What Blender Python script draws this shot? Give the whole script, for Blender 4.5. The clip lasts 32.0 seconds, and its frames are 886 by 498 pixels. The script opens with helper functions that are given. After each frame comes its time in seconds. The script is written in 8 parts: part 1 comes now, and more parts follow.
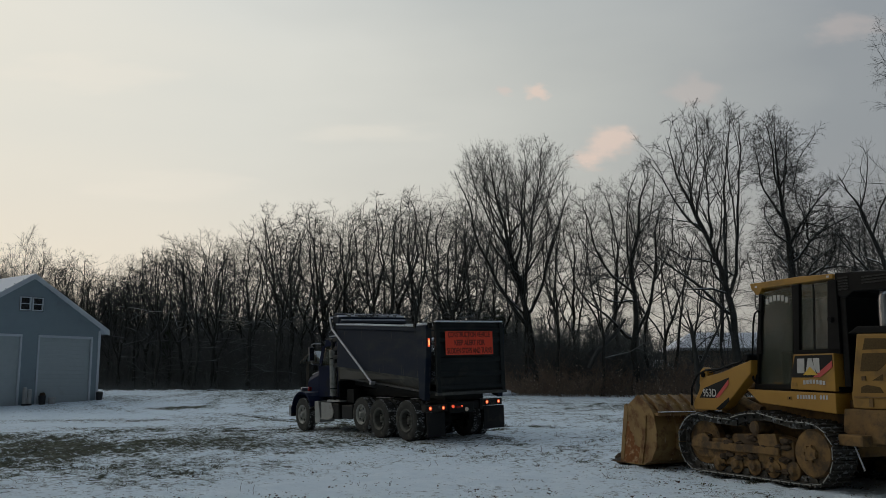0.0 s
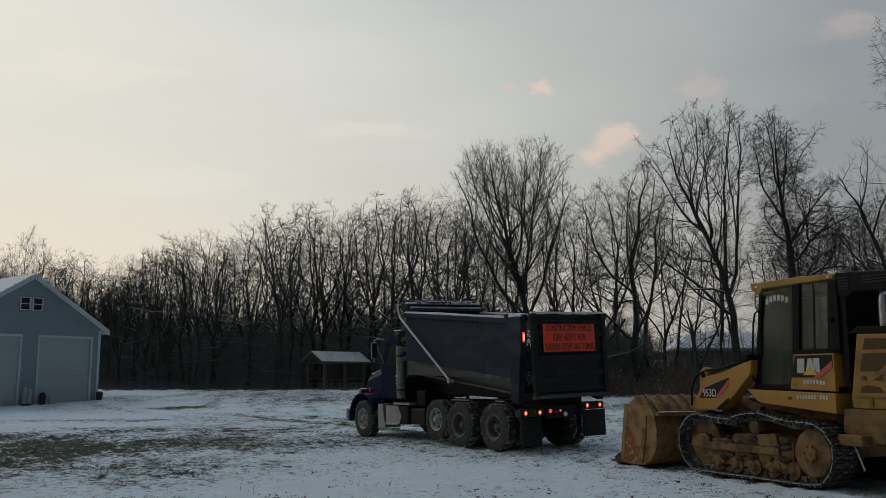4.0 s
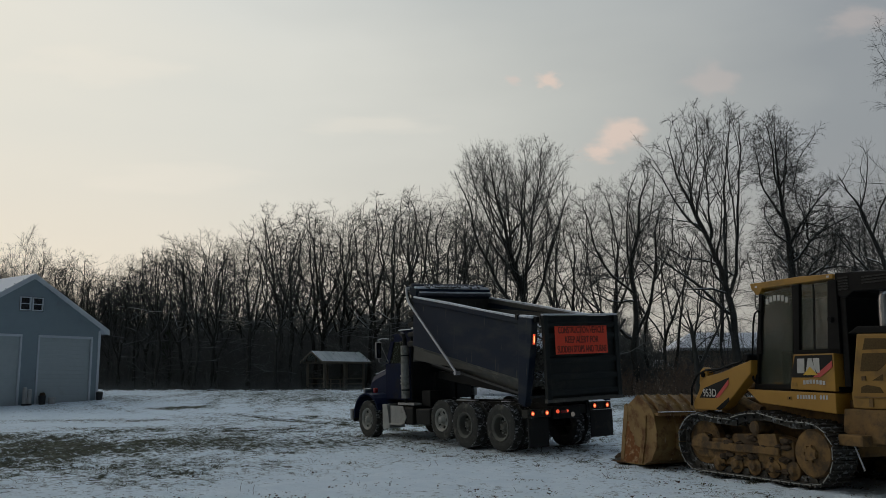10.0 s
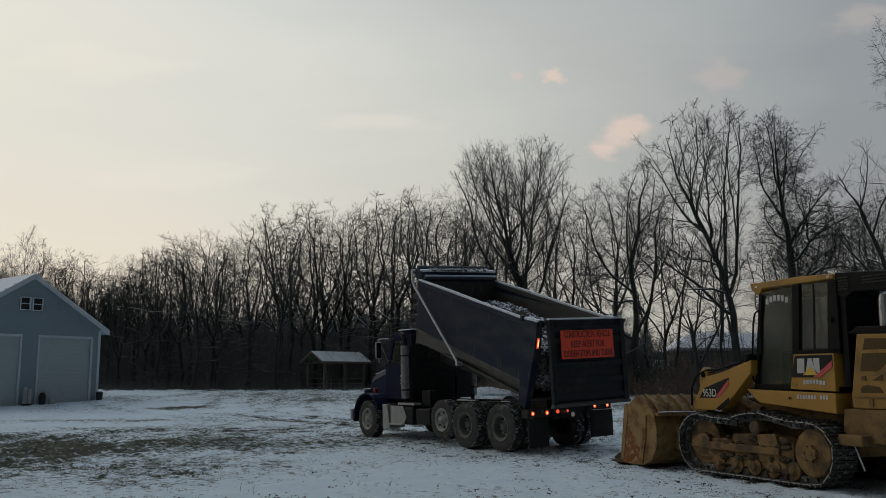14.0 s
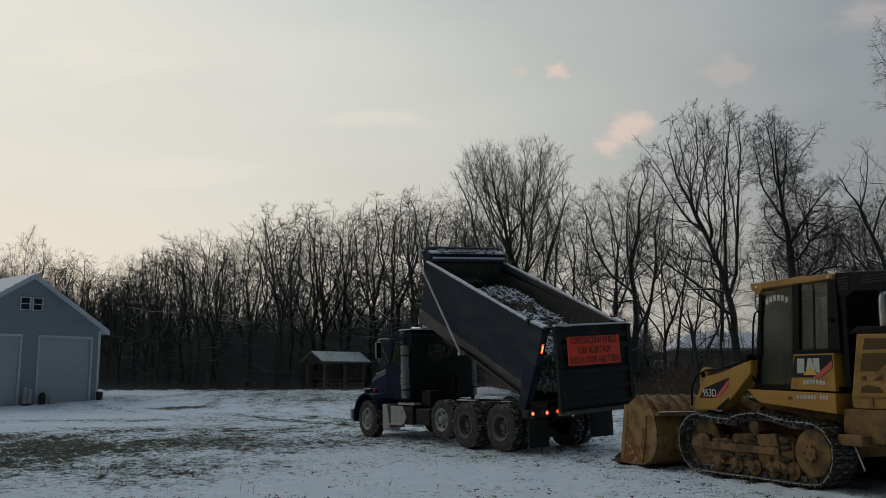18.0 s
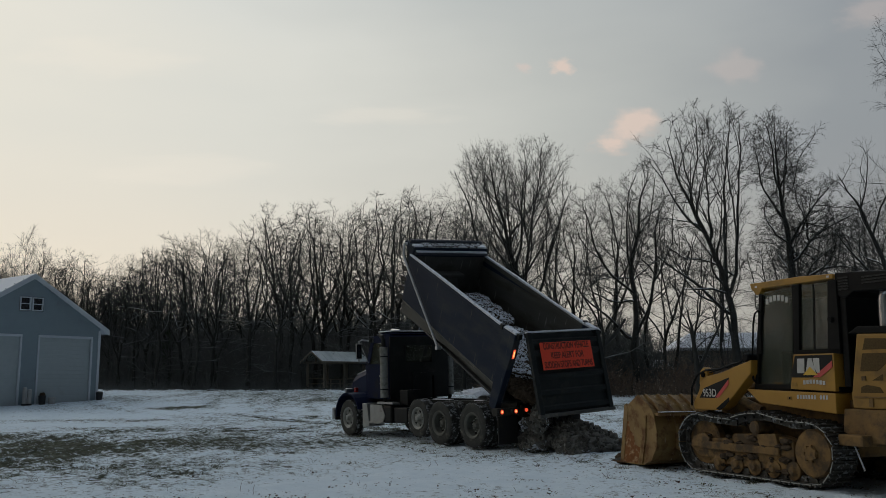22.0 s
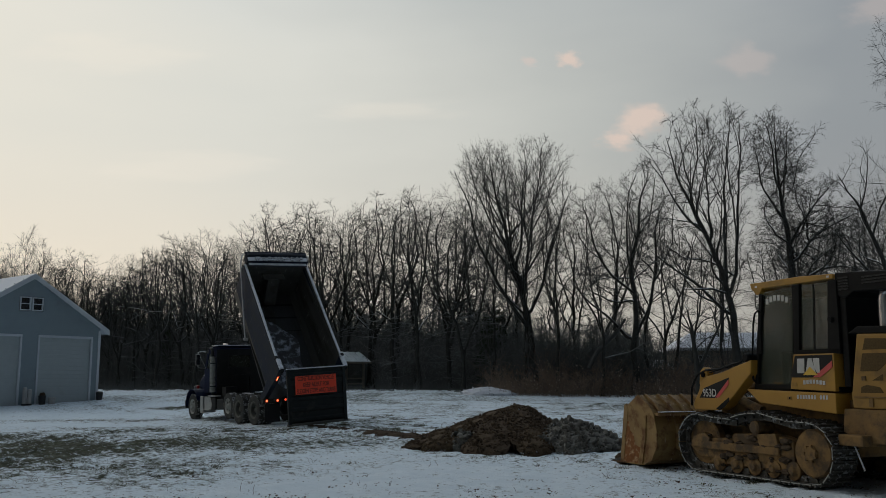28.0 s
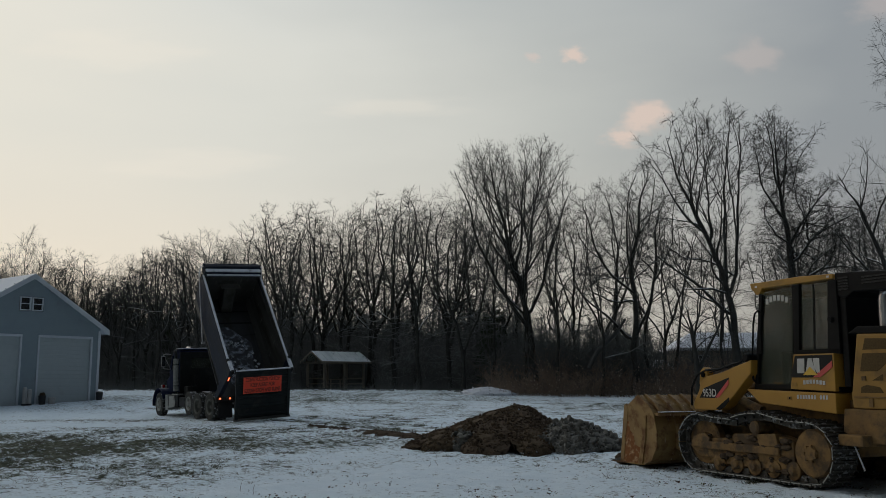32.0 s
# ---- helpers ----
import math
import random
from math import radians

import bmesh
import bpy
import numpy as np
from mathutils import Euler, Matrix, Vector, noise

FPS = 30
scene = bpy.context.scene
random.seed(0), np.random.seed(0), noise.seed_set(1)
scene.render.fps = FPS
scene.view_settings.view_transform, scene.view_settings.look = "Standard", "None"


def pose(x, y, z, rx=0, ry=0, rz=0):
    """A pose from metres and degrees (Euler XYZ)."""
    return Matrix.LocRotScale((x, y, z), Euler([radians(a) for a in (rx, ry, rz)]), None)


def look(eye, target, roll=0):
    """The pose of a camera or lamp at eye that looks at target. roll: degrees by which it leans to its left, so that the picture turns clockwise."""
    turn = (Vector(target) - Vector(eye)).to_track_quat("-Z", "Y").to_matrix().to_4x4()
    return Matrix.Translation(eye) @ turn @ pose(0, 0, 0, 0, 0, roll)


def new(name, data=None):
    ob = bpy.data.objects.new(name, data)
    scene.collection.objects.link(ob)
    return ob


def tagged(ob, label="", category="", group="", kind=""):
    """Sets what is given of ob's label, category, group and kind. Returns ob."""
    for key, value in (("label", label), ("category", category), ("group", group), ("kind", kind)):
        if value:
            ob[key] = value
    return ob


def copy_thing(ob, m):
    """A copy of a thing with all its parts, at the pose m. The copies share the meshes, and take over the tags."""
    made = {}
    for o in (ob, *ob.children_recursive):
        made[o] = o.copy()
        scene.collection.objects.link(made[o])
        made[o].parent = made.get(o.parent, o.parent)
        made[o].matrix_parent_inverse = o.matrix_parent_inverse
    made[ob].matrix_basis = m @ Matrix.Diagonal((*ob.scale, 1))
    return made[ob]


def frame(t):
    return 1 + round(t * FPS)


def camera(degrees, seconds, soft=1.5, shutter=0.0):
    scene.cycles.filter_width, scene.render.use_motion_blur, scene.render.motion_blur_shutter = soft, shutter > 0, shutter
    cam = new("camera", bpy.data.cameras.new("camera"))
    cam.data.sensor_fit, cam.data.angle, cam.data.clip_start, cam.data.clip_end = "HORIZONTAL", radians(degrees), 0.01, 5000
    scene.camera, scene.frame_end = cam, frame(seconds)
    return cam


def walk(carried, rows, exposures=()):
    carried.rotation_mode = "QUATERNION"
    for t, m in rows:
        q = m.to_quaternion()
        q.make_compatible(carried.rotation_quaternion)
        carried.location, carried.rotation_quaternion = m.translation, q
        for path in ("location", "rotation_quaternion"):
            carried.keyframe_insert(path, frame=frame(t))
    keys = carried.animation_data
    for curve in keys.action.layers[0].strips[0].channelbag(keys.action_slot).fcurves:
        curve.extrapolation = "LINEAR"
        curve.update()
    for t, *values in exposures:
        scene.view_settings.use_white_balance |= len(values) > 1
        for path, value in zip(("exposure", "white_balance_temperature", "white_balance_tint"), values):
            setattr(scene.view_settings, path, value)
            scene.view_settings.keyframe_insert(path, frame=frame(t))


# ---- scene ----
cam = camera(52.21, 32.0, soft=0.6)
walk(cam, [(0, pose(0, 0, 1.6, 98.215)), (32, pose(0, 0, 1.6, 98.215))])

# ---- sky and sun ----
def make_world():
    w = bpy.data.worlds.new("dusk_sky")
    scene.world = w
    w.use_nodes = True
    n, k = w.node_tree.nodes, w.node_tree.links
    n.clear()
    out, bg = n.new("ShaderNodeOutputWorld"), n.new("ShaderNodeBackground")
    sky = n.new("ShaderNodeTexSky")
    sky.sky_type, sky.sun_disc = "NISHITA", False
    sky.sun_elevation, sky.sun_rotation = radians(3), radians(-62)
    co = n.new("ShaderNodeTexCoord")
    sep = n.new("ShaderNodeSeparateXYZ")
    k.new(co.outputs["Generated"], sep.inputs[0])
    # veil of high cloud: pale and warm towards the set sun, grey-blue away from it
    side = n.new("ShaderNodeVectorMath")
    side.operation = "DOT_PRODUCT"
    side.inputs[1].default_value = (-0.93, 0.36, 0.02)
    k.new(co.outputs["Generated"], side.inputs[0])
    ramp = n.new("ShaderNodeValToRGB")
    e = ramp.color_ramp.elements
    e[0].position, e[0].color = 0.0, (0.20, 0.23, 0.27, 1)
    e[1].position, e[1].color = 1.0, (1.0, 0.93, 0.79, 1)
    for at, c in ((0.45, (0.335, 0.36, 0.378, 1)), (0.62, (0.575, 0.59, 0.56, 1)), (0.76, (0.79, 0.785, 0.72, 1))):
        x = e.new(at)
        x.color = c
    half = n.new("ShaderNodeMapRange")
    half.inputs[1].default_value, half.inputs[2].default_value = -1, 1
    wob = n.new("ShaderNodeTexNoise")
    wob.inputs["Scale"].default_value, wob.inputs["Detail"].default_value = 2.2, 4
    stretch = n.new("ShaderNodeMapping")
    stretch.inputs["Scale"].default_value = (1.0, 1.0, 3.2)
    stretch.inputs["Rotation"].default_value = (0.1, 0.28, 0)
    k.new(co.outputs["Generated"], stretch.inputs[0])
    k.new(stretch.outputs[0], wob.inputs["Vector"])
    add = n.new("ShaderNodeMath")
    add.operation = "MULTIPLY_ADD"
    k.new(wob.outputs[0], add.inputs[0])
    add.inputs[1].default_value = 0.38
    k.new(side.outputs["Value"], add.inputs[2])
    sub = n.new("ShaderNodeMath")
    sub.operation = "SUBTRACT"
    k.new(add.outputs[0], sub.inputs[0])
    sub.inputs[1].default_value = 0.19
    k.new(sub.outputs[0], half.inputs[0])
    k.new(half.outputs[0], ramp.inputs[0])
    # rosy band low over the horizon
    low = n.new("ShaderNodeMapRange")
    low.interpolation_type = "SMOOTHSTEP"
    low.inputs[1].default_value, low.inputs[2].default_value = 0.02, 0.30
    low.inputs[3].default_value, low.inputs[4].default_value = 0.55, 0.0
    k.new(sep.outputs[2], low.inputs[0])
    warm = n.new("ShaderNodeMix")
    warm.data_type, warm.blend_type = "RGBA", "MULTIPLY"
    k.new(low.outputs[0], warm.inputs["Factor"])
    k.new(ramp.outputs[0], warm.inputs["A"])
    warm.inputs["B"].default_value = (1.08, 0.93, 0.80, 1)
    dim = n.new("ShaderNodeMix")
    dim.data_type, dim.blend_type = "RGBA", "MULTIPLY"
    dim.inputs["Factor"].default_value = 1.0
    k.new(sky.outputs[0], dim.inputs["A"])
    dim.inputs["B"].default_value = (0.07, 0.07, 0.07, 1)
    # the zenith, out of view, is brightened to lift the ground; the sky behind is dimmed
    high = n.new("ShaderNodeMapRange")
    high.interpolation_type = "SMOOTHSTEP"
    high.inputs[1].default_value, high.inputs[2].default_value = 0.38, 0.95
    high.inputs[3].default_value, high.inputs[4].default_value = 0.97, 1.80
    k.new(sep.outputs[2], high.inputs[0])
    rear = n.new("ShaderNodeMapRange")
    rear.interpolation_type = "SMOOTHSTEP"
    rear.inputs[1].default_value, rear.inputs[2].default_value = -0.5, 0.7
    rear.inputs[3].default_value, rear.inputs[4].default_value = 0.22, 1.0
    k.new(sep.outputs[1], rear.inputs[0])
    fall = n.new("ShaderNodeMath")
    fall.operation = "MULTIPLY"
    k.new(high.outputs[0], fall.inputs[0])
    k.new(rear.outputs[0], fall.inputs[1])
    blue = n.new("ShaderNodeMapRange")
    blue.interpolation_type = "SMOOTHSTEP"
    blue.inputs[1].default_value, blue.inputs[2].default_value = 0.28, 0.75
    k.new(sep.outputs[2], blue.inputs[0])
    cold = n.new("ShaderNodeMix")
    cold.data_type, cold.blend_type = "RGBA", "MULTIPLY"
    k.new(blue.outputs[0], cold.inputs["Factor"])
    k.new(warm.outputs["Result"], cold.inputs["A"])
    cold.inputs["B"].default_value = (0.89, 1.0, 1.18, 1)
    mix = n.new("ShaderNodeMix")
    mix.data_type = "RGBA"
    mix.inputs["Factor"].default_value = 0.9
    k.new(dim.outputs["Result"], mix.inputs["A"])
    k.new(cold.outputs["Result"], mix.inputs["B"])
    k.new(mix.outputs["Result"], bg.inputs[0])
    k.new(fall.outputs[0], bg.inputs[1])
    k.new(bg.outputs[0], out.inputs[0])


make_world()
sun = new("sun", bpy.data.lights.new("sun", "SUN"))
sun.data.energy, sun.data.angle, sun.data.color = 0.25, radians(35), (1.0, 0.9, 0.8)
sun.matrix_world = look((-93, 36, 40), (0, 0, 0))


# ---- materials ----
def mat(name, color, rough=0.6, metal=0.0, color2=None, scale=4.0, bump=0.0, bscale=30.0, detail=5.0, dirt=None, dscale=1.3, damount=0.5, spread=0.12, per=False, spec=0.5, coat=0.0, stretch=(1, 1, 1), scratch=None, island=0.0, top=None):
    """Principled surface with variation at two scales: color to color2 by a fine noise, then dirt by a coarse one."""
    m = bpy.data.materials.new(name)
    m.use_nodes = True
    n, k = m.node_tree.nodes, m.node_tree.links
    b = n["Principled BSDF"]
    b.inputs["Roughness"].default_value, b.inputs["Metallic"].default_value = rough, metal
    b.inputs["Specular IOR Level"].default_value = spec
    b.inputs["Coat Weight"].default_value = coat
    co, mp = n.new("ShaderNodeTexCoord"), n.new("ShaderNodeMapping")
    mp.inputs["Scale"].default_value = stretch
    k.new(co.outputs["Object"], mp.inputs[0])
    vec = mp.outputs[0]
    if per:
        info, off = n.new("ShaderNodeObjectInfo"), n.new("ShaderNodeVectorMath")
        off.operation = "MULTIPLY_ADD"
        k.new(info.outputs["Random"], off.inputs[0])
        off.inputs[1].default_value = (37, 53, 71)
        k.new(vec, off.inputs[2])
        vec = off.outputs[0]

    def noise_node(s, d):
        x = n.new("ShaderNodeTexNoise")
        x.inputs["Scale"].default_value, x.inputs["Detail"].default_value, x.inputs["Roughness"].default_value = s, d, 0.6
        k.new(vec, x.inputs["Vector"])
        return x.outputs[0]

    def mixer(fac, a, bb):
        x = n.new("ShaderNodeMix")
        x.data_type = "RGBA"
        k.new(fac, x.inputs["Factor"])
        for s, v in (("A", a), ("B", bb)):
            if isinstance(v, tuple):
                x.inputs[s].default_value = (*v, 1)
            else:
                k.new(v, x.inputs[s])
        return x.outputs["Result"]

    def step(v, lo, hi):
        x = n.new("ShaderNodeMapRange")
        x.inputs[1].default_value, x.inputs[2].default_value = lo, hi
        k.new(v, x.inputs[0])
        return x.outputs[0]

    c2 = color2 or tuple(v * 0.72 for v in color)
    fine = noise_node(scale, detail)
    col = mixer(step(fine, 0.5 - spread * 2, 0.5 + spread * 2), color, c2)
    if dirt:
        d = noise_node(dscale, 6)
        t = 0.70 - 0.36 * damount
        dm = step(d, t, t + 0.16)
        col = mixer(dm, col, dirt)
        r = n.new("ShaderNodeMapRange")
        r.inputs[3].default_value, r.inputs[4].default_value = rough, min(1, rough + 0.35)
        k.new(dm, r.inputs[0])
        k.new(r.outputs[0], b.inputs["Roughness"])
    if scratch:
        mp2, sn = n.new("ShaderNodeMapping"), n.new("ShaderNodeTexNoise")
        mp2.inputs["Scale"].default_value, mp2.inputs["Rotation"].default_value = (9.0, 9.0, 1.1), (0, 0.5, 0)
        sn.inputs["Scale"].default_value, sn.inputs["Detail"].default_value = 1.6, 3
        k.new(co.outputs["Object"], mp2.inputs[0])
        k.new(mp2.outputs[0], sn.inputs["Vector"])
        col = mixer(step(sn.outputs[0], 0.665, 0.72), col, scratch)
    if island:              # each broken piece a little lighter or darker
        geo, rg, hs = n.new("ShaderNodeNewGeometry"), n.new("ShaderNodeMapRange"), n.new("ShaderNodeHueSaturation")
        rg.inputs[3].default_value, rg.inputs[4].default_value = 1 - island, 1 + island
        k.new(geo.outputs["Random Per Island"], rg.inputs[0])
        k.new(rg.outputs[0], hs.inputs["Value"])
        k.new(col, hs.inputs["Color"])
        col = hs.outputs["Color"]
    if top:                 # snow that settled on the pieces' upper sides
        sx, ad = n.new("ShaderNodeSeparateXYZ"), n.new("ShaderNodeMath")
        k.new(co.outputs["Normal"], sx.inputs[0])
        ad.operation = "ADD"
        k.new(sx.outputs["Z"], ad.inputs[0])
        k.new(noise_node(9.0, 5), ad.inputs[1])
        col = mixer(step(ad.outputs[0], 0.92, 1.12), col, top)
    k.new(col, b.inputs["Base Color"])
    if bump:
        bp = n.new("ShaderNodeBump")
        bp.inputs["Strength"].default_value, bp.inputs["Distance"].default_value = bump, 0.02
        k.new(noise_node(bscale, 4), bp.inputs["Height"])
        k.new(bp.outputs[0], b.inputs["Normal"])
    return m


def glow(name, color, strength):
    m = bpy.data.materials.new(name)
    m.use_nodes = True
    b = m.node_tree.nodes["Principled BSDF"]
    b.inputs["Base Color"].default_value = (*[0.4 * c for c in color], 1)
    b.inputs["Emission Color"].default_value = (*color, 1)
    b.inputs["Emission Strength"].default_value = strength
    return m


def glass(name, tint, rough=0.05, alpha=0.35):
    m = bpy.data.materials.new(name)
    m.use_nodes = True
    b = m.node_tree.nodes["Principled BSDF"]
    b.inputs["Base Color"].default_value = (*tint, 1)
    b.inputs["Roughness"].default_value = rough
    b.inputs["Alpha"].default_value = alpha
    b.inputs["Specular IOR Level"].default_value = 0.4
    return m


M = {
    "bark": mat("bark", (0.036, 0.037, 0.034), 0.95, color2=(0.066, 0.067, 0.062), scale=3, bump=0.6, bscale=14, dirt=(0.09, 0.10, 0.085), dscale=0.7, damount=0.3, spec=0.1, top=(0.30, 0.33, 0.36)),
    "twig": mat("twig_bark", (0.054, 0.056, 0.054), 0.95, color2=(0.094, 0.096, 0.093), scale=0.6, spec=0.05),
    "brush": mat("dry_brush", (0.084, 0.089, 0.086), 0.95, color2=(0.13, 0.137, 0.134), scale=0.7, spec=0.05),
    "weed": mat("dry_weed", (0.26, 0.200, 0.158), 0.95, color2=(0.150, 0.115, 0.090), scale=0.5, spec=0.05),
    "seed": mat("pale_seed_heads", (0.42, 0.36, 0.30), 0.95, spec=0.05),
    "needle": mat("conifer_needles", (0.035, 0.05, 0.032), 0.9, color2=(0.055, 0.065, 0.04), scale=2, spec=0.1),
    "snow": mat("snow", (0.80, 0.82, 0.86), 0.7, color2=(0.70, 0.72, 0.77), scale=9, bump=0.3, bscale=40),
    "siding": mat("grey_blue_siding", (0.262, 0.325, 0.355), 0.65, color2=(0.235, 0.295, 0.325), scale=2.0, dirt=(0.24, 0.26, 0.28), dscale=0.5, damount=0.25),
    "trim": mat("white_trim", (0.62, 0.66, 0.70), 0.5, color2=(0.54, 0.58, 0.62), scale=5),
    "garage_door": mat("pale_garage_door", (0.44, 0.49, 0.495), 0.5, color2=(0.40, 0.45, 0.46), scale=3, dirt=(0.36, 0.37, 0.37), dscale=0.8, damount=0.2),
    "pane": mat("dark_pane", (0.015, 0.018, 0.022), 0.08, color2=(0.02, 0.024, 0.03), spec=0.8),
    "bluebox": mat("navy_dump_body_paint", (0.012, 0.020, 0.038), 0.55, color2=(0.019, 0.026, 0.041), scale=2.5, dirt=(0.050, 0.055, 0.060), dscale=1.3, damount=0.45, bump=0.06, bscale=9, stretch=(0.5, 1, 1.4), spec=0.12, scratch=(0.058, 0.06, 0.06)),
    "navy": mat("navy_cab_paint", (0.006, 0.012, 0.040), 0.5, color2=(0.005, 0.009, 0.030), scale=2, dirt=(0.028, 0.029, 0.028), dscale=1.4, damount=0.3, spec=0.06),
    "bandgrey": mat("dusty_lower_panel", (0.090, 0.088, 0.076), 0.75, color2=(0.060, 0.061, 0.055), scale=3, dirt=(0.20, 0.19, 0.155), dscale=1.6, damount=0.5, bump=0.15, bscale=25),
    "inner": mat("scoured_steel_lining", (0.082, 0.082, 0.072), 0.65, 0.2, color2=(0.045, 0.044, 0.038), scale=1.6, dirt=(0.045, 0.038, 0.028), dscale=1.0, damount=0.5, stretch=(0.35, 1, 1.5), scratch=(0.17, 0.17, 0.155)),
    "black": mat("black_paint", (0.008, 0.009, 0.009), 0.5, color2=(0.014, 0.015, 0.014), scale=4, dirt=(0.036, 0.035, 0.03), dscale=2, damount=0.3, spec=0.2),
    "lightbox": mat("mud_splashed_steel", (0.055, 0.052, 0.045), 0.8, color2=(0.03, 0.029, 0.026), scale=9, dirt=(0.16, 0.155, 0.14), dscale=9, damount=0.45, spec=0.15),
    "gate": mat("dark_tailgate_paint", (0.011, 0.015, 0.016), 0.45, color2=(0.022, 0.026, 0.025), scale=3, dirt=(0.05, 0.050, 0.043), dscale=1.7, damount=0.4, spec=0.22),
    "rubber": mat("tyre_rubber", (0.044, 0.045, 0.042), 0.9, color2=(0.066, 0.066, 0.06), scale=7, dirt=(0.14, 0.135, 0.115), dscale=3.5, damount=0.4, bump=0.2, bscale=50, spec=0.2),
    "flap": mat("mud_flap_rubber", (0.015, 0.015, 0.015), 0.8, dirt=(0.05, 0.043, 0.035), dscale=3, damount=0.4),
    "rim": mat("dull_wheel_rim", (0.33, 0.335, 0.31), 0.6, 0.1, color2=(0.23, 0.23, 0.205), scale=6, dirt=(0.12, 0.115, 0.095), dscale=5, damount=0.3),
    "rimdull": mat("mud_dulled_wheel_rim", (0.155, 0.155, 0.135), 0.8, color2=(0.11, 0.11, 0.095), scale=7, dirt=(0.07, 0.066, 0.056), dscale=5, damount=0.35, spec=0.2),
    "rimdark": mat("dirty_wheel_disc", (0.135, 0.133, 0.118), 0.8, color2=(0.09, 0.088, 0.077), scale=8, spec=0.12),
    "tread": mat("snow_caked_tread", (0.040, 0.039, 0.036), 0.9, color2=(0.065, 0.062, 0.056), scale=9, dirt=(0.46, 0.48, 0.50), dscale=9, damount=0.58, spec=0.2),
    "stack": mat("dull_heat_shield", (0.31, 0.315, 0.295), 0.5, 0.4, color2=(0.20, 0.20, 0.185), scale=12, dirt=(0.12, 0.11, 0.09), dscale=3, damount=0.4),
    "thinsnow": mat("patchy_snow", (0.74, 0.77, 0.82), 0.75, color2=(0.58, 0.61, 0.66), scale=7, dirt=(0.12, 0.13, 0.15), dscale=5.5, damount=0.34, bump=0.3, bscale=30),
    "grille": mat("dusty_grille_mesh", (0.105, 0.066, 0.024), 0.8, color2=(0.055, 0.036, 0.016), scale=40, spec=0.15),
    "floorsteel": mat("polished_bed_floor", (0.06, 0.062, 0.062), 0.5, 0.4, color2=(0.035, 0.036, 0.035), scale=2.4, dirt=(0.05, 0.045, 0.036), dscale=1.6, damount=0.5, stretch=(0.3, 1, 1), scratch=(0.12, 0.123, 0.12)),
    "alu": mat("aluminium_tread", (0.38, 0.385, 0.37), 0.5, 0.35, color2=(0.28, 0.285, 0.27), scale=6, dirt=(0.20, 0.18, 0.155), dscale=2.5, damount=0.3),
    "chrome": mat("dull_chrome", (0.48, 0.48, 0.48), 0.3, 0.9, color2=(0.36, 0.36, 0.36), scale=8, dirt=(0.2, 0.18, 0.16), dscale=3, damount=0.3),
    "arm": mat("galvanised_tube", (0.52, 0.53, 0.55), 0.45, 0.6, color2=(0.42, 0.43, 0.45), scale=8),
    "tarp": mat("rolled_tarp", (0.035, 0.04, 0.055), 0.7, color2=(0.06, 0.065, 0.08), scale=5, bump=0.3, bscale=12),
    "sign": mat("orange_sign_sheet", (1.0, 0.090, 0.036), 0.5, color2=(0.92, 0.075, 0.030), scale=3, dirt=(0.6, 0.08, 0.03), dscale=2.2, damount=0.15),
    "letter": mat("black_lettering", (0.085, 0.022, 0.014), 0.6),
    "yellow": mat("machine_yellow_paint", (0.375, 0.200, 0.029), 0.5, color2=(0.30, 0.158, 0.027), scale=2.5, dirt=(0.22, 0.135, 0.050), dscale=1.7, damount=0.42, bump=0.05, bscale=18, spec=0.3),
    "yellow_dull": mat("weathered_yellow_paint", (0.30, 0.168, 0.036), 0.55, color2=(0.235, 0.13, 0.03), scale=3, dirt=(0.16, 0.10, 0.042), dscale=2.2, damount=0.5, bump=0.05, bscale=18, spec=0.25),
    "yellow_dirty": mat("muddy_yellow_paint", (0.235, 0.138, 0.050), 0.8, color2=(0.15, 0.092, 0.042), scale=5.5, dirt=(0.085, 0.060, 0.038), dscale=4.2, damount=0.72, bump=0.5, bscale=22, spec=0.2),
    "bucket": mat("rusty_scoured_bucket", (0.27, 0.172, 0.060), 0.55, 0.1, color2=(0.19, 0.112, 0.042), scale=2.6, dirt=(0.13, 0.062, 0.026), dscale=5.0, damount=0.62, bump=0.25, bscale=20, spec=0.3, scratch=(0.46, 0.38, 0.28)),
    "rust": mat("flaking_rust", (0.25, 0.105, 0.036), 0.85, color2=(0.13, 0.05, 0.02), scale=12, dirt=(0.42, 0.30, 0.17), dscale=9, damount=0.45, bump=0.4, bscale=30, spec=0.15),
    "track": mat("muddy_track_steel", (0.085, 0.078, 0.066), 0.75, 0.1, color2=(0.032, 0.029, 0.024), scale=9, dirt=(0.36, 0.365, 0.36), dscale=11, damount=0.44, bump=0.6, bscale=24, per=True, spec=0.3),
    "tracksnow": mat("dirty_packed_snow", (0.34, 0.35, 0.36), 0.9, color2=(0.10, 0.09, 0.075), scale=7, spec=0.1),
    "cabblack": mat("black_cab_frame", (0.0045, 0.0045, 0.0045), 0.6, color2=(0.008, 0.008, 0.0075), scale=5, dirt=(0.016, 0.015, 0.013), dscale=2, damount=0.25, spec=0.10),
    "decal_black": mat("black_decal", (0.009, 0.0085, 0.008), 0.6, dirt=(0.03, 0.025, 0.02), dscale=4, damount=0.2, spec=0.2),
    "decal_white": mat("white_decal", (0.50, 0.485, 0.45), 0.6, color2=(0.38, 0.365, 0.335), scale=6, spec=0.2),
    "decal_red": mat("red_decal", (0.52, 0.06, 0.05), 0.5),
    "decal_yellow": mat("yellow_decal", (0.68, 0.42, 0.04), 0.5),
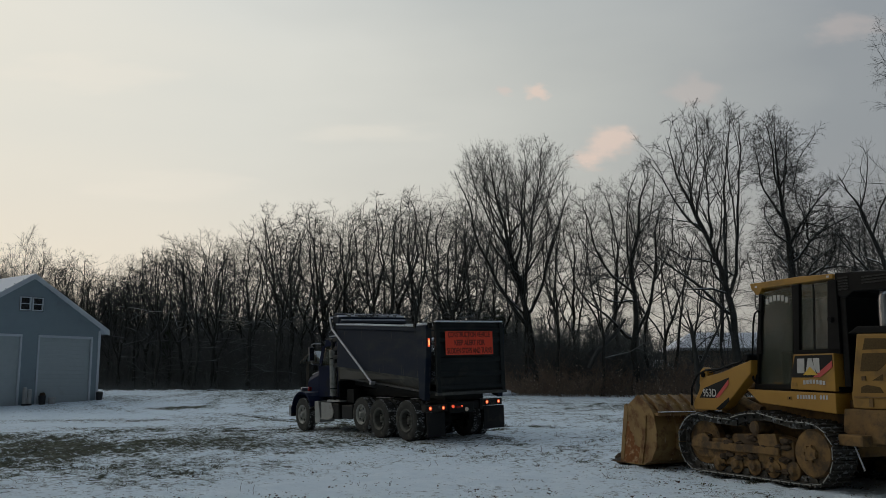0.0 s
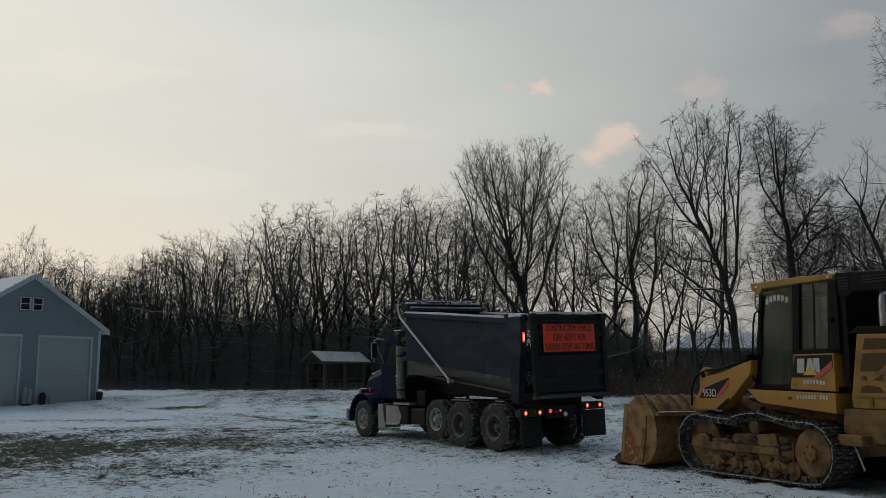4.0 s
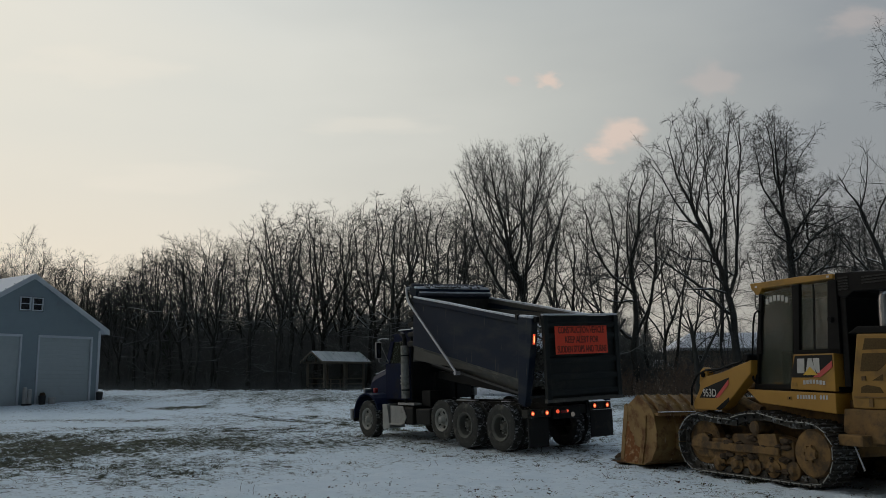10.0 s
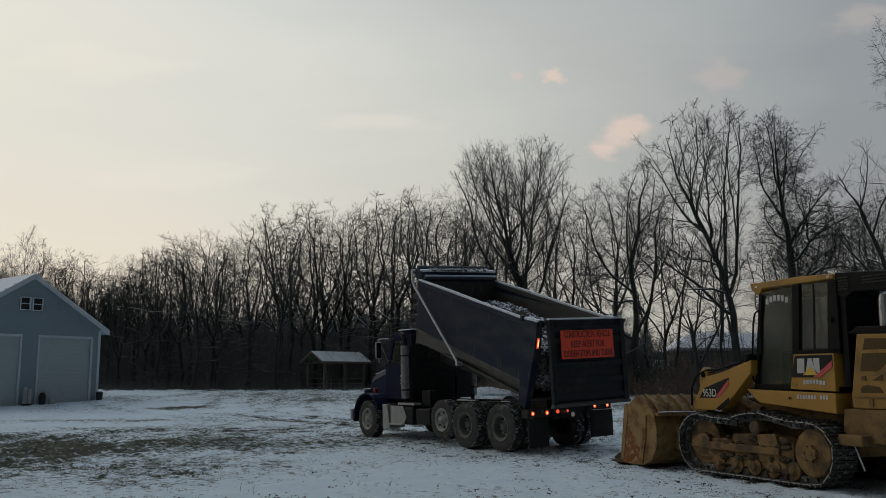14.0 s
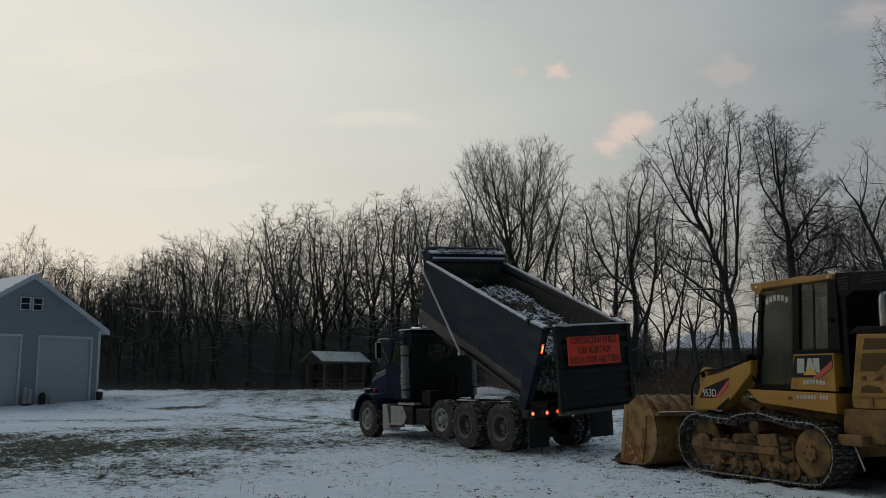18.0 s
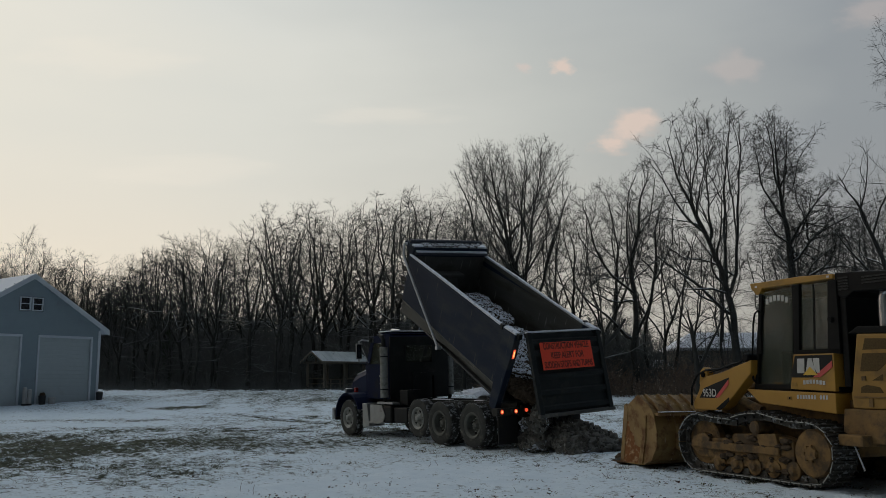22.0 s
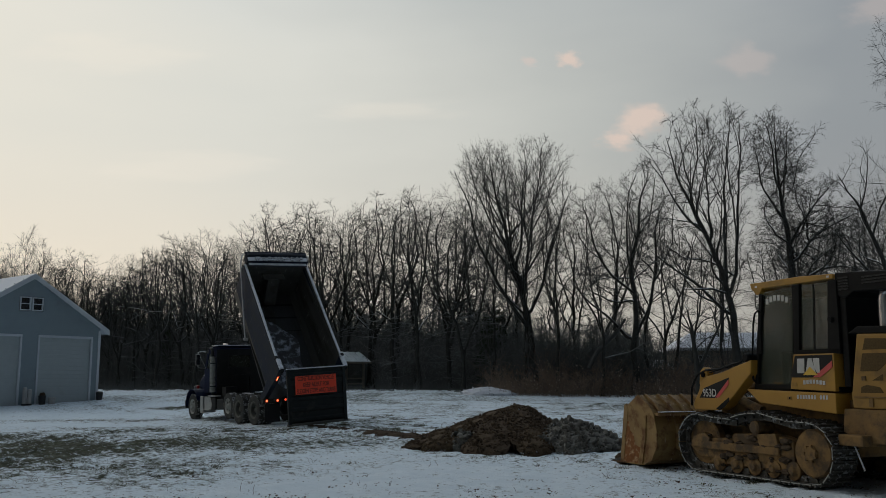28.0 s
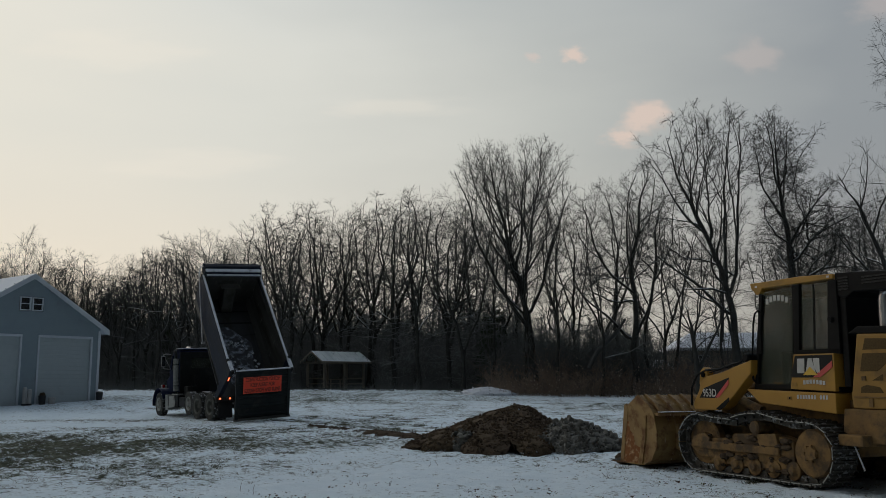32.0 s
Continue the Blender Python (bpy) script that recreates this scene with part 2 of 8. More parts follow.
    "redlens": mat("red_lamp_lens", (0.30, 0.012, 0.010), 0.25),
    "amberlens": glow("lit_red_lamp", (1.0, 0.12, 0.05), 0.7),
    # for added discs that imitate the lit lamps' hot centre and bloom
    "lampcore": glow("lamp_hot_centre", (1.0, 0.42, 0.14), 1.6),
    "whitelens": glow("lit_reverse_lamp", (0.30, 0.28, 0.25), 0.30),
    "glass": glass("dusty_cab_glass", (0.055, 0.062, 0.046), 0.10, 0.50),
    "soil": mat("dark_brown_soil", (0.046, 0.033, 0.022), 0.95, color2=(0.082, 0.058, 0.038), scale=14, dirt=(0.17, 0.145, 0.115), dscale=7, damount=0.12, bump=0.7, bscale=45, per=True, spec=0.15, island=0.45),
    "snowsoil": mat("snow_dusted_soil", (0.060, 0.044, 0.028), 0.95, color2=(0.095, 0.068, 0.043), scale=14, bump=0.7, bscale=45, per=True, spec=0.15, island=0.3, top=(0.66, 0.70, 0.76)),
    "stone": mat("grey_broken_stone", (0.165, 0.16, 0.142), 0.9, color2=(0.085, 0.081, 0.07), scale=7, dirt=(0.29, 0.28, 0.255), dscale=5.0, damount=0.25, bump=0.4, bscale=35, per=True, spec=0.2, island=0.6),
    "snowstone": mat("snow_dusted_stone", (0.165, 0.16, 0.142), 0.9, color2=(0.085, 0.081, 0.07), scale=6, dirt=(0.29, 0.28, 0.255), dscale=6.0, damount=0.25, bump=0.4, bscale=35, per=True, spec=0.2, island=0.6, top=(0.70, 0.74, 0.80)),
    "floorpatch": mat("pale_mottled_floor", (0.055, 0.056, 0.055), 0.8, color2=(0.10, 0.105, 0.11), scale=5, dirt=(0.44, 0.49, 0.58), dscale=4.0, damount=0.60),
    "rime": mat("snow_lined_twig", (0.26, 0.275, 0.285), 0.9, color2=(0.13, 0.13, 0.125), scale=1.5, spec=0.05),
    "metalroof": mat("frosted_metal_roof", (0.92, 0.97, 0.98), 0.8, color2=(0.60, 0.67, 0.68), scale=1.5),
    "wood": mat("weathered_grey_wood", (0.34, 0.31, 0.26), 0.85, color2=(0.22, 0.20, 0.17), scale=4, stretch=(1, 1, 0.2)),
    "house_wall": mat("tan_house_wall", (0.34, 0.30, 0.25), 0.8, color2=(0.29, 0.255, 0.215), scale=1.5),
    "bin": mat("dark_plastic", (0.03, 0.03, 0.032), 0.5, dirt=(0.09, 0.085, 0.08), dscale=3, damount=0.3),
    "palebin": mat("pale_plastic", (0.5, 0.5, 0.48), 0.5),
}


# ---- mesh helpers ----
def mesh_of(name, bm, material, smooth=False):
    bmesh.ops.recalc_face_normals(bm, faces=bm.faces)
    me = bpy.data.meshes.new(name)
    bm.to_mesh(me)
    bm.free()
    for m in material if isinstance(material, (list, tuple)) else [material]:
        me.materials.append(m)
    if smooth:
        me.polygons.foreach_set("use_smooth", [True] * len(me.polygons))
    return me


def part(name, bm, material, parent, label="", smooth=False):
    ob = new(name, mesh_of(name, bm, material, smooth))
    ob.parent = parent
    return tagged(ob, label)


def thing(name, label, category, m=None, group="", kind=""):
    ob = new(name)
    ob.empty_display_size = 0.2
    if m is not None:
        ob.matrix_basis = m
    return tagged(ob, label, category, group, kind)


def solid(name, bm, material, label, category, m=None, group="", kind="", smooth=False):
    ob = new(name, mesh_of(name, bm, material, smooth))
    if m is not None:
        ob.matrix_basis = m
    return tagged(ob, label, category, group, kind)


def B(*boxes, bevel=0.0):
    """A bmesh of boxes (x0, x1, y0, y1, z0, z1)."""
    bm = bmesh.new()
    for b in boxes:
        add_box(bm, *b, bevel=bevel)
    return bm


def add_box(bm, x0, x1, y0, y1, z0, z1, bevel=0.0):
    r = bmesh.ops.create_cube(bm, size=1)["verts"]
    for v in r:
        v.co = Vector(((x0 + x1) / 2 + v.co.x * (x1 - x0), (y0 + y1) / 2 + v.co.y * (y1 - y0), (z0 + z1) / 2 + v.co.z * (z1 - z0)))
    if bevel:
        es = list({e for v in r for e in v.link_edges})
        bmesh.ops.bevel(bm, geom=es, offset=bevel, segments=2, profile=0.6, affect="EDGES")
    return bm


def add_prism(bm, pts, a, b, axis=1):
    """A polygon in the plane across an axis, pushed from a to b along it."""
    def at(p, q):
        return {0: (q, p[0], p[1]), 1: (p[0], q, p[1]), 2: (p[0], p[1], q)}[axis]
    lo = [bm.verts.new(at(p, a)) for p in pts]
    hi = [bm.verts.new(at(p, b)) for p in pts]
    bm.faces.new(lo)
    bm.faces.new(hi[::-1])
    for i in range(len(pts)):
        j = (i + 1) % len(pts)
        bm.faces.new((lo[i], hi[i], hi[j], lo[j]))
    return bm


def prism(pts, a, b, axis=1, bevel=0.0):
    bm = add_prism(bmesh.new(), pts, a, b, axis)
    if bevel:
        bmesh.ops.recalc_face_normals(bm, faces=bm.faces)
        bmesh.ops.bevel(bm, geom=list(bm.edges), offset=bevel, segments=2, profile=0.6, affect="EDGES")
    return bm


def add_tube(bm, pts, r, seg=10, caps=True):
    """A round bar along a line of points; r is one radius or one for each point."""
    pts = [Vector(p) for p in pts]
    rs = r if isinstance(r, (list, tuple)) else [r] * len(pts)
    rings, side = [], None
    for i, p in enumerate(pts):
        d = (pts[min(i + 1, len(pts) - 1)] - pts[max(i - 1, 0)]).normalized()
        if side is None:
            side = d.orthogonal().normalized()
        side = (side - d * side.dot(d)).normalized()
        up = d.cross(side)
        rings.append([bm.verts.new(p + rs[i] * (math.cos(a) * side + math.sin(a) * up)) for a in [2 * math.pi * q / seg for q in range(seg)]])
    for a, b in zip(rings, rings[1:]):
        for q in range(seg):
            bm.faces.new((a[q], a[(q + 1) % seg], b[(q + 1) % seg], b[q]))
    if caps:
        bm.faces.new(rings[0][::-1])
        bm.faces.new(rings[-1])
    return bm


def tube(pts, r, seg=10):
    return add_tube(bmesh.new(), pts, r, seg)


def add_lathe(bm, profile, seg=32, centre=(0, 0, 0)):
    """A closed ring profile of (radius, along y), turned round the y axis."""
    c = Vector(centre)
    rings = [[bm.verts.new(c + Vector((r * math.cos(2 * math.pi * q / seg), y, r * math.sin(2 * math.pi * q / seg)))) for q in range(seg)] for r, y in profile]
    for a, b in zip(rings, rings[1:]):
        for q in range(seg):
            bm.faces.new((a[q], a[(q + 1) % seg], b[(q + 1) % seg], b[q]))
    for ring, (r, y) in ((rings[0], profile[0]), (rings[-1], profile[-1])):
        if r > 0.001:
            bm.faces.new(ring if ring is rings[0] else ring[::-1])
    return bm


def letters(text, size, m, material, name, parent, width=None, label="", weight=0.03):
    """Raised lettering in the built-in font; width squeezes or stretches it to that many metres."""
    cu = bpy.data.curves.new("text", "FONT")
    cu.offset = weight * size
    cu.body, cu.size, cu.extrude, cu.align_x, cu.align_y = text, size, 0.003, "CENTER", "CENTER"
    ob = bpy.data.objects.new("text", cu)
    scene.collection.objects.link(ob)
    bpy.context.view_layer.update()
    me = bpy.data.meshes.new_from_object(ob.evaluated_get(bpy.context.evaluated_depsgraph_get()))
    bpy.data.objects.remove(ob)
    if width:
        xs = [v.co.x for v in me.vertices]
        f = width / (max(xs) - min(xs))
        me.transform(Matrix.Diagonal((f, 1, 1, 1)))
    me.transform(m)
    me.materials.clear()
    me.materials.append(material)
    ob = new(name, me)
    ob.parent = parent
    return tagged(ob, label)


def fbm(x, y, seed=0, octaves=4):
    """Smooth value noise on arrays, about -1 to 1."""
    total, amp, norm = np.zeros_like(x, dtype=float), 1.0, 0.0
    for o in range(octaves):
        xi, yi = np.floor(x).astype(np.int64), np.floor(y).astype(np.int64)
        fx, fy = x - xi, y - yi
        fx, fy = fx * fx * (3 - 2 * fx), fy * fy * (3 - 2 * fy)

        def h(a, b):
            v = np.sin(a * 127.1 + b * 311.7 + (seed + o) * 74.7) * 43758.5453
            return (v - np.floor(v)) * 2 - 1
        total += amp * ((h(xi, yi) * (1 - fx) + h(xi + 1, yi) * fx) * (1 - fy) + (h(xi, yi + 1) * (1 - fx) + h(xi + 1, yi + 1) * fx) * fy)
        norm += amp
        x, y, amp = x * 2.03 + 17.3, y * 2.03 + 9.1, amp * 0.5
    return total / norm


# ---- ground ----
WAY = (math.cos(radians(124.9)), math.sin(radians(124.9)))     # the line on which the truck drives
LEFT0 = (1.31, 20.63)                                          # where its left wheels stand at the tip


def smooth01(v):
    v = np.clip(v, 0, 1)
    return v * v * (3 - 2 * v)


def ground_z(x, y):
    x, y = np.asarray(x, float), np.asarray(y, float)
    u = (x - LEFT0[0]) * WAY[1] - (y - LEFT0[1]) * WAY[0]
    z = 0.033 * np.clip(u, 0, 5) * (1 - smooth01((y - 40) / 12))
    z = z + (0.92 - 0.30 * smooth01((x + 4) / 16)) * smooth01((y - 41) / 22)
    return z


def gz(x, y):
    return float(ground_z(x, y))


def graded(stops):
    """Coordinates along one axis: stops of (value, step at that value)."""
    out = [stops[0][0]]
    for (a, sa), (b, sb) in zip(stops, stops[1:]):
        while out[-1] < b - 1e-6:
            f = (out[-1] - a) / (b - a)
            out.append(min(b, out[-1] + sa + (sb - sa) * f))
    return np.array(out)


RUTS = [(-6.2, 35.0, -0.62, 0.0135), (-4.4, 35.0, -0.56, 0.016), (-9.4, 38.0, -0.95, 0.010), (1.2, 38.0, 0.85, -0.02), (3.0, 38.0, 0.80, -0.02)]    # old wheel tracks: x at y, slope, bend


def rut_depth(x, y):
    """Wheel tracks pressed into the snow, 0 to 1."""
    t = np.zeros_like(x, dtype=float)
    for x0, y0, slope, bend in RUTS:
        for off in (0.0, 1.95):
            u = (x - (x0 + off + slope * (y - y0) + bend * (y - y0) ** 2)) / np.sqrt(1 + slope * slope)
            t = np.maximum(t, np.exp(-(u / 0.30) ** 2) * smooth01((y - 24) / 4) * smooth01((56 - y) / 6))
    for y0, slope in ((43.0, 0.05), (46.5, -0.06), (50.0, 0.02), (39.0, -0.08)):   # crossing tracks
        for off in (0.0, 2.0):
            u = y - (y0 + off + slope * x + 0.5 * np.sin(x * 0.21 + y0))
            t = np.maximum(t, 0.75 * np.exp(-(u / 0.42) ** 2) * smooth01((x + 13) / 3) * smooth01((16 - x) / 6))
    return t * (0.65 + 0.5 * fbm(x * 0.8, y * 0.8, 91, 3))


def ground_cover(x, y):
    """How much of the ground is bare: 0 snow, 1 grass and soil."""
    c = 0.31 + 0.30 * fbm(x * 0.45, y * 0.30, 3) + 0.20 * fbm(x * 1.3, y * 0.6, 8) + 0.12 * fbm(x * 3.1, y * 1.1, 44, 3)
    green = np.exp(-(((x + 9.6) / 5.8) ** 2 + ((y - 22.0) / 6.8) ** 2) * 1.1)
    c = c + 0.74 * green * (0.85 + 0.8 * fbm(x * 0.6, y * 0.4, 21))
    c = c + 0.22 * np.exp(-(((x + 2.5) / 4.5) ** 2 + ((y - 23.0) / 2.6) ** 2))
    c = c + 0.10 * np.exp(-(((x + 4.5) / 3.5) ** 2 + ((y - 16.0) / 2.5) ** 2))
    c = c - 0.06 * smooth01((16.5 - y) / 3.0)                                   # fresh snow close by
    c = c - 0.22 * np.exp(-(((x + 15) / 6.5) ** 2 + ((y - 41) / 4.5) ** 2))      # clean snow before the garage
    c = c - 0.50 * np.exp(-(((x + 15.0) / 3.4) ** 2 + ((y - 32.6) / 0.9) ** 2))  # drift at the edge of the grass
    c = c + 0.42 * np.exp(-(((x + 14.0) / 5.0) ** 2 + ((y - 36.0) / 1.3) ** 2))  # thin grass beyond the drift
    c = c + 0.95 * np.exp(-(((x + 13.2) / 1.6) ** 2 + ((y - 46.0) / 0.9) ** 2))  # dark bare streak
    c = c + 0.40 * np.exp(-(((x + 8) / 9) ** 2 + ((y - 55.0) / 4.5) ** 2))     # grass before the woods
    c = c + 0.12 * np.exp(-(((x - 6) / 12) ** 2 + ((y - 47.0) / 5.0) ** 2))
    c = c + 1.1 * smooth01((y - 63.5 - 1.5 * fbm(x * 0.3, y * 0.3, 61)) / 2.5)   # leaf litter under the trees
    c = c - 0.22 * np.exp(-(((x - 1.0) / 5.5) ** 2 + ((y - 15.5) / 3.0) ** 2))    # cleaner snow by the loader
    c = c + 0.16 * np.exp(-(((x - 4.4) / 1.6) ** 2 + ((y - 14.0) / 1.8) ** 2))    # scuffed snow round the tracks
    c = c + 0.26 * np.exp(-(((x + 8.5) / 3.8) ** 2 + ((y - 16.5) / 3.4) ** 2))   # thin snow near the grass
    c = c + 0.36 * rut_depth(x, y)
    for off in (0.0, 2.1):                                                       # the truck's own line
        u = (x - LEFT0[0]) * WAY[1] - (y - LEFT0[1]) * WAY[0] - off + 0.25 * np.sin(y * 0.11)
        c = c + 0.22 * np.exp(-(u / 0.28) ** 2) * (0.7 + 0.6 * fbm(x * 1.4, y * 1.4, 33)) * smooth01((y - 20) / 3)
    return c


def make_ground():
    xs = graded([(-2500, 700), (-300, 80), (-60, 6), (-22, 0.5), (-11, 0.10), (9, 0.10), (24, 0.5), (60, 6), (300, 80), (2500, 700)])
    ys = graded([(-2500, 700), (-60, 30), (-4, 2.5), (9, 0.3), (12.5, 0.07), (24, 0.09), (40, 0.25), (66, 0.7), (110, 4), (300, 60), (2500, 700)])
    X, Y = np.meshgrid(xs, ys)
    Z = ground_z(X, Y)
    C = ground_cover(X, Y)
    near = np.exp(-((X / 26.0) ** 4)) * smooth01((62 - Y) / 20) * smooth01((Y + 4) / 8)
    rough = fbm(X * 2.2, Y * 2.2, 5, 3) * 0.032 + fbm(X * 5.0, Y * 4.0, 12, 2) * 0.030 + np.clip(fbm(X * 3.6, Y * 3.6, 40, 2), 0.2, 1) * 0.055
    rough = rough + np.clip(C - 0.45, 0, 0.5) * 0.17 * (fbm(X * 4.2, Y * 4.2, 71, 3) + 0.4)
    Z = Z + near * (rough + 0.03 * fbm(X * 0.35, Y * 0.35, 2, 2))
    Z = Z - near * 0.035 * rut_depth(X, Y)
    for off in (0.0, 2.1):
        u = (X - LEFT0[0]) * WAY[1] - (Y - LEFT0[1]) * WAY[0] - off
        Z = Z - near * 0.02 * np.exp(-(u / 0.25) ** 2)
    ny, nx = X.shape
    v = np.stack([X, Y, Z], -1).reshape(-1, 3)
    i = np.arange(nx * ny).reshape(ny, nx)
    f = np.stack([i[:-1, :-1], i[:-1, 1:], i[1:, 1:], i[1:, :-1]], -1).reshape(-1, 4)
    me = bpy.data.meshes.new("ground")
    me.from_pydata(v.tolist(), [], f.tolist())
    at = me.attributes.new("bare", "FLOAT", "POINT")
    at.data.foreach_set("value", C.reshape(-1).astype(np.float32))
    me.polygons.foreach_set("use_smooth", [True] * len(me.polygons))
    m = bpy.data.materials.new("snowy_field")
    m.use_nodes = True
    n, k = m.node_tree.nodes, m.node_tree.links
    b = n["Principled BSDF"]
    b.inputs["Roughness"].default_value, b.inputs["Specular IOR Level"].default_value = 0.85, 0.2
    co = n.new("ShaderNodeTexCoord")

    def nz(scale, detail, stretch=(1, 1, 1)):
        mp, t = n.new("ShaderNodeMapping"), n.new("ShaderNodeTexNoise")
        mp.inputs["Scale"].default_value = stretch
        t.inputs["Scale"].default_value, t.inputs["Detail"].default_value, t.inputs["Roughness"].default_value = scale, detail, 0.65
        k.new(co.outputs["Object"], mp.inputs[0])
        k.new(mp.outputs[0], t.inputs["Vector"])
        return t.outputs[0]

    def math_node(op, a, bb, c=None):
        t = n.new("ShaderNodeMath")
        t.operation = op
        for s, val in zip(t.inputs, (a, bb, c)):
            if val is None:
                continue
            if isinstance(val, (int, float)):
                s.default_value = val
            else:
                k.new(val, s)
        return t.outputs[0]

    def ramp(fac, *stops):
        t = n.new("ShaderNodeValToRGB")
        e = t.color_ramp.elements
        e[0].position, e[0].color = stops[0][0], (*stops[0][1], 1)
        e[1].position, e[1].color = stops[-1][0], (*stops[-1][1], 1)
        for at_, c in stops[1:-1]:
            e.new(at_).color = (*c, 1)
        k.new(fac, t.inputs[0])
        return t.outputs[0]

    def blend(fac, a, bb):
        t = n.new("ShaderNodeMix")
        t.data_type = "RGBA"
        k.new(fac, t.inputs["Factor"])
        k.new(a, t.inputs["A"])
        k.new(bb, t.inputs["B"])
        return t.outputs["Result"]

    attr = n.new("ShaderNodeAttribute")
    attr.attribute_name = "bare"
    fine, mid, speck, grain = nz(5.5, 8), nz(1.7, 5), nz(13.0, 6), nz(34.0, 3)
    s = math_node("MULTIPLY_ADD", math_node("SUBTRACT", fine, 0.5), 2.3, attr.outputs["Fac"])
    s = math_node("MULTIPLY_ADD", math_node("SUBTRACT", mid, 0.5), 0.8, s)
    s = math_node("MULTIPLY_ADD", math_node("SUBTRACT", speck, 0.5), 1.5, s)
    s = math_node("MULTIPLY_ADD", math_node("SUBTRACT", grain, 0.5), 0.9, s)
    mask = n.new("ShaderNodeMapRange")
    mask.inputs[1].default_value, mask.inputs[2].default_value = 0.40, 0.92
    k.new(s, mask.inputs[0])
    snow = ramp(mid, (0.3, (0.70, 0.80, 0.865)), (0.7, (0.83, 0.915, 0.965)))
    earth = ramp(math_node("MULTIPLY_ADD", nz(2.6, 4), 0.45, math_node("MULTIPLY", nz(10.0, 8), 0.55)), (0.30, (0.030, 0.029, 0.022)), (0.40, (0.062, 0.056, 0.040)), (0.48, (0.044, 0.051, 0.032)), (0.55, (0.076, 0.084, 0.053)), (0.61, (0.15, 0.17, 0.13)), (0.70, (0.34, 0.39, 0.39)))
    k.new(blend(mask.outputs[0], snow, earth), b.inputs["Base Color"])
    bp = n.new("ShaderNodeBump")
    bp.inputs["Strength"].default_value, bp.inputs["Distance"].default_value = 0.9, 0.07
    k.new(math_node("MULTIPLY_ADD", fine, 0.6, nz(22, 4)), bp.inputs["Height"])
    k.new(bp.outputs[0], b.inputs["Normal"])
    me.materials.append(m)
    tagged(new("ground", me), "snow-dusted grassy field with bare brown and green patches", "ground", kind="structure")


make_ground()


# ---- garage ----
def make_garage():
    w, dep, eave, ridge, door_w, door_h = 8.2, 10.0, 3.95, 6.55, 3.10, 3.42
    x0, y0 = -19.73, 52.0
    g = thing("garage", "grey-blue sided two-door garage with a snowy gable roof", "garage", pose(x0, y0, 0.50, 0, 0, -129.0))
    # local: x along the gable front away from the corner, y into the building's depth is negative
    def wall_front():
        bm = bmesh.new()
        d1, d2, h = 0.49, 4.55, door_h
        add_prism(bm, [(0, -0.4), (d1, -0.4), (d1, h), (0, h)], 0, 0.15)
        add_prism(bm, [(d1 + door_w, -0.4), (d2, -0.4), (d2, h), (d1 + door_w, h)], 0, 0.15)
        add_prism(bm, [(d2 + door_w, -0.4), (w, -0.4), (w, h), (d2 + door_w, h)], 0, 0.15)
        wx, wz = w / 2 + 0.0, 4.75
        for a, b2, lo, hi in ((0, wx - 0.68, h, 0), (wx + 0.68, w, h, 0)):
            top = lambda q: eave + (ridge - eave) * (1 - abs(q - w / 2) / (w / 2))
            add_prism(bm, [(a, h), (b2, h), (b2, top(b2)), (a, top(a))], 0, 0.15)
        add_prism(bm, [(wx - 0.68, h), (wx + 0.68, h), (wx + 0.68, wz), (wx - 0.68, wz)], 0, 0.15)
        add_prism(bm, [(wx - 0.68, wz + 0.78), (wx + 0.68, wz + 0.78), (wx + 0.68, top(wx + 0.68)), (wx, ridge), (wx - 0.68, top(wx - 0.68))], 0, 0.15)
        return bm
    front = part("front_wall", wall_front(), M["siding"], g)
    bm = bmesh.new()
    for i in range(22):      # lap siding courses, each a thin proud strip
        z = 0.1 + i * 0.29
        lim = w / 2 if z < eave else (w / 2) * max(0, (ridge - z) / (ridge - eave))
        spans = [(w / 2 - lim, w / 2 + lim)]
        if z < door_h:
            spans = [(0, 0.49), (0.49 + door_w, 4.55), (4.55 + door_w, w)]
        elif 4.6 < z < 5.6:
            spans = [(w / 2 - lim, w / 2 - 0.78), (w / 2 + 0.78, w / 2 + lim)]
        for a, b2 in spans:
            if b2 - a > 0.1:
                add_box(bm, a, b2, 0.150, 0.160, z, z + 0.27)
    part("siding", bm, M["siding"], front, "lapped siding courses")
    for name, bx in (("side_wall", (0, 0.15, -dep, -0.003, -0.4, eave)), ("side_wall", (w - 0.15, w, -dep, -0.003, -0.4, eave)), ("back_wall", (0.153, w - 0.153, -dep, -dep + 0.15, -0.4, eave))):
        part(name, B(bx), M["siding"], g)
    part("back_gable", prism([(0, eave), (w, eave), (w / 2, ridge)], -dep, -dep + 0.15), M["siding"], g)
    t, oh = 0.22, 0.45
    sl = (ridge - eave) / (w / 2)
    for sgn in (-1, 1):
        e = w / 2 + sgn * (w / 2 + oh)
        ze = eave - sl * oh
        roof = part("roof", prism([(w / 2, ridge + 0.02), (w / 2, ridge + t), (e, ze + t), (e, ze + 0.02)], -dep - 0.3, 0.34), M["snow"], g, "snow-covered roof slope")
        part("fascia", prism([(w / 2, ridge - 0.06), (w / 2, ridge + t + 0.01), (e, ze + t + 0.01), (e, ze - 0.06)], 0.343, 0.38), M["trim"], roof, "pale rake board")
        part("gutter", B((e - 0.02, e + 0.03, -dep - 0.3, 0.38, ze - 0.02, ze + 0.15)), M["trim"], roof)
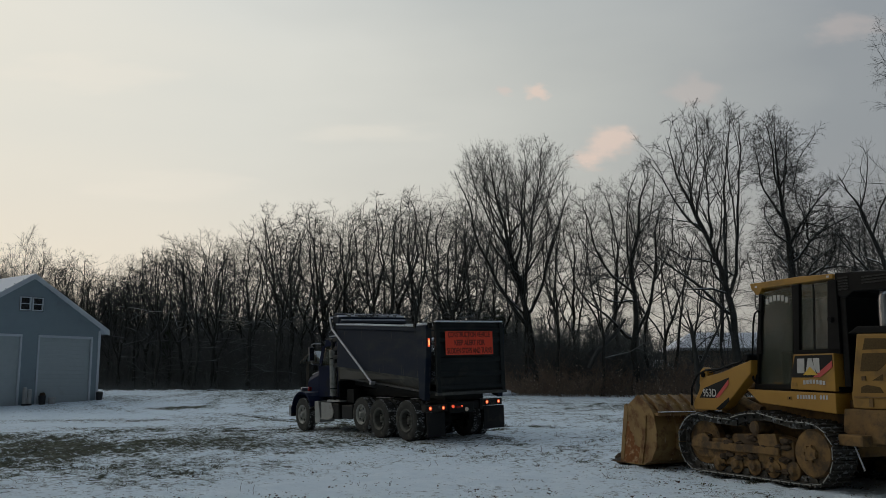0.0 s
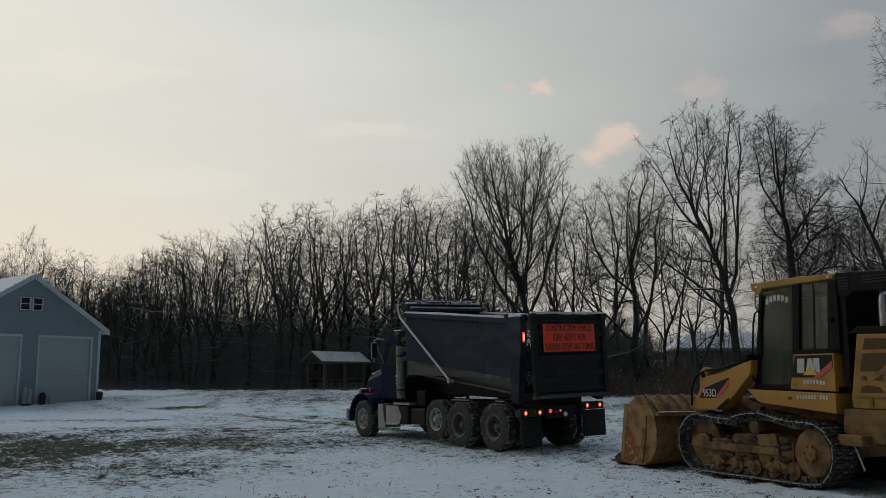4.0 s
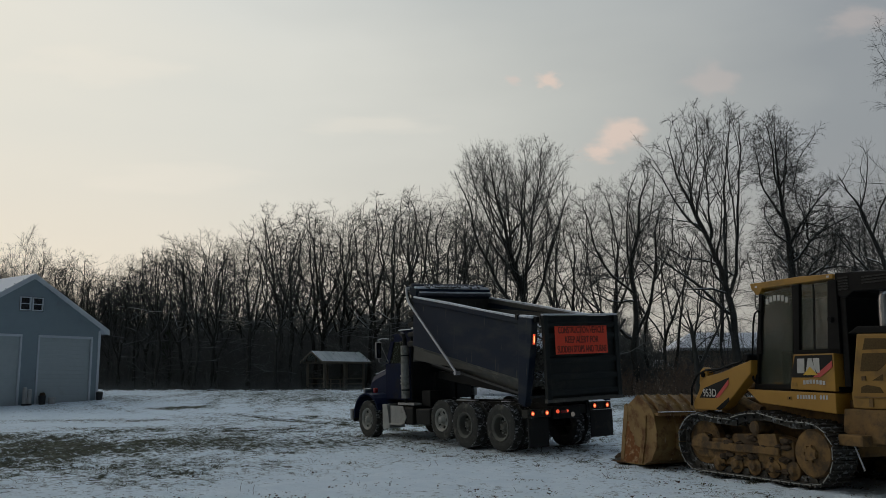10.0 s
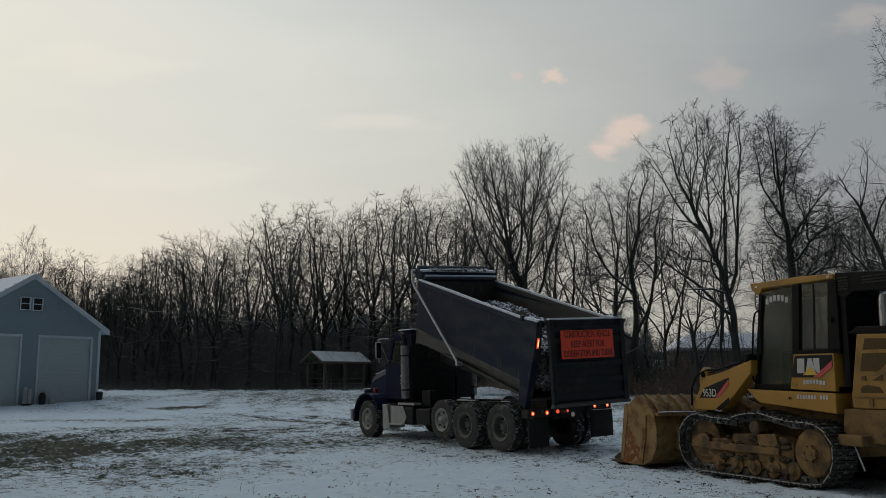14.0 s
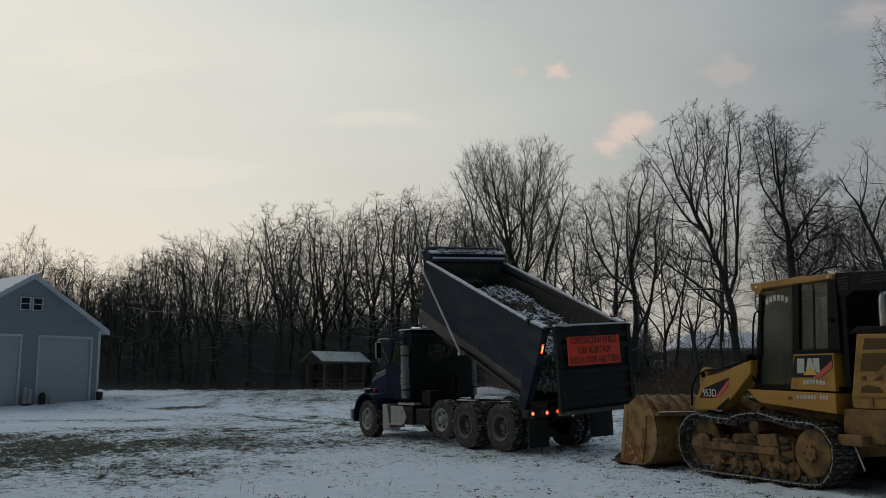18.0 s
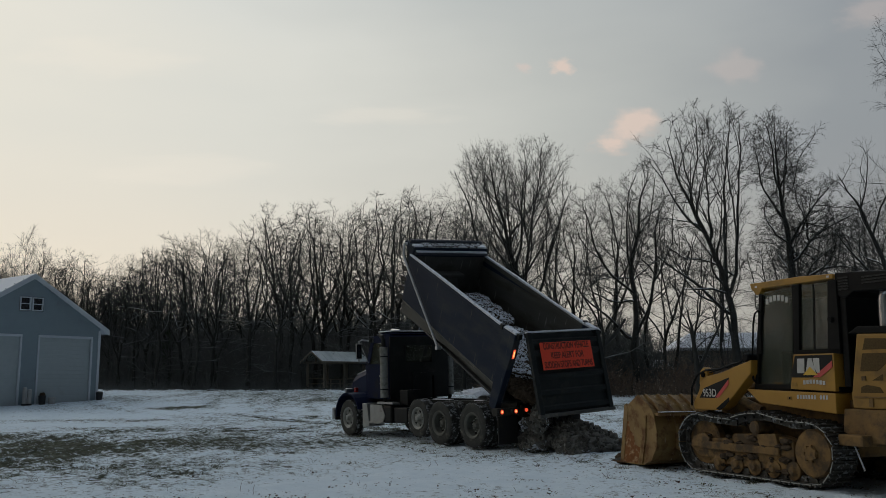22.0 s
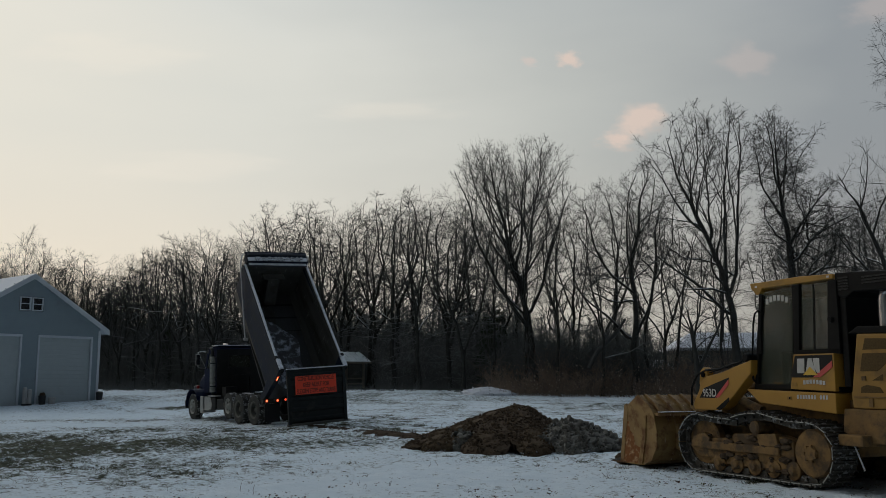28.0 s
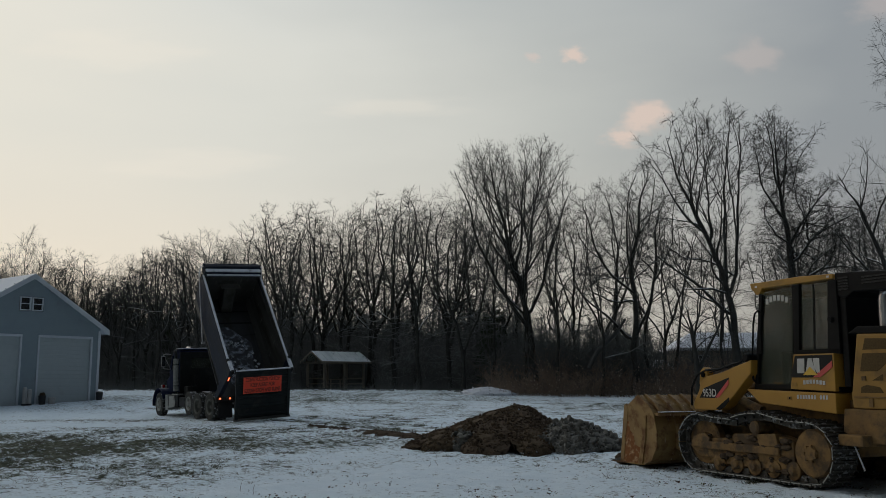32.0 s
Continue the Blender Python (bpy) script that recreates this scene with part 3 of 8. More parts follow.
    for x in (0.49, 4.55):
        d = part("garage_door", B((x + 0.06, x + door_w - 0.06, 0.02, 0.06, -0.45, door_h - 0.06)), M["garage_door"], g, "closed pale panelled overhead door")
        for i in range(-2, 15):
            z = 0.04 + i * 0.222
            part("door_panel", B((x + 0.07, x + door_w - 0.07, 0.062, 0.078, z, z + 0.212), bevel=0.007), M["garage_door"], d)
        part("door_frame", B((x - 0.04, x + 0.06, 0.02, 0.19, -0.45, door_h), (x + door_w - 0.06, x + door_w + 0.04, 0.02, 0.19, -0.45, door_h), (x - 0.04, x + door_w + 0.04, 0.02, 0.192, door_h - 0.06, door_h + 0.07)), M["trim"], g, "white door frame")
    part("corner_trim", B((-0.03, 0.12, 0.1, 0.185, -0.1, eave - 0.1)), M["trim"], g)
    part("corner_trim", B((w - 0.12, w + 0.03, 0.1, 0.185, -0.1, eave - 0.1)), M["trim"], g)
    for x in (w / 2 - 0.64, w / 2 + 0.04):
        win = part("window", B((x, x + 0.6, 0.02, 0.18, 4.78, 4.83), (x, x + 0.6, 0.02, 0.18, 5.45, 5.50), (x, x + 0.06, 0.02, 0.178, 4.83, 5.45), (x + 0.54, x + 0.6, 0.02, 0.178, 4.83, 5.45), (x + 0.06, x + 0.54, 0.05, 0.15, 5.12, 5.16)), M["trim"], g, "small white-framed gable window")
        for z in (4.84, 5.17):
            part("pane", B((x + 0.06, x + 0.54, 0.06, 0.08, z, z + 0.28)), M["pane"], win)
    return g


def on_garage(u, out):
    """Place on the ground before the garage front, u metres along from its right corner."""
    a = radians(-129.0)
    x, y = -19.73 + u * math.cos(a) - out * math.sin(a), 52.0 + u * math.sin(a) + out * math.cos(a)
    return x, y, gz(x, y)


make_garage()


# ---- trees ----
def ring_tube(V, Fc, pts, rs, seg):
    base = len(V)
    side = None
    for i, p in enumerate(pts):
        d = pts[min(i + 1, len(pts) - 1)] - pts[max(i - 1, 0)]
        d.normalize()
        if side is None:
            side = d.orthogonal().normalized()
        side = (side - d * side.dot(d)).normalized()
        up = d.cross(side)
        for q in range(seg):
            a = 2 * math.pi * q / seg
            V.append(p + rs[i] * (math.cos(a) * side + math.sin(a) * up))
    for i in range(len(pts) - 1):
        for q in range(seg):
            a, b = base + i * seg + q, base + i * seg + (q + 1) % seg
            Fc.append((a, b, b + seg, a + seg))


def limb(rng, start, way, length, r0, r1, n, bend, lift):
    pts, rs, p, d = [start.copy()], [r0], start.copy(), way.normalized()
    for i in range(n):
        d = (d + Vector((rng.gauss(0, bend), rng.gauss(0, bend), rng.gauss(0, bend) + lift))).normalized()
        p = p + d * (length / n)
        pts.append(p.copy())
        rs.append(r0 + (r1 - r0) * (i + 1) / n)
    return pts, rs


def along(pts, f):
    x = f * (len(pts) - 1)
    i = min(int(x), len(pts) - 2)
    return pts[i].lerp(pts[i + 1], x - i), (pts[i + 1] - pts[i]).normalized()


def turn_off(rng, d, angle):
    s = d.orthogonal().normalized()
    s.rotate(Matrix.Rotation(rng.uniform(0, 2 * math.pi), 3, d))
    return (d * math.cos(angle) + s * math.sin(angle)).normalized()


def spike(V, Fc, pts, rs, seg):
    """A tapering stick whose last point is its tip."""
    if len(pts) > 2:
        ring_tube(V, Fc, pts[:-1], rs[:-1], seg)
        base = len(V) - seg
    else:
        d = (pts[1] - pts[0]).normalized()
        s = d.orthogonal()
        s.normalize()
        u = d.cross(s)
        base = len(V)
        for q in range(seg):
            a = 2 * math.pi * q / seg
            V.append(pts[0] + rs[0] * (math.cos(a) * s + math.sin(a) * u))
    V.append(pts[-1])
    tip = len(V) - 1
    for q in range(seg):
        Fc.append((base + q, base + (q + 1) % seg, tip))


def grow(seed, lobes, stem, r=0.25, dense=2.2, fork=(2.6, 3.6, 4.5), angle=(0.45, 0.85), lift=0.05, kink=0.10, fine=0.007, twig=0.55, droop=0.0, ratio=(0.55, 0.5), low=0.5):
    """A bare broad-leaved tree: leaders along the given lines, and three orders of branches that fill its crown.
    lobes: (x, y, z, rx, ry, rz) of the crown; stem: polylines of the trunk and leaders, from the ground up."""
    rng = random.Random(seed)
    tv, tf, cv, cf = [], [], [], []

    def inside(p):
        return any(((p.x - x) / rx) ** 2 + ((p.y - y) / ry) ** 2 + ((p.z - z) / rz) ** 2 < 1 for x, y, z, rx, ry, rz in lobes)

    def room(p, d, most):
        """How far the crown goes on from p along d."""
        far, k = 0.0, 0.35
        while k < most:
            if inside(p + d * k):
                far = k
            k += 0.35
        return far

    def way_off(d, az, ang):
        s = d.orthogonal().normalized()
        s.rotate(Matrix.Rotation(az, 3, d))
        return (d * math.cos(ang) + s * math.sin(ang)).normalized()

    def axis(p, d, length, n, up):
        pts = [p.copy()]
        for i in range(n):
            d = (d + Vector((rng.gauss(0, kink), rng.gauss(0, kink), rng.gauss(0, kink) + up))).normalized()
            p = p + d * (length / n) * rng.uniform(0.85, 1.15)
            pts.append(p.copy())
        return pts

    def branch(p, d, length, r0, level):
        if level < 3:
            n = max(3, int(length / (0.42 if level == 1 else 0.32)))
            pts = axis(p, d, length, n, lift if level == 1 else lift - droop)
            end = fine * 0.8
            rs = [end + (r0 - end) * (1 - i / n) ** 0.85 for i in range(n + 1)]
            V, Fc = (tv, tf) if r0 > 0.05 else (cv, cf)
            spike(V, Fc, pts, rs, 6 if r0 > 0.05 else 4 if r0 > 0.022 else 3)
            kids = max(3, int(length * fork[level - 1] + rng.random()))
            az = rng.uniform(0, 6.28)
            for i in range(kids):
                f = 0.14 + 0.84 * (i + rng.random() * 0.8) / kids
                q, dd = along(pts, min(f, 0.99))
                az += 2.4 + rng.gauss(0, 0.4)
                nd = way_off(dd, az, rng.uniform(*angle) * (1.1 - 0.4 * f))
                nl = length * ratio[level - 1] * (1.12 - 0.62 * f) * rng.uniform(0.65, 1.2)
                if level == 1:
                    nl = min(nl, room(q, nd, nl + 0.4) + 0.45)
                nl = max(nl, twig * 0.8)
                branch(q, nd, nl, max(fine, min(0.011 * nl, rs[min(int(f * n), n)] * 0.7)), level + 1)
            dd = (pts[-1] - pts[-2]).normalized()
            for i in range(3):          # the tip ends in a small fan
                az += 2.1
                if level == 1:
                    branch(pts[-1 - i % 2], way_off(dd, az, rng.uniform(0.3, 0.7)), twig * rng.uniform(1.0, 1.7), fine, 3)
                elif i:
                    e = pts[-1] + way_off(dd, az, rng.uniform(0.3, 0.7)) * twig * rng.uniform(0.5, 1.0)
                    spike(cv, cf, [pts[-1], e], [fine * 0.8, 0], 3)
            return
        pts = axis(p, d, length, 2, lift - droop)
        spike(cv, cf, pts, [fine, fine * 0.75, fine * 0.5], 3)
        kids = max(2, int(length * fork[2] + rng.random()))
        az = rng.uniform(0, 6.28)
        for i in range(kids):
            q, dd = along(pts, rng.uniform(0.15, 0.97))
            az += 2.4
            e = q + (way_off(dd, az, rng.uniform(0.4, 0.9)) + Vector((0, 0, lift - droop))) * twig * rng.uniform(0.5, 1.1)
            spike(cv, cf, [q, e], [fine * 0.75, 0], 3)

    lines = []
    for line in stem:
        pts = [Vector(line[0])]
        for a, b in zip(line, line[1:]):
            a, b = Vector(a), Vector(b)
            n = max(1, int((b - a).length / 0.55))
            for i in range(n):
                w = min(0.08, kink * 0.6)
                pts.append(a.lerp(b, (i + 1) / n) + Vector((rng.gauss(0, w), rng.gauss(0, w), 0)))
        pts = [pts[0]] + [(pts[i - 1] + 2 * pts[i] + pts[i + 1]) / 4 for i in range(1, len(pts) - 1)] + [pts[-1]]
        # a leader grows on to the top of the crown
        d = (pts[-1] - pts[-2]).normalized()
        more = room(pts[-1], d, 6.0)
        if more > 0.5:
            pts += axis(pts[-1], d, more * rng.uniform(0.75, 0.92), max(2, int(more / 0.5)), lift)[1:]
        r0 = r
        if lines:
            old, k = min(((ln, i) for ln in lines for i in range(len(ln[0]))), key=lambda c: (c[0][0][c[1]] - pts[0]).length)
            pts[0] = old[0][k].copy()
            r0 = old[1][k] * 0.66
        n = len(pts) - 1
        rs = [0.014 + (r0 - 0.014) * (1 - i / n) ** 0.98 for i in range(n + 1)]
        if not lines:
            rs[0] *= 1.5
            rs[1] *= 1.12
        lines.append((pts, rs))
        spike(tv, tf, pts, rs, 9 if r0 > 0.15 else 7)
    for pts, rs in lines:
        az = rng.uniform(0, 6.28)
        total = sum((b - a).length for a, b in zip(pts, pts[1:]))
        kids = int(total * dense)
        for i in range(kids):
            f = (i + rng.random()) / kids
            q, dd = along(pts, min(f, 0.995))
            az += 2.4 + rng.gauss(0, 0.35)
            wide = rng.uniform(*angle) * (1.25 - 0.5 * f)
            nd = way_off(dd, az, wide)
            nd = (nd + Vector((0, 0, 0.10))).normalized()
            far = room(q, nd, 7.5)
            if not inside(q) and (far < 1.2 or rng.random() > low):
                continue
            if far < 0.7:
                far = rng.uniform(0.6, 1.0)
            length = far * rng.uniform(0.70, 1.02)
            branch(q, nd, length, max(fine * 1.4, min(0.0155 * length, rs[min(int(f * (len(rs) - 1)), len(rs) - 1)] * 0.62)), 1)
    return tv, tf, cv, cf


def raw_mesh(name, V, Fc, material, smooth=True):
    me = bpy.data.meshes.new(name)
    me.from_pydata([tuple(v) for v in V], [], Fc)
    me.materials.append(material)
    if smooth:
        me.polygons.foreach_set("use_smooth", [True] * len(me.polygons))
    return me


def make_tree(label, group="", **kw):
    tv, tf, cv, cf = grow(**kw)
    t = thing("tree", label, "tree", group=group)
    for name, V, Fc, m in (("trunk", tv, tf, M["bark"]), ("crown", cv, cf, M["twig"])):
        ob = new(name, raw_mesh(name, V, Fc, m))
        ob.parent = t
    return t


def spot(px, d):
    """Ground point at depth d on the sight line of a bearing, given as picture width units from the middle."""
    x = (px - 784) / 1600 * d
    return x, d, gz(x, d)


def stand(t, px, d, turn=0, scale=1.0):
    x, y, z = spot(px, d)
    t.matrix_basis = pose(x, y, z, 0, 0, turn) @ Matrix.Scale(scale, 4)
    return t


def make_trees():
    stand(make_tree("tall bare oak with a wide vase-shaped crown", seed=11, r=0.28, dense=1.8, fork=(2.1, 2.7, 2.8), angle=(0.48, 0.90), lift=0.035, kink=0.08, fine=0.0078, twig=0.36, low=0.25,
                    lobes=[(-3.1, 0, 13.6, 2.3, 2.8, 3.9), (0.3, 0, 13.9, 2.25, 2.8, 3.9), (-1.4, 0, 9.8, 3.9, 3.2, 3.6), (-4.0, 0, 9.5, 1.5, 2, 2.2)],
                    stem=[[(0, 0, -0.3), (-0.3, 0, 3.5), (-0.9, 0.1, 7.0), (-1.55, 0, 9.4), (-2.2, 0.2, 12.0), (-2.9, 0.3, 14.8)], [(-0.75, 0.1, 6.2), (-0.45, -0.5, 9.5), (0.0, -0.4, 12.4), (0.5, -0.3, 15.2)], [(-1.55, 0, 9.4), (-1.75, 0.6, 12.0), (-1.9, 0.6, 15.2)], [(-0.4, 0, 4.2), (-2.2, -0.4, 6.8), (-3.6, -0.5, 9.4), (-4.3, -0.4, 12.0)], [(-0.45, -0.5, 9.2), (-0.75, -0.9, 12.0), (-0.55, -1.0, 15.0)], [(-0.2, -0.4, 10.8), (0.9, -0.2, 13.0), (1.7, 0, 15.0)], [(-0.5, 0.1, 5.0), (0.7, 0.6, 7.6), (1.4, 0.9, 10.2)], [(-1.3, 0, 8.6), (-2.7, 0.5, 11.2), (-3.8, 0.6, 13.6)]]), 947, 61)
    stand(make_tree("bare spreading tree with crooked limbs", seed=25, r=0.25, dense=1.35, fork=(1.9, 2.4, 2.5), angle=(0.65, 1.2), lift=0.0, kink=0.20, fine=0.008, twig=0.42, low=0.25,
                    lobes=[(-1.7, 0, 11.0, 2.8, 3.0, 3.7), (0.9, 0, 12.5, 2.4, 2.6, 3.8), (-0.3, 0, 7.6, 4.2, 3.0, 2.4)],
                    stem=[[(0, 0, -0.3), (-0.1, 0, 3.0), (0.15, 0, 5.6), (-0.1, 0.2, 8.4), (0.6, 0.2, 11.5), (0.8, 0.2, 13.8)], [(0.15, 0, 6.6), (-1.5, -0.3, 7.9), (-2.4, -0.2, 9.6), (-2.9, 0, 11.6)], [(0, 0, 3.6), (1.1, 0.4, 5.6), (1.6, 0.3, 8.0), (1.7, 0.3, 10.8)], [(-0.1, 0, 3.4), (-1.6, 0.3, 5.2), (-3.2, 0.4, 6.4)], [(-0.8, -0.1, 7.4), (-1.2, 0.7, 9.8), (-1.0, 0.9, 12.6)], [(-0.1, 0.2, 8.4), (-0.5, -0.8, 11), (-0.3, -1.0, 13.4)], [(-1.9, -0.25, 8.7), (-3.1, 0.3, 9.8), (-3.8, 0.4, 11.2)], [(1.6, 0.3, 7.6), (2.5, -0.2, 9.6), (2.8, -0.3, 11.8)], [(0.3, 0.2, 10.2), (1.5, 0.6, 12.2), (1.9, 0.7, 14.2)]]), 1122, 60)
    stand(make_tree("tallest bare tree, forking into long open limbs", seed=37, r=0.29, dense=1.15, fork=(1.6, 1.9, 1.6), angle=(0.5, 1.0), lift=0.03, kink=0.17, fine=0.011, twig=0.36, low=0.2,
                    lobes=[(-2.4, 0, 13.8, 3.3, 3.4, 4.9), (-3.1, 0, 8.2, 3.4, 3.0, 3.0), (0.3, 0, 14.6, 1.3, 2.4, 4.4)],
                    stem=[[(0, 0, -0.3), (-0.25, 0, 4.0), (-0.7, 0, 7.4), (-1.9, 0.1, 10.4), (-3.2, 0.2, 13.4), (-4.2, 0.2, 17.0)], [(-0.5, 0, 6.0), (0.1, -0.4, 9.5), (0.3, -0.3, 13.0), (0.6, -0.2, 16.6)], [(-1.5, 0.1, 9.6), (-1.3, 0.9, 13.0), (-1.5, 1.0, 17.0)], [(-0.6, 0, 7.0), (-1.0, -1.0, 11), (-0.6, -1.4, 16.0)], [(-1.2, 0, 8.6), (-2.3, 0.8, 12.5), (-2.9, 1.0, 16.4)], [(-2.8, 0.1, 12.2), (-2.4, -0.8, 15.0), (-2.4, -0.9, 17.6)], [(0.1, -0.4, 9.6), (-0.4, -0.8, 13), (-0.3, -0.6, 17.0)], [(-0.3, 0, 4.9), (-2.0, 0.6, 6.8), (-4.2, 0.5, 8.4)], [(-1.9, 0.1, 10.4), (-3.6, -0.3, 12.0), (-4.9, -0.4, 14.4)]]), 1306, 57)
    stand(make_tree("bare tree thick with vines round its trunk", seed=48, r=0.34, dense=4.0, fork=(3.6, 3.8, 3.6), angle=(0.7, 1.35), lift=0.0, kink=0.24, fine=0.0085, twig=0.42, droop=0.08, low=0.45, ratio=(0.5, 0.55),
                    lobes=[(-0.9, 0, 15.4, 1.7, 1.9, 2.9), (2.0, 0, 11.2, 3.1, 2.8, 2.8), (-0.7, 0, 10.4, 1.5, 1.9, 3.2), (2.9, 0, 8.6, 2.8, 2.0, 1.3), (0.0, 0, 7.5, 0.7, 0.7, 4.0)],
                    stem=[[(0, 0, -0.3), (0, 0, 5.0), (-0.2, 0, 9.0), (-0.6, 0, 13.0), (-0.8, 0, 16.6)], [(-0.1, 0, 8.2), (1.1, 0.2, 9.8), (2.6, 0.1, 10.9), (4.0, 0, 11.6)], [(-0.2, 0, 9.6), (0.9, -0.3, 11.6), (2.0, -0.3, 12.9)], [(0, 0, 6.9), (1.4, 0.2, 8.0), (3.2, 0.2, 8.3), (4.8, 0.1, 7.9)], [(-0.4, 0, 11.0), (-1.5, 0.3, 13.2), (-1.9, 0.3, 15.4)], [(-0.5, 0, 12.2), (-0.1, 0.4, 14.4), (0.2, 0.4, 16.6)], [(-0.6, 0, 13.0), (-1.2, -0.5, 15.0), (-1.4, -0.6, 17.0)]]), 1410, 57)
    stand(make_tree("bare tree at the edge of the field", seed=59, r=0.27, dense=1.1, fork=(1.8, 2.3, 2.7), angle=(0.6, 1.1), lift=0.01, kink=0.16, fine=0.0075, twig=0.45,
                    lobes=[(-0.3, 0, 12.2, 3.6, 3.2, 4.8), (-1.5, 0, 7.6, 3.0, 2.6, 2.2)],
                    stem=[[(0, 0, -0.3), (0, 0, 4.5), (-0.6, 0, 8.0), (-1.6, 0.2, 11.0)], [(0, 0, 4.8), (1.2, 0, 8.0), (1.8, 0, 11.5)], [(-0.3, 0, 6.4), (-1.8, 0.3, 8.2), (-3.0, 0.4, 9.6)]]), 1590, 55)
    stand(make_tree("bare tree with fine drooping twigs", seed=53, r=0.25, dense=2.0, fork=(2.4, 3.0, 3.8), angle=(0.6, 1.1), lift=0.0, kink=0.15, fine=0.0065, twig=0.4, droop=0.08,
                    lobes=[(-0.3, 0, 14.9, 3.1, 3.0, 2.6)], stem=[[(0, 0, -0.3), (0, 0, 7), (0.2, 0, 12.0), (0.1, 0, 16.5)], [(0.1, 0, 11.0), (-1.0, 0.2, 13.4), (-1.9, 0.2, 15.2)]]), 1699, 37)
    small = dict(dense=1.7, fork=(1.9, 2.3, 2.4), angle=(0.55, 1.05), lift=0.01, kink=0.17, fine=0.008, twig=0.42, low=0.3)
    stand(make_tree("slender young bare tree", seed=61, r=0.14, lobes=[(0.1, 0, 8.8, 1.7, 1.9, 3.6)], stem=[[(0, 0, -0.3), (0.1, 0, 5.5), (0.0, 0, 9), (0.4, 0, 12)], [(0.1, 0, 5.0), (-0.7, 0.2, 7.6), (-0.8, 0.2, 10.2)]], **small), 985, 59)
    stand(make_tree("slender bare tree leaning outwards", seed=66, r=0.13, lobes=[(1.3, 0, 8.6, 2.0, 1.9, 3.6)], stem=[[(0, 0, -0.3), (0.7, 0, 5.0), (1.4, 0, 10)]], **small), 1186, 63)
    stand(make_tree("old broken tree with a split trunk", seed=72, r=0.26, lobes=[(0.2, 0, 4.6, 2.6, 1.8, 1.9)], stem=[[(0, 0, -0.3), (-0.05, 0, 2.6), (-0.3, 0, 4.4)], [(0, 0, 1.7), (0.7, 0.1, 3.2), (1.6, 0.1, 4.9)]], **small), 1232, 55)
    stand(make_tree("small bare tree among the brush", seed=83, r=0.12, lobes=[(0, 0, 6.6, 2.3, 2.0, 2.9)], stem=[[(0, 0, -0.3), (0.2, 0, 4.0), (-0.2, 0, 7.4)]], **small), 1062, 58)
    stand(make_tree("small bare tree beside the tall oak", seed=85, r=0.12, lobes=[(0, 0, 7.2, 2.2, 2.0, 3.2)], stem=[[(0, 0, -0.3), (-0.2, 0, 4.0), (0.3, 0, 8.0)]], **small), 1352, 59)
    thin = dict(dense=1.3, fork=(1.8, 2.2, 2.2), angle=(0.45, 0.9), lift=0.03, kink=0.10, fine=0.010, twig=0.5, low=0.1)
    stand(make_tree("thin tall bare tree behind the garage", seed=77, r=0.10, lobes=[(-0.4, 0, 12.2, 2.6, 2.0, 3.4)], stem=[[(0, 0, -0.3), (0.1, 0, 6.5), (-0.7, 0, 11.0), (-0.6, 0, 14)], [(0.1, 0, 6.5), (0.9, 0, 9.6), (1.3, 0, 12.4)], [(-0.1, 0, 7.6), (-1.6, 0, 10.4), (-2.2, 0, 12.8)]], **thin), 50, 84, 0, 0.93)
    stand(make_tree("thin young bare tree behind the garage", seed=79, r=0.09, lobes=[(0.4, 0, 10.8, 2.3, 2.0, 3.2)], stem=[[(0, 0, -0.3), (0.2, 0, 6), (0.6, 0, 11)], [(0.2, 0, 5.4), (-0.8, 0, 9.0), (-1.2, 0, 11.5)], [(0.3, 0, 6.6), (1.5, 0, 9.4), (2.0, 0, 11.6)]], **thin), 92, 88, 0, 0.92)
    kinds = []
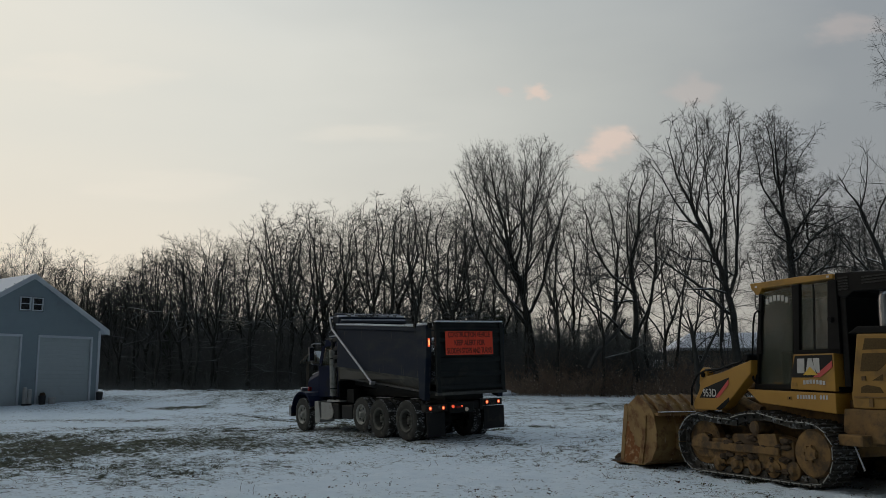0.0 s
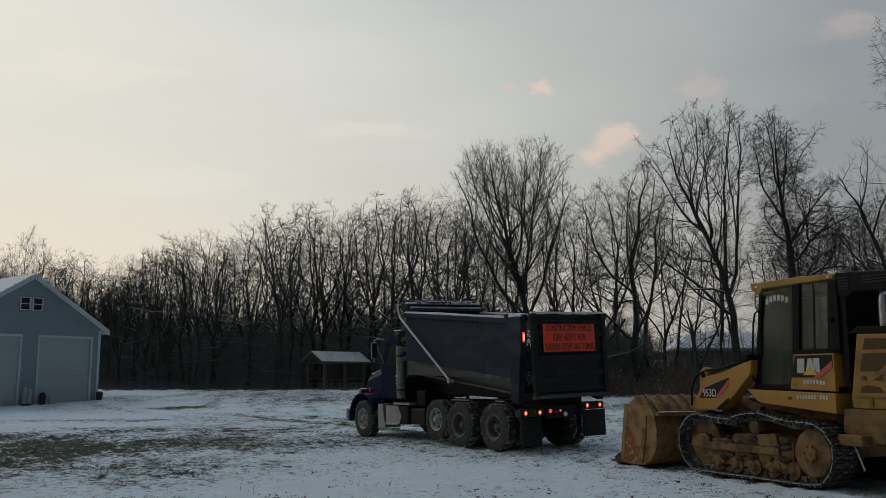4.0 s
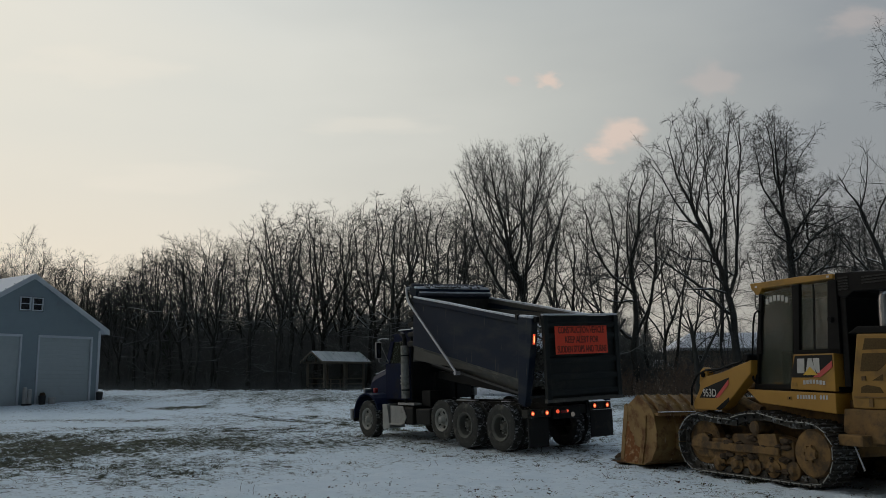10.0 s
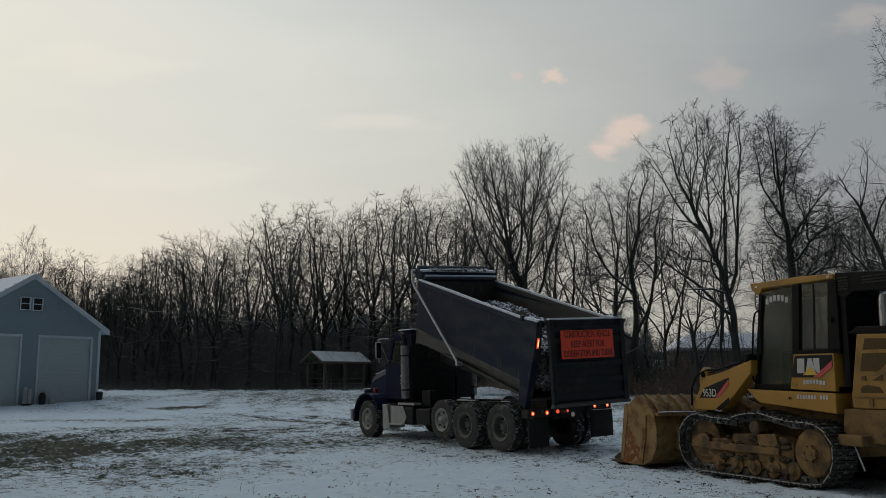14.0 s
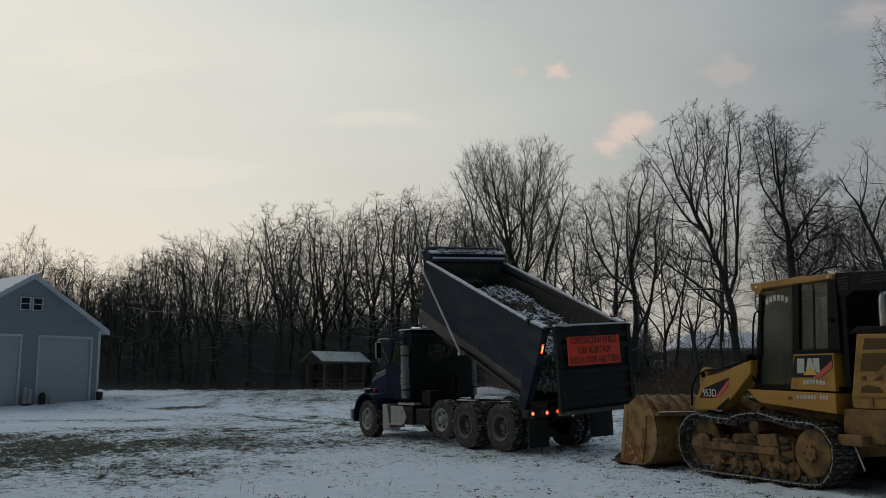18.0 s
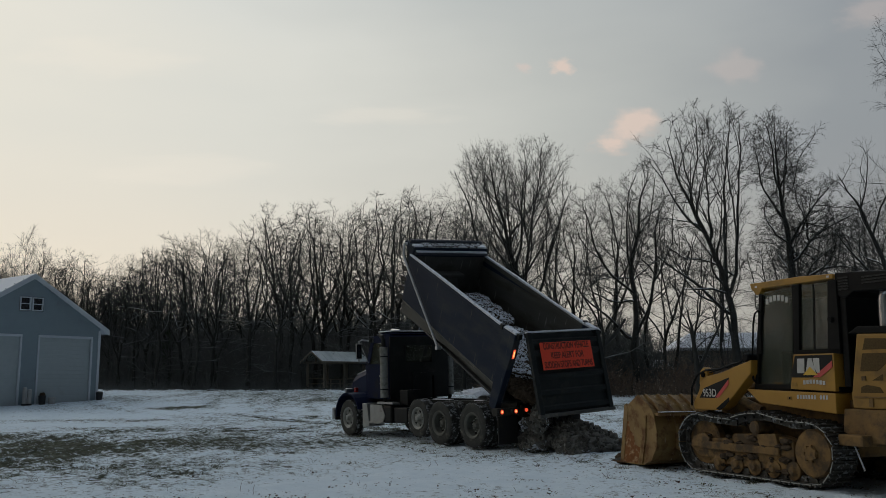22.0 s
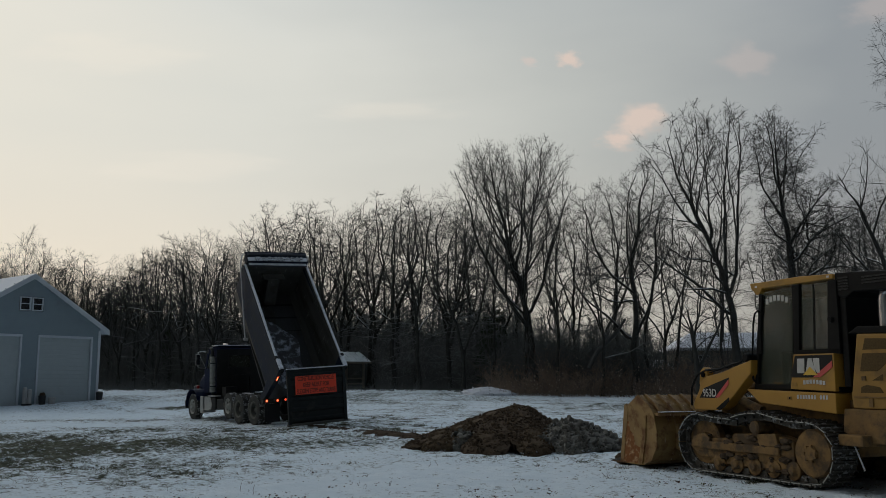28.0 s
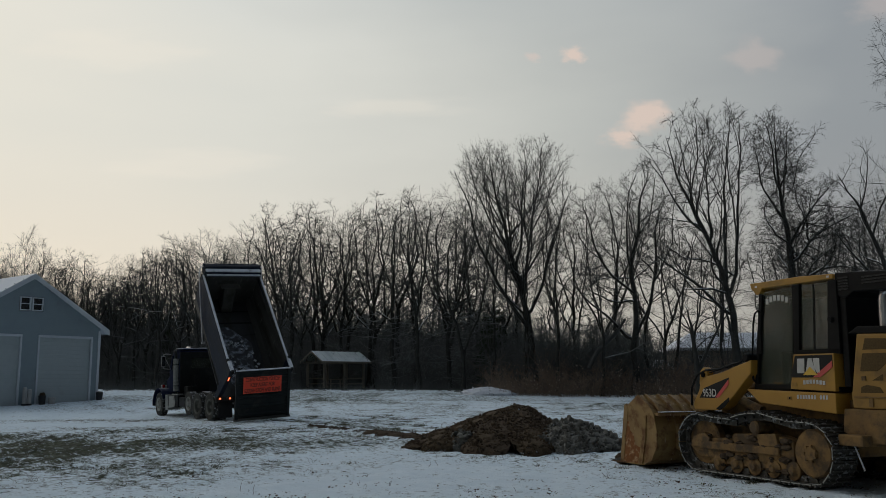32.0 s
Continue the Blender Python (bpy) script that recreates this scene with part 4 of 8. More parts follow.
    forks = [([(0, 0, 9.6, 3.4, 3.4, 4.4), (0, 0, 5.4, 2.6, 2.6, 2.4)], [[(0, 0, -0.3), (0.1, 0, 4.6), (-0.9, 0.2, 8.4), (-1.5, 0.3, 11.5)], [(0.1, 0, 4.4), (1.2, -0.3, 8.0), (1.6, -0.4, 11)], [(-0.3, 0.1, 6.4), (0.2, 0.9, 9.4), (0.1, 1.0, 12)]]),
             ([(0, 0, 9.8, 2.5, 2.5, 4.2), (0, 0, 5.2, 2.0, 2.0, 2.6)], [[(0, 0, -0.3), (0.2, 0.1, 5.0), (-0.1, 0.1, 9.0), (0.2, 0.1, 12)], [(0.1, 0.1, 6.0), (-1.0, -0.4, 9.0), (-1.3, -0.4, 11.4)]]),
             ([(0.2, 0, 9.6, 4.0, 3.8, 4.4), (-0.4, 0, 5.4, 3.0, 2.8, 2.0)], [[(0, 0, -0.3), (0, 0, 3.6), (-1.5, 0.4, 7.4), (-2.4, 0.6, 10.6)], [(0, 0, 3.6), (0.4, -0.9, 8.0), (0.4, -1.0, 12)], [(0, 0, 3.8), (1.8, 0.6, 7.4), (2.6, 0.8, 10.4)], [(-0.6, 0.1, 5.4), (-0.5, 1.0, 9.0), (-0.8, 1.2, 12)]]),
             ([(-0.5, 0, 10.0, 3.0, 3.2, 4.0), (1.2, 0, 6.8, 2.0, 2.2, 2.4)], [[(0, 0, -0.3), (-0.3, 0, 5.8), (-1.1, 0, 9.2), (-1.0, 0, 12.5)], [(-0.3, 0, 5.4), (0.7, 0.4, 9.0), (0.9, 0.4, 12)], [(-0.2, 0, 4.0), (1.8, 0, 6.4), (2.4, 0.1, 8.4)]]),
             ([(0.5, 0, 9.7, 3.0, 3.0, 4.3), (0, 0, 5.4, 2.4, 2.4, 2.4)], [[(0, 0, -0.3), (0.6, 0.1, 4.6), (0.2, 0.2, 8.0), (0.7, 0.2, 12.5)], [(0.5, 0.1, 4.0), (1.9, 0, 7.0), (2.4, 0, 9.8)], [(0.3, 0.2, 6.8), (-0.9, -0.5, 9.4), (-1.2, -0.6, 11.6)]]),
             ([(0, 0, 9.0, 3.2, 3.4, 5.0)], [[(0, 0, -0.3), (0, 0, 3.0), (0.9, 0.4, 7.0), (0.7, 0.6, 11.5)], [(0, 0, 2.6), (-1.3, -0.3, 6.5), (-1.7, -0.3, 10.8)], [(0.5, 0.2, 5.2), (1.9, 0.3, 8.4), (2.2, 0.4, 10.6)]])]
    for i, (lobes, stem) in enumerate(forks):
        t = make_tree("bare grey-brown tree at the edge of the woods", group="trees of the wood's edge", seed=100 + i, lobes=lobes, stem=stem, r=0.13, dense=1.1, fork=(1.8, 2.05, 2.0), angle=(0.65, 1.25), lift=0.004, kink=0.19, fine=0.0085, twig=0.36, low=0.45)
        kinds.append(t)
    tops = [(-60, 455), (60, 452), (160, 445), (205, 470), (260, 432), (370, 412), (440, 380), (520, 360), (600, 372), (690, 335), (760, 345), (805, 335), (870, 400), (930, 420), (1010, 330), (1080, 320), (1180, 360), (1330, 400), (1480, 330), (1650, 330)]
    rng = random.Random(5)
    used, px = set(), -70
    while px < 1640:
        for row, (d0, cut) in enumerate(((63, 16), (73, 0), (86, 10))):
            d = d0 + rng.uniform(-2, 5)
            p = px + rng.uniform(-16, 16)
            if p < 205 and d < 68:
                d += 12
            if 540 < p < 665 and d < 71:
                d = 74
            top = float(np.interp(p, [a for a, b in tops], [b for a, b in tops])) + cut - 13 + abs(rng.gauss(0, 28))
            if (p > 860 and row < 2 and rng.random() < (0.4 if 1130 < p < 1340 else 0.72 if p > 1340 else 0.5 if p > 900 else 0.25)) or (row == 2 and rng.random() < 0.3):
                continue
            x, y, z = spot(p, d)
            h = 1.6 + (672 - top) / 1600 * d - z
            i = rng.randrange(len(kinds))
            m = pose(x, y, z, 0, 0, rng.uniform(0, 360)) @ Matrix.Diagonal((h / 14 * rng.uniform(1.15, 1.5), h / 14 * rng.uniform(1.15, 1.5), h / 14, 1))
            if i in used:
                copy_thing(kinds[i], m @ Matrix.Diagonal((*kinds[i].scale, 1)).inverted())
            else:
                used.add(i)
                kinds[i].matrix_basis = m
        px += 30 if px < 330 else 44 if px < 880 else 52


make_trees()


def make_conifer(px, d, h, seed):
    rng = random.Random(seed)
    t = thing("conifer", "small dark evergreen among the bare trees", "tree", group="evergreens in the woods")
    V, Fc = [], []
    ring_tube(V, Fc, [Vector((0, 0, -0.2)), Vector((0, 0, h * 0.5)), Vector((0, 0, h))], [0.11, 0.07, 0.015], 7)
    ob = new("trunk", raw_mesh("trunk", V, Fc, M["bark"]))
    ob.parent = t
    V, Fc = [], []
    for i in range(170):
        f = rng.uniform(0.10, 0.99)
        a = rng.uniform(0, 2 * math.pi)
        ln = (1.02 - f) * h * 0.30 * rng.uniform(0.7, 1.15) + 0.12
        p, q = limb(rng, Vector((0, 0, f * h)), Vector((math.cos(a), math.sin(a), 0.15)), ln, 0.02, 0.008, 3, 0.08, -0.10)
        ring_tube(V, Fc, p, q, 3)
        for j in range(16):
            c, dd = along(p, rng.uniform(0.15, 1.0))
            e = c + turn_off(rng, dd, rng.uniform(0.5, 1.1)) * rng.uniform(0.10, 0.26)
            ring_tube(V, Fc, [c, e], [0.022, 0.010], 3)
    ob = new("crown", raw_mesh("crown", V, Fc, M["needle"]))
    ob.parent = t
    stand(t, px, d)


for spot_px, depth, tall, seed_ in ((862, 68, 5.6, 1), (884, 72, 6.4, 2), (300, 78, 5.0, 3)):
    make_conifer(spot_px, depth, tall, seed_)


def make_undergrowth():
    """Saplings, brush and dry weeds along the foot of the woods, and the wood's dim depth."""
    rng = random.Random(9)
    V, Fc = [], []
    RV, RF = [], []
    for i in range(3900):
        p = rng.uniform(-80, 900) if i % 3 else rng.uniform(880, 1660)
        d = rng.uniform(66, 105) if p < 860 else rng.uniform(64, 92)
        if 540 < p < 665 and d < 72 or 1150 < p < 1345 and rng.random() < 0.45:
            continue
        x, y, z = spot(p, d)
        h = 1.4 + 6.5 * rng.random() ** 1.6 if p < 860 else 1.4 + 5.6 * rng.random() ** 1.8
        pts, rs = limb(rng, Vector((x, y, z - 0.1)), Vector((rng.gauss(0, 0.16), rng.gauss(0, 0.1), 1)), h, rng.uniform(0.02, 0.05), 0.01, 4, 0.10, 0.03)
        spike(V, Fc, pts, rs, 3)
        for j in range(9):
            q, dd = along(pts, rng.uniform(0.15, 0.98))
            a, b = limb(rng, q, turn_off(rng, dd, rng.uniform(0.5, 1.3)), rng.uniform(0.6, 2.4), 0.013, 0.006, 2, 0.25, 0.0)
            if rng.random() < (0.30 if 560 < p < 900 else 0.14):
                spike(RV, RF, a, b, 3)
            else:
                spike(V, Fc, a, b, 3)
    for i in range(190):          # long low boughs lined with snow
        p, d = rng.uniform(215, 880) if i % 3 else rng.uniform(640, 900), rng.uniform(63.5, 68)
        if 530 < p < 660:
            d += 8
        x, y, z = spot(p, d)
        side = rng.choice((-1, 1))
        pts, rs = limb(rng, Vector((x, y, z + rng.uniform(0.8, 5.5))), Vector((side, rng.gauss(0, 0.4), rng.uniform(-0.1, 0.5))), rng.uniform(1.2, 3.6), 0.022, 0.008, 7, 0.16, -0.03)
        spike(RV, RF, pts, rs, 3)
        for j in range(7):
            q, dd = along(pts, rng.uniform(0.15, 0.98))
            a, b = limb(rng, q, turn_off(rng, dd, rng.uniform(0.4, 0.9)), rng.uniform(0.3, 1.0), 0.012, 0.006, 2, 0.25, 0.0)
            spike(*((RV, RF) if rng.random() < 0.6 else (V, Fc)), a, b, 3)
    for i in range(1300):         # thicket deeper in
        p, d = rng.uniform(420, 1130) if i % 3 else rng.uniform(850, 1060), rng.uniform(74, 125)
        x, y, z = spot(p, d)
        pts, rs = limb(rng, Vector((x, y, z - 0.1)), Vector((rng.gauss(0, 0.2), rng.gauss(0, 0.2), 1)), 2.0 + 3.2 * rng.random(), 0.035, 0.012, 4, 0.14, 0.0)
        spike(V, Fc, pts, rs, 3)
        for j in range(10):
            q, dd = along(pts, rng.uniform(0.08, 0.98))
            a, b = limb(rng, q, turn_off(rng, dd, rng.uniform(0.5, 1.3)), rng.uniform(0.7, 2.2), 0.02, 0.009, 2, 0.25, 0.0)
            spike(V, Fc, a, b, 3)
    for i in range(2900):
        p, d = rng.uniform(870, 1350) if i % 3 else rng.uniform(930, 1140), rng.uniform(60, 70)
        if p > 1140 and rng.random() < 0.35:
            continue
        x, y, z = spot(p, d)
        pts, rs = limb(rng, Vector((x, y, z - 0.1)), Vector((rng.gauss(0, 0.35), rng.gauss(0, 0.25), 1)), 1.2 + (4.2 if p < 1140 else 3.0) * rng.random() ** 1.3, 0.02, 0.008, 5, 0.16, 0.0)
        spike(V, Fc, pts, rs, 3)
        for j in range(7):
            q, dd = along(pts, rng.uniform(0.1, 0.98))
            a, b = limb(rng, q, turn_off(rng, dd, rng.uniform(0.4, 1.3)), rng.uniform(0.5, 1.5), 0.011, 0.006, 3, 0.25, 0.0)
            spike(V, Fc, a, b, 3)
    tagged(new("undergrowth", raw_mesh("undergrowth", V, Fc, M["brush"])), "dense bare saplings and brush inside the woods", "undergrowth", kind="stuff")
    tagged(new("snowy_twigs", raw_mesh("snowy_twigs", RV, RF, M["rime"])), "snow-lined twigs among the brush", "undergrowth", kind="stuff")
    V, Fc = [], []
    for i in range(3000):
        p = rng.uniform(-120, 930) if i % 4 else rng.uniform(900, 1660)
        d = rng.uniform(98, 190)
        x, y, z = spot(p, d)
        h = rng.uniform(7, 13.5) if p < 870 else rng.uniform(6, 11.5) if p < 1150 else rng.uniform(4, 8)
        pts, rs = limb(rng, Vector((x, y, z - 0.1)), Vector((rng.gauss(0, 0.06), rng.gauss(0, 0.06), 1)), h, rng.uniform(0.10, 0.24), 0.03, 4, 0.05, 0.03)
        spike(V, Fc, pts, rs, 4)
        for j in range(15):
            f = rng.uniform(0.12, 0.98)
            q, dd = along(pts, f)
            a, b = limb(rng, q, turn_off(rng, dd, rng.uniform(0.5, 1.1)), rng.uniform(1.2, 3.6) * (1.2 - 0.7 * f), 0.05, 0.02, 2, 0.2, 0.10)
            spike(V, Fc, a, b, 3)
    for i in range(900):          # unseen trees added at the sides and behind, to block low sky light
        a = radians(rng.uniform(122, 418))
        d = rng.uniform(46, 66)
        x, y = d * math.cos(a), 12 + d * math.sin(a)
        if y > 0 and abs(x) < 0.62 * y + 2:
            continue
        h = rng.uniform(11, 16)
        pts, rs = limb(rng, Vector((x, y, -0.2)), Vector((rng.gauss(0, 0.06), rng.gauss(0, 0.06), 1)), h, rng.uniform(0.2, 0.4), 0.05, 4, 0.05, 0.03)
        spike(V, Fc, pts, rs, 4)
        for j in range(12):
            f = rng.uniform(0.05, 0.98)
            q, dd = along(pts, f)
            a2, b2 = limb(rng, q, turn_off(rng, dd, rng.uniform(0.5, 1.2)), rng.uniform(1.5, 4.0) * (1.2 - 0.7 * f), 0.12, 0.05, 2, 0.2, 0.08)
            spike(V, Fc, a2, b2, 3)
    tagged(new("far_woods", raw_mesh("far_woods", V, Fc, M["brush"])), "deep bare woods behind the field, with an added unseen ring that blocks low sky", "woods", kind="stuff")
    V, Fc = [], []
    SV, SF, DV, DF = [], [], [], []
    for i in range(5200):
        p = rng.uniform(870, 1600) if i % 4 else rng.uniform(-60, 880)
        d = rng.uniform(56.5, 65) if p > 870 else rng.uniform(61.5, 69)
        if p < 870 and (p < 170 or 530 < p < 670):
            continue
        x, y, z = spot(p, d)
        h = (0.5 + 1.9 * rng.random() ** 1.5) * (1 + 0.35 * math.sin(p * 0.043) * math.sin(p * 0.017 + 1)) if p > 870 else 0.3 + 1.2 * rng.random() ** 2
        pts, rs = limb(rng, Vector((x, y, z - 0.05)), Vector((rng.gauss(0, 0.45), rng.gauss(0, 0.3), 1)), h * 1.1, 0.016, 0.006, 4, 0.22, -0.05)
        spike(*((V, Fc) if p > 870 else (DV, DF)), pts, rs, 3)
        for j in range(4):
            q, dd = along(pts, rng.uniform(0.3, 0.95))
            a, b = limb(rng, q, turn_off(rng, dd, rng.uniform(0.5, 1.2)), h * rng.uniform(0.25, 0.5), 0.011, 0.005, 2, 0.3, 0.0)
            spike(*((V, Fc) if p > 870 else (DV, DF)), a, b, 3)
            if p > 890 and rng.random() < 0.10:
                e, s = a[-1], rng.uniform(0.03, 0.055)
                o = len(SV)
                SV += [e + Vector(v) * s for v in ((1, 0, 0), (-1, 0, 0), (0, 1, 0), (0, -1, 0), (0, 0, 1), (0, 0, -1))]
                SF += [(o + a_, o + b_, o + c_) for a_, b_, c_ in ((0, 2, 4), (2, 1, 4), (1, 3, 4), (3, 0, 4), (2, 0, 5), (1, 2, 5), (3, 1, 5), (0, 3, 5))]
    for i in range(700):          # fallen sticks and dead stems along the woods' edge
        p, d = rng.uniform(170, 880), rng.uniform(59.5, 65)
        x, y, z = spot(p, d)
        pts, rs = limb(rng, Vector((x, y, z + 0.02)), Vector((rng.gauss(0, 1), rng.gauss(0, 0.5), abs(rng.gauss(0.1, 0.25)))), rng.uniform(0.4, 1.7), rng.uniform(0.012, 0.03), 0.008, 3, 0.2, 0.0)
        spike(*((V, Fc) if p > 870 else (DV, DF)), pts, rs, 3)
    tagged(new("dead_stems", raw_mesh("dead_stems", DV, DF, M["brush"])), "grey-brown dead stems and sticks along the woods", "weeds", kind="stuff")
    tagged(new("dry_weeds", raw_mesh("dry_weeds", V, Fc, M["weed"])), "tangle of reddish-brown dry weeds along the field", "weeds", kind="stuff")
    tagged(new("seed_heads", raw_mesh("seed_heads", SV, SF, M["seed"])), "pale fluffy seed heads on the dry weeds", "weeds", kind="stuff")


make_undergrowth()


def make_dead_wood():
    """A leaning dead trunk and a snow-lined bough caught in the brush."""
    rng = random.Random(31)
    def at(px, py, d):
        return Vector(((px - 784) / 1600 * d, d, 1.6 + (672 - py) / 1600 * d))
    V, Fc = [], []
    line = [at(1040, 652, 58), at(1056, 622, 58), at(1074, 606, 58.2), at(1092, 588, 58.4), at(1106, 566, 58.6)]
    ring_tube(V, Fc, line, [0.15, 0.13, 0.12, 0.10, 0.08], 7)
    for i in range(9):
        q, dd = along(line, rng.uniform(0.2, 1.0))
        a, b = limb(rng, q, turn_off(rng, dd, rng.uniform(0.4, 1.0)), rng.uniform(0.6, 1.8), 0.03, 0.01, 4, 0.2, 0.05)
        ring_tube(V, Fc, a, b, 4)
    tagged(new("dead_trunk", raw_mesh("dead_trunk", V, Fc, M["twig"])), "dark dead trunk leaning through the brush", "tree trunk")
    V, Fc = [], []
    line = [at(1068, 634, 57), at(1090, 629, 57), at(1112, 624, 57.1), at(1128, 615, 57.2), at(1140, 606, 57.4)]
    ring_tube(V, Fc, line, [0.03, 0.032, 0.03, 0.024, 0.014], 6)
    for i in range(6):
        q, dd = along(line, rng.uniform(0.2, 1.0))
        a, b = limb(rng, q, turn_off(rng, dd, rng.uniform(0.4, 1.0)), rng.uniform(0.5, 1.1), 0.018, 0.008, 3, 0.2, 0.05)
        ring_tube(V, Fc, a, b, 4)
    tagged(new("fallen_bough", raw_mesh("fallen_bough", V, Fc, M["rime"])), "snow-lined fallen bough caught in the brush", "branch")


make_dead_wood()


# ---- dump truck ----
# local space: x forward from the rearmost axle, y to the truck's left, z up from the ground
HINGE = (-0.646, 0.0, 1.065)
GATE = (-1.19, 0.0, 3.01)


def tyre_profile(r, w):
    return [(r * 0.57, -w * 0.40), (r * 0.60, -w * 0.47), (r * 0.78, -w * 0.52), (r * 0.93, -w * 0.48), (r * 0.985, -w * 0.40), (r, -w * 0.30), (r, w * 0.30), (r * 0.985, w * 0.40), (r * 0.93, w * 0.48), (r * 0.78, w * 0.52), (r * 0.60, w * 0.47), (r * 0.57, w * 0.40)]


def add_tyre(bm, r, w, y):
    seg = 40
    prof = tyre_profile(r - 0.006, w)
    rings = [[bm.verts.new((a * math.cos(2 * math.pi * q / seg), b + y, a * math.sin(2 * math.pi * q / seg))) for q in range(seg)] for a, b in prof]
    for a, b in zip(rings, rings[1:] + rings[:1]):
        for q in range(seg):
            bm.faces.new((a[q], a[(q + 1) % seg], b[(q + 1) % seg], b[q]))


def add_tread(bm, r, w, y):
    for i in range(44):            # lugs on the tread
        a = 2 * math.pi * i / 44
        for k, (lo, hi) in enumerate(((-0.44, -0.10), (-0.06, 0.06), (0.10, 0.44))):
            b = a + (0.07 if k == 1 else 0.0)
            vs = []
            for rr in (r - 0.018, r):
                for da, yy in ((-0.045, lo), (0.045, lo), (0.045, hi), (-0.045, hi)):
                    vs.append(bm.verts.new((rr * math.cos(b + da), y + yy * w, rr * math.sin(b + da))))
            bm.faces.new(vs[4:])
            for q in range(4):
                bm.faces.new((vs[q], vs[(q + 1) % 4], vs[4 + (q + 1) % 4], vs[4 + q]))


def make_wheel(truck, x, y, z, r, dual, sgn, deep):
    """One hub with its tyre or pair of tyres; sgn is the outward side."""
    h0 = -0.13 if deep else -0.03
    wheel = new("wheel", mesh_of("hub", add_lathe(bmesh.new(), [(0.0, sgn * (h0 + 0.07)), (0.05, sgn * (h0 + 0.07)), (0.07, sgn * (h0 + 0.06)), (0.085, sgn * h0), (0.115, sgn * (h0 - 0.015)), (0.12, sgn * -0.22)], 20), M["rimdull"] if deep else M["rim"], True))
    wheel.parent = truck
    w = 0.27 if dual else 0.30
    ys = (0.0, -sgn * 0.34) if dual else (0.0,)
    for yy in ys:
        bm = bmesh.new()
        add_tyre(bm, r, w, yy - sgn * w / 2)
        part("tyre", bm, M["rubber"], wheel)
        bm = bmesh.new()
        add_tread(bm, r, w, yy - sgn * w / 2)
        part("tread", bm, M["tread"], wheel, "snow-caked tread lugs")
    rr = r * 0.585
    d = -0.17 if deep else -0.05
    prof = [(rr, -w * 0.93), (rr, -0.01), (rr * 0.98, 0.010), (rr * 0.90, 0.002), (rr * 0.79, -0.020), (rr * 0.76, d), (rr * 0.36, d - 0.01), (rr * 0.30, d + 0.02), (0.001, d + 0.02)]
    part("rim", add_lathe(bmesh.new(), [(a, sgn * b) for a, b in prof[:6]] + [(rr * 0.77, sgn * (d - 0.02)), (rr * 0.9, -sgn * w * 0.9)], 32), M["rimdull"] if deep else M["rim"], wheel)
    part("rim_disc", add_lathe(bmesh.new(), [(a, sgn * b) for a, b in prof[5:]], 32), M["rimdark"] if deep else M["rim"], wheel)
    bm = bmesh.new()
    for i in range(10):
        a = 2 * math.pi * i / 10
        c, s = math.cos(a) * rr * 0.52, math.sin(a) * rr * 0.52
        add_tube(bm, [(c, sgn * (d - 0.005), s), (c, sgn * (d + 0.035), s)], 0.017, 6)
    tagged(part("wheel_nuts", bm, M["rim"], wheel), kind="stuff")
    # solid black discs paint the dark of the hand holes
    for i in range(5):
        a = 2 * math.pi * (i + 0.5) / 5
        c, s = math.cos(a) * rr * 0.66, math.sin(a) * rr * 0.66
        part("hand_hole", tube([(c, sgn * (d - 0.006), s), (c, sgn * (d + 0.004), s)], 0.046, 12), M["black"], wheel)
    wheel.matrix_basis = pose(x, y, z)
    return wheel


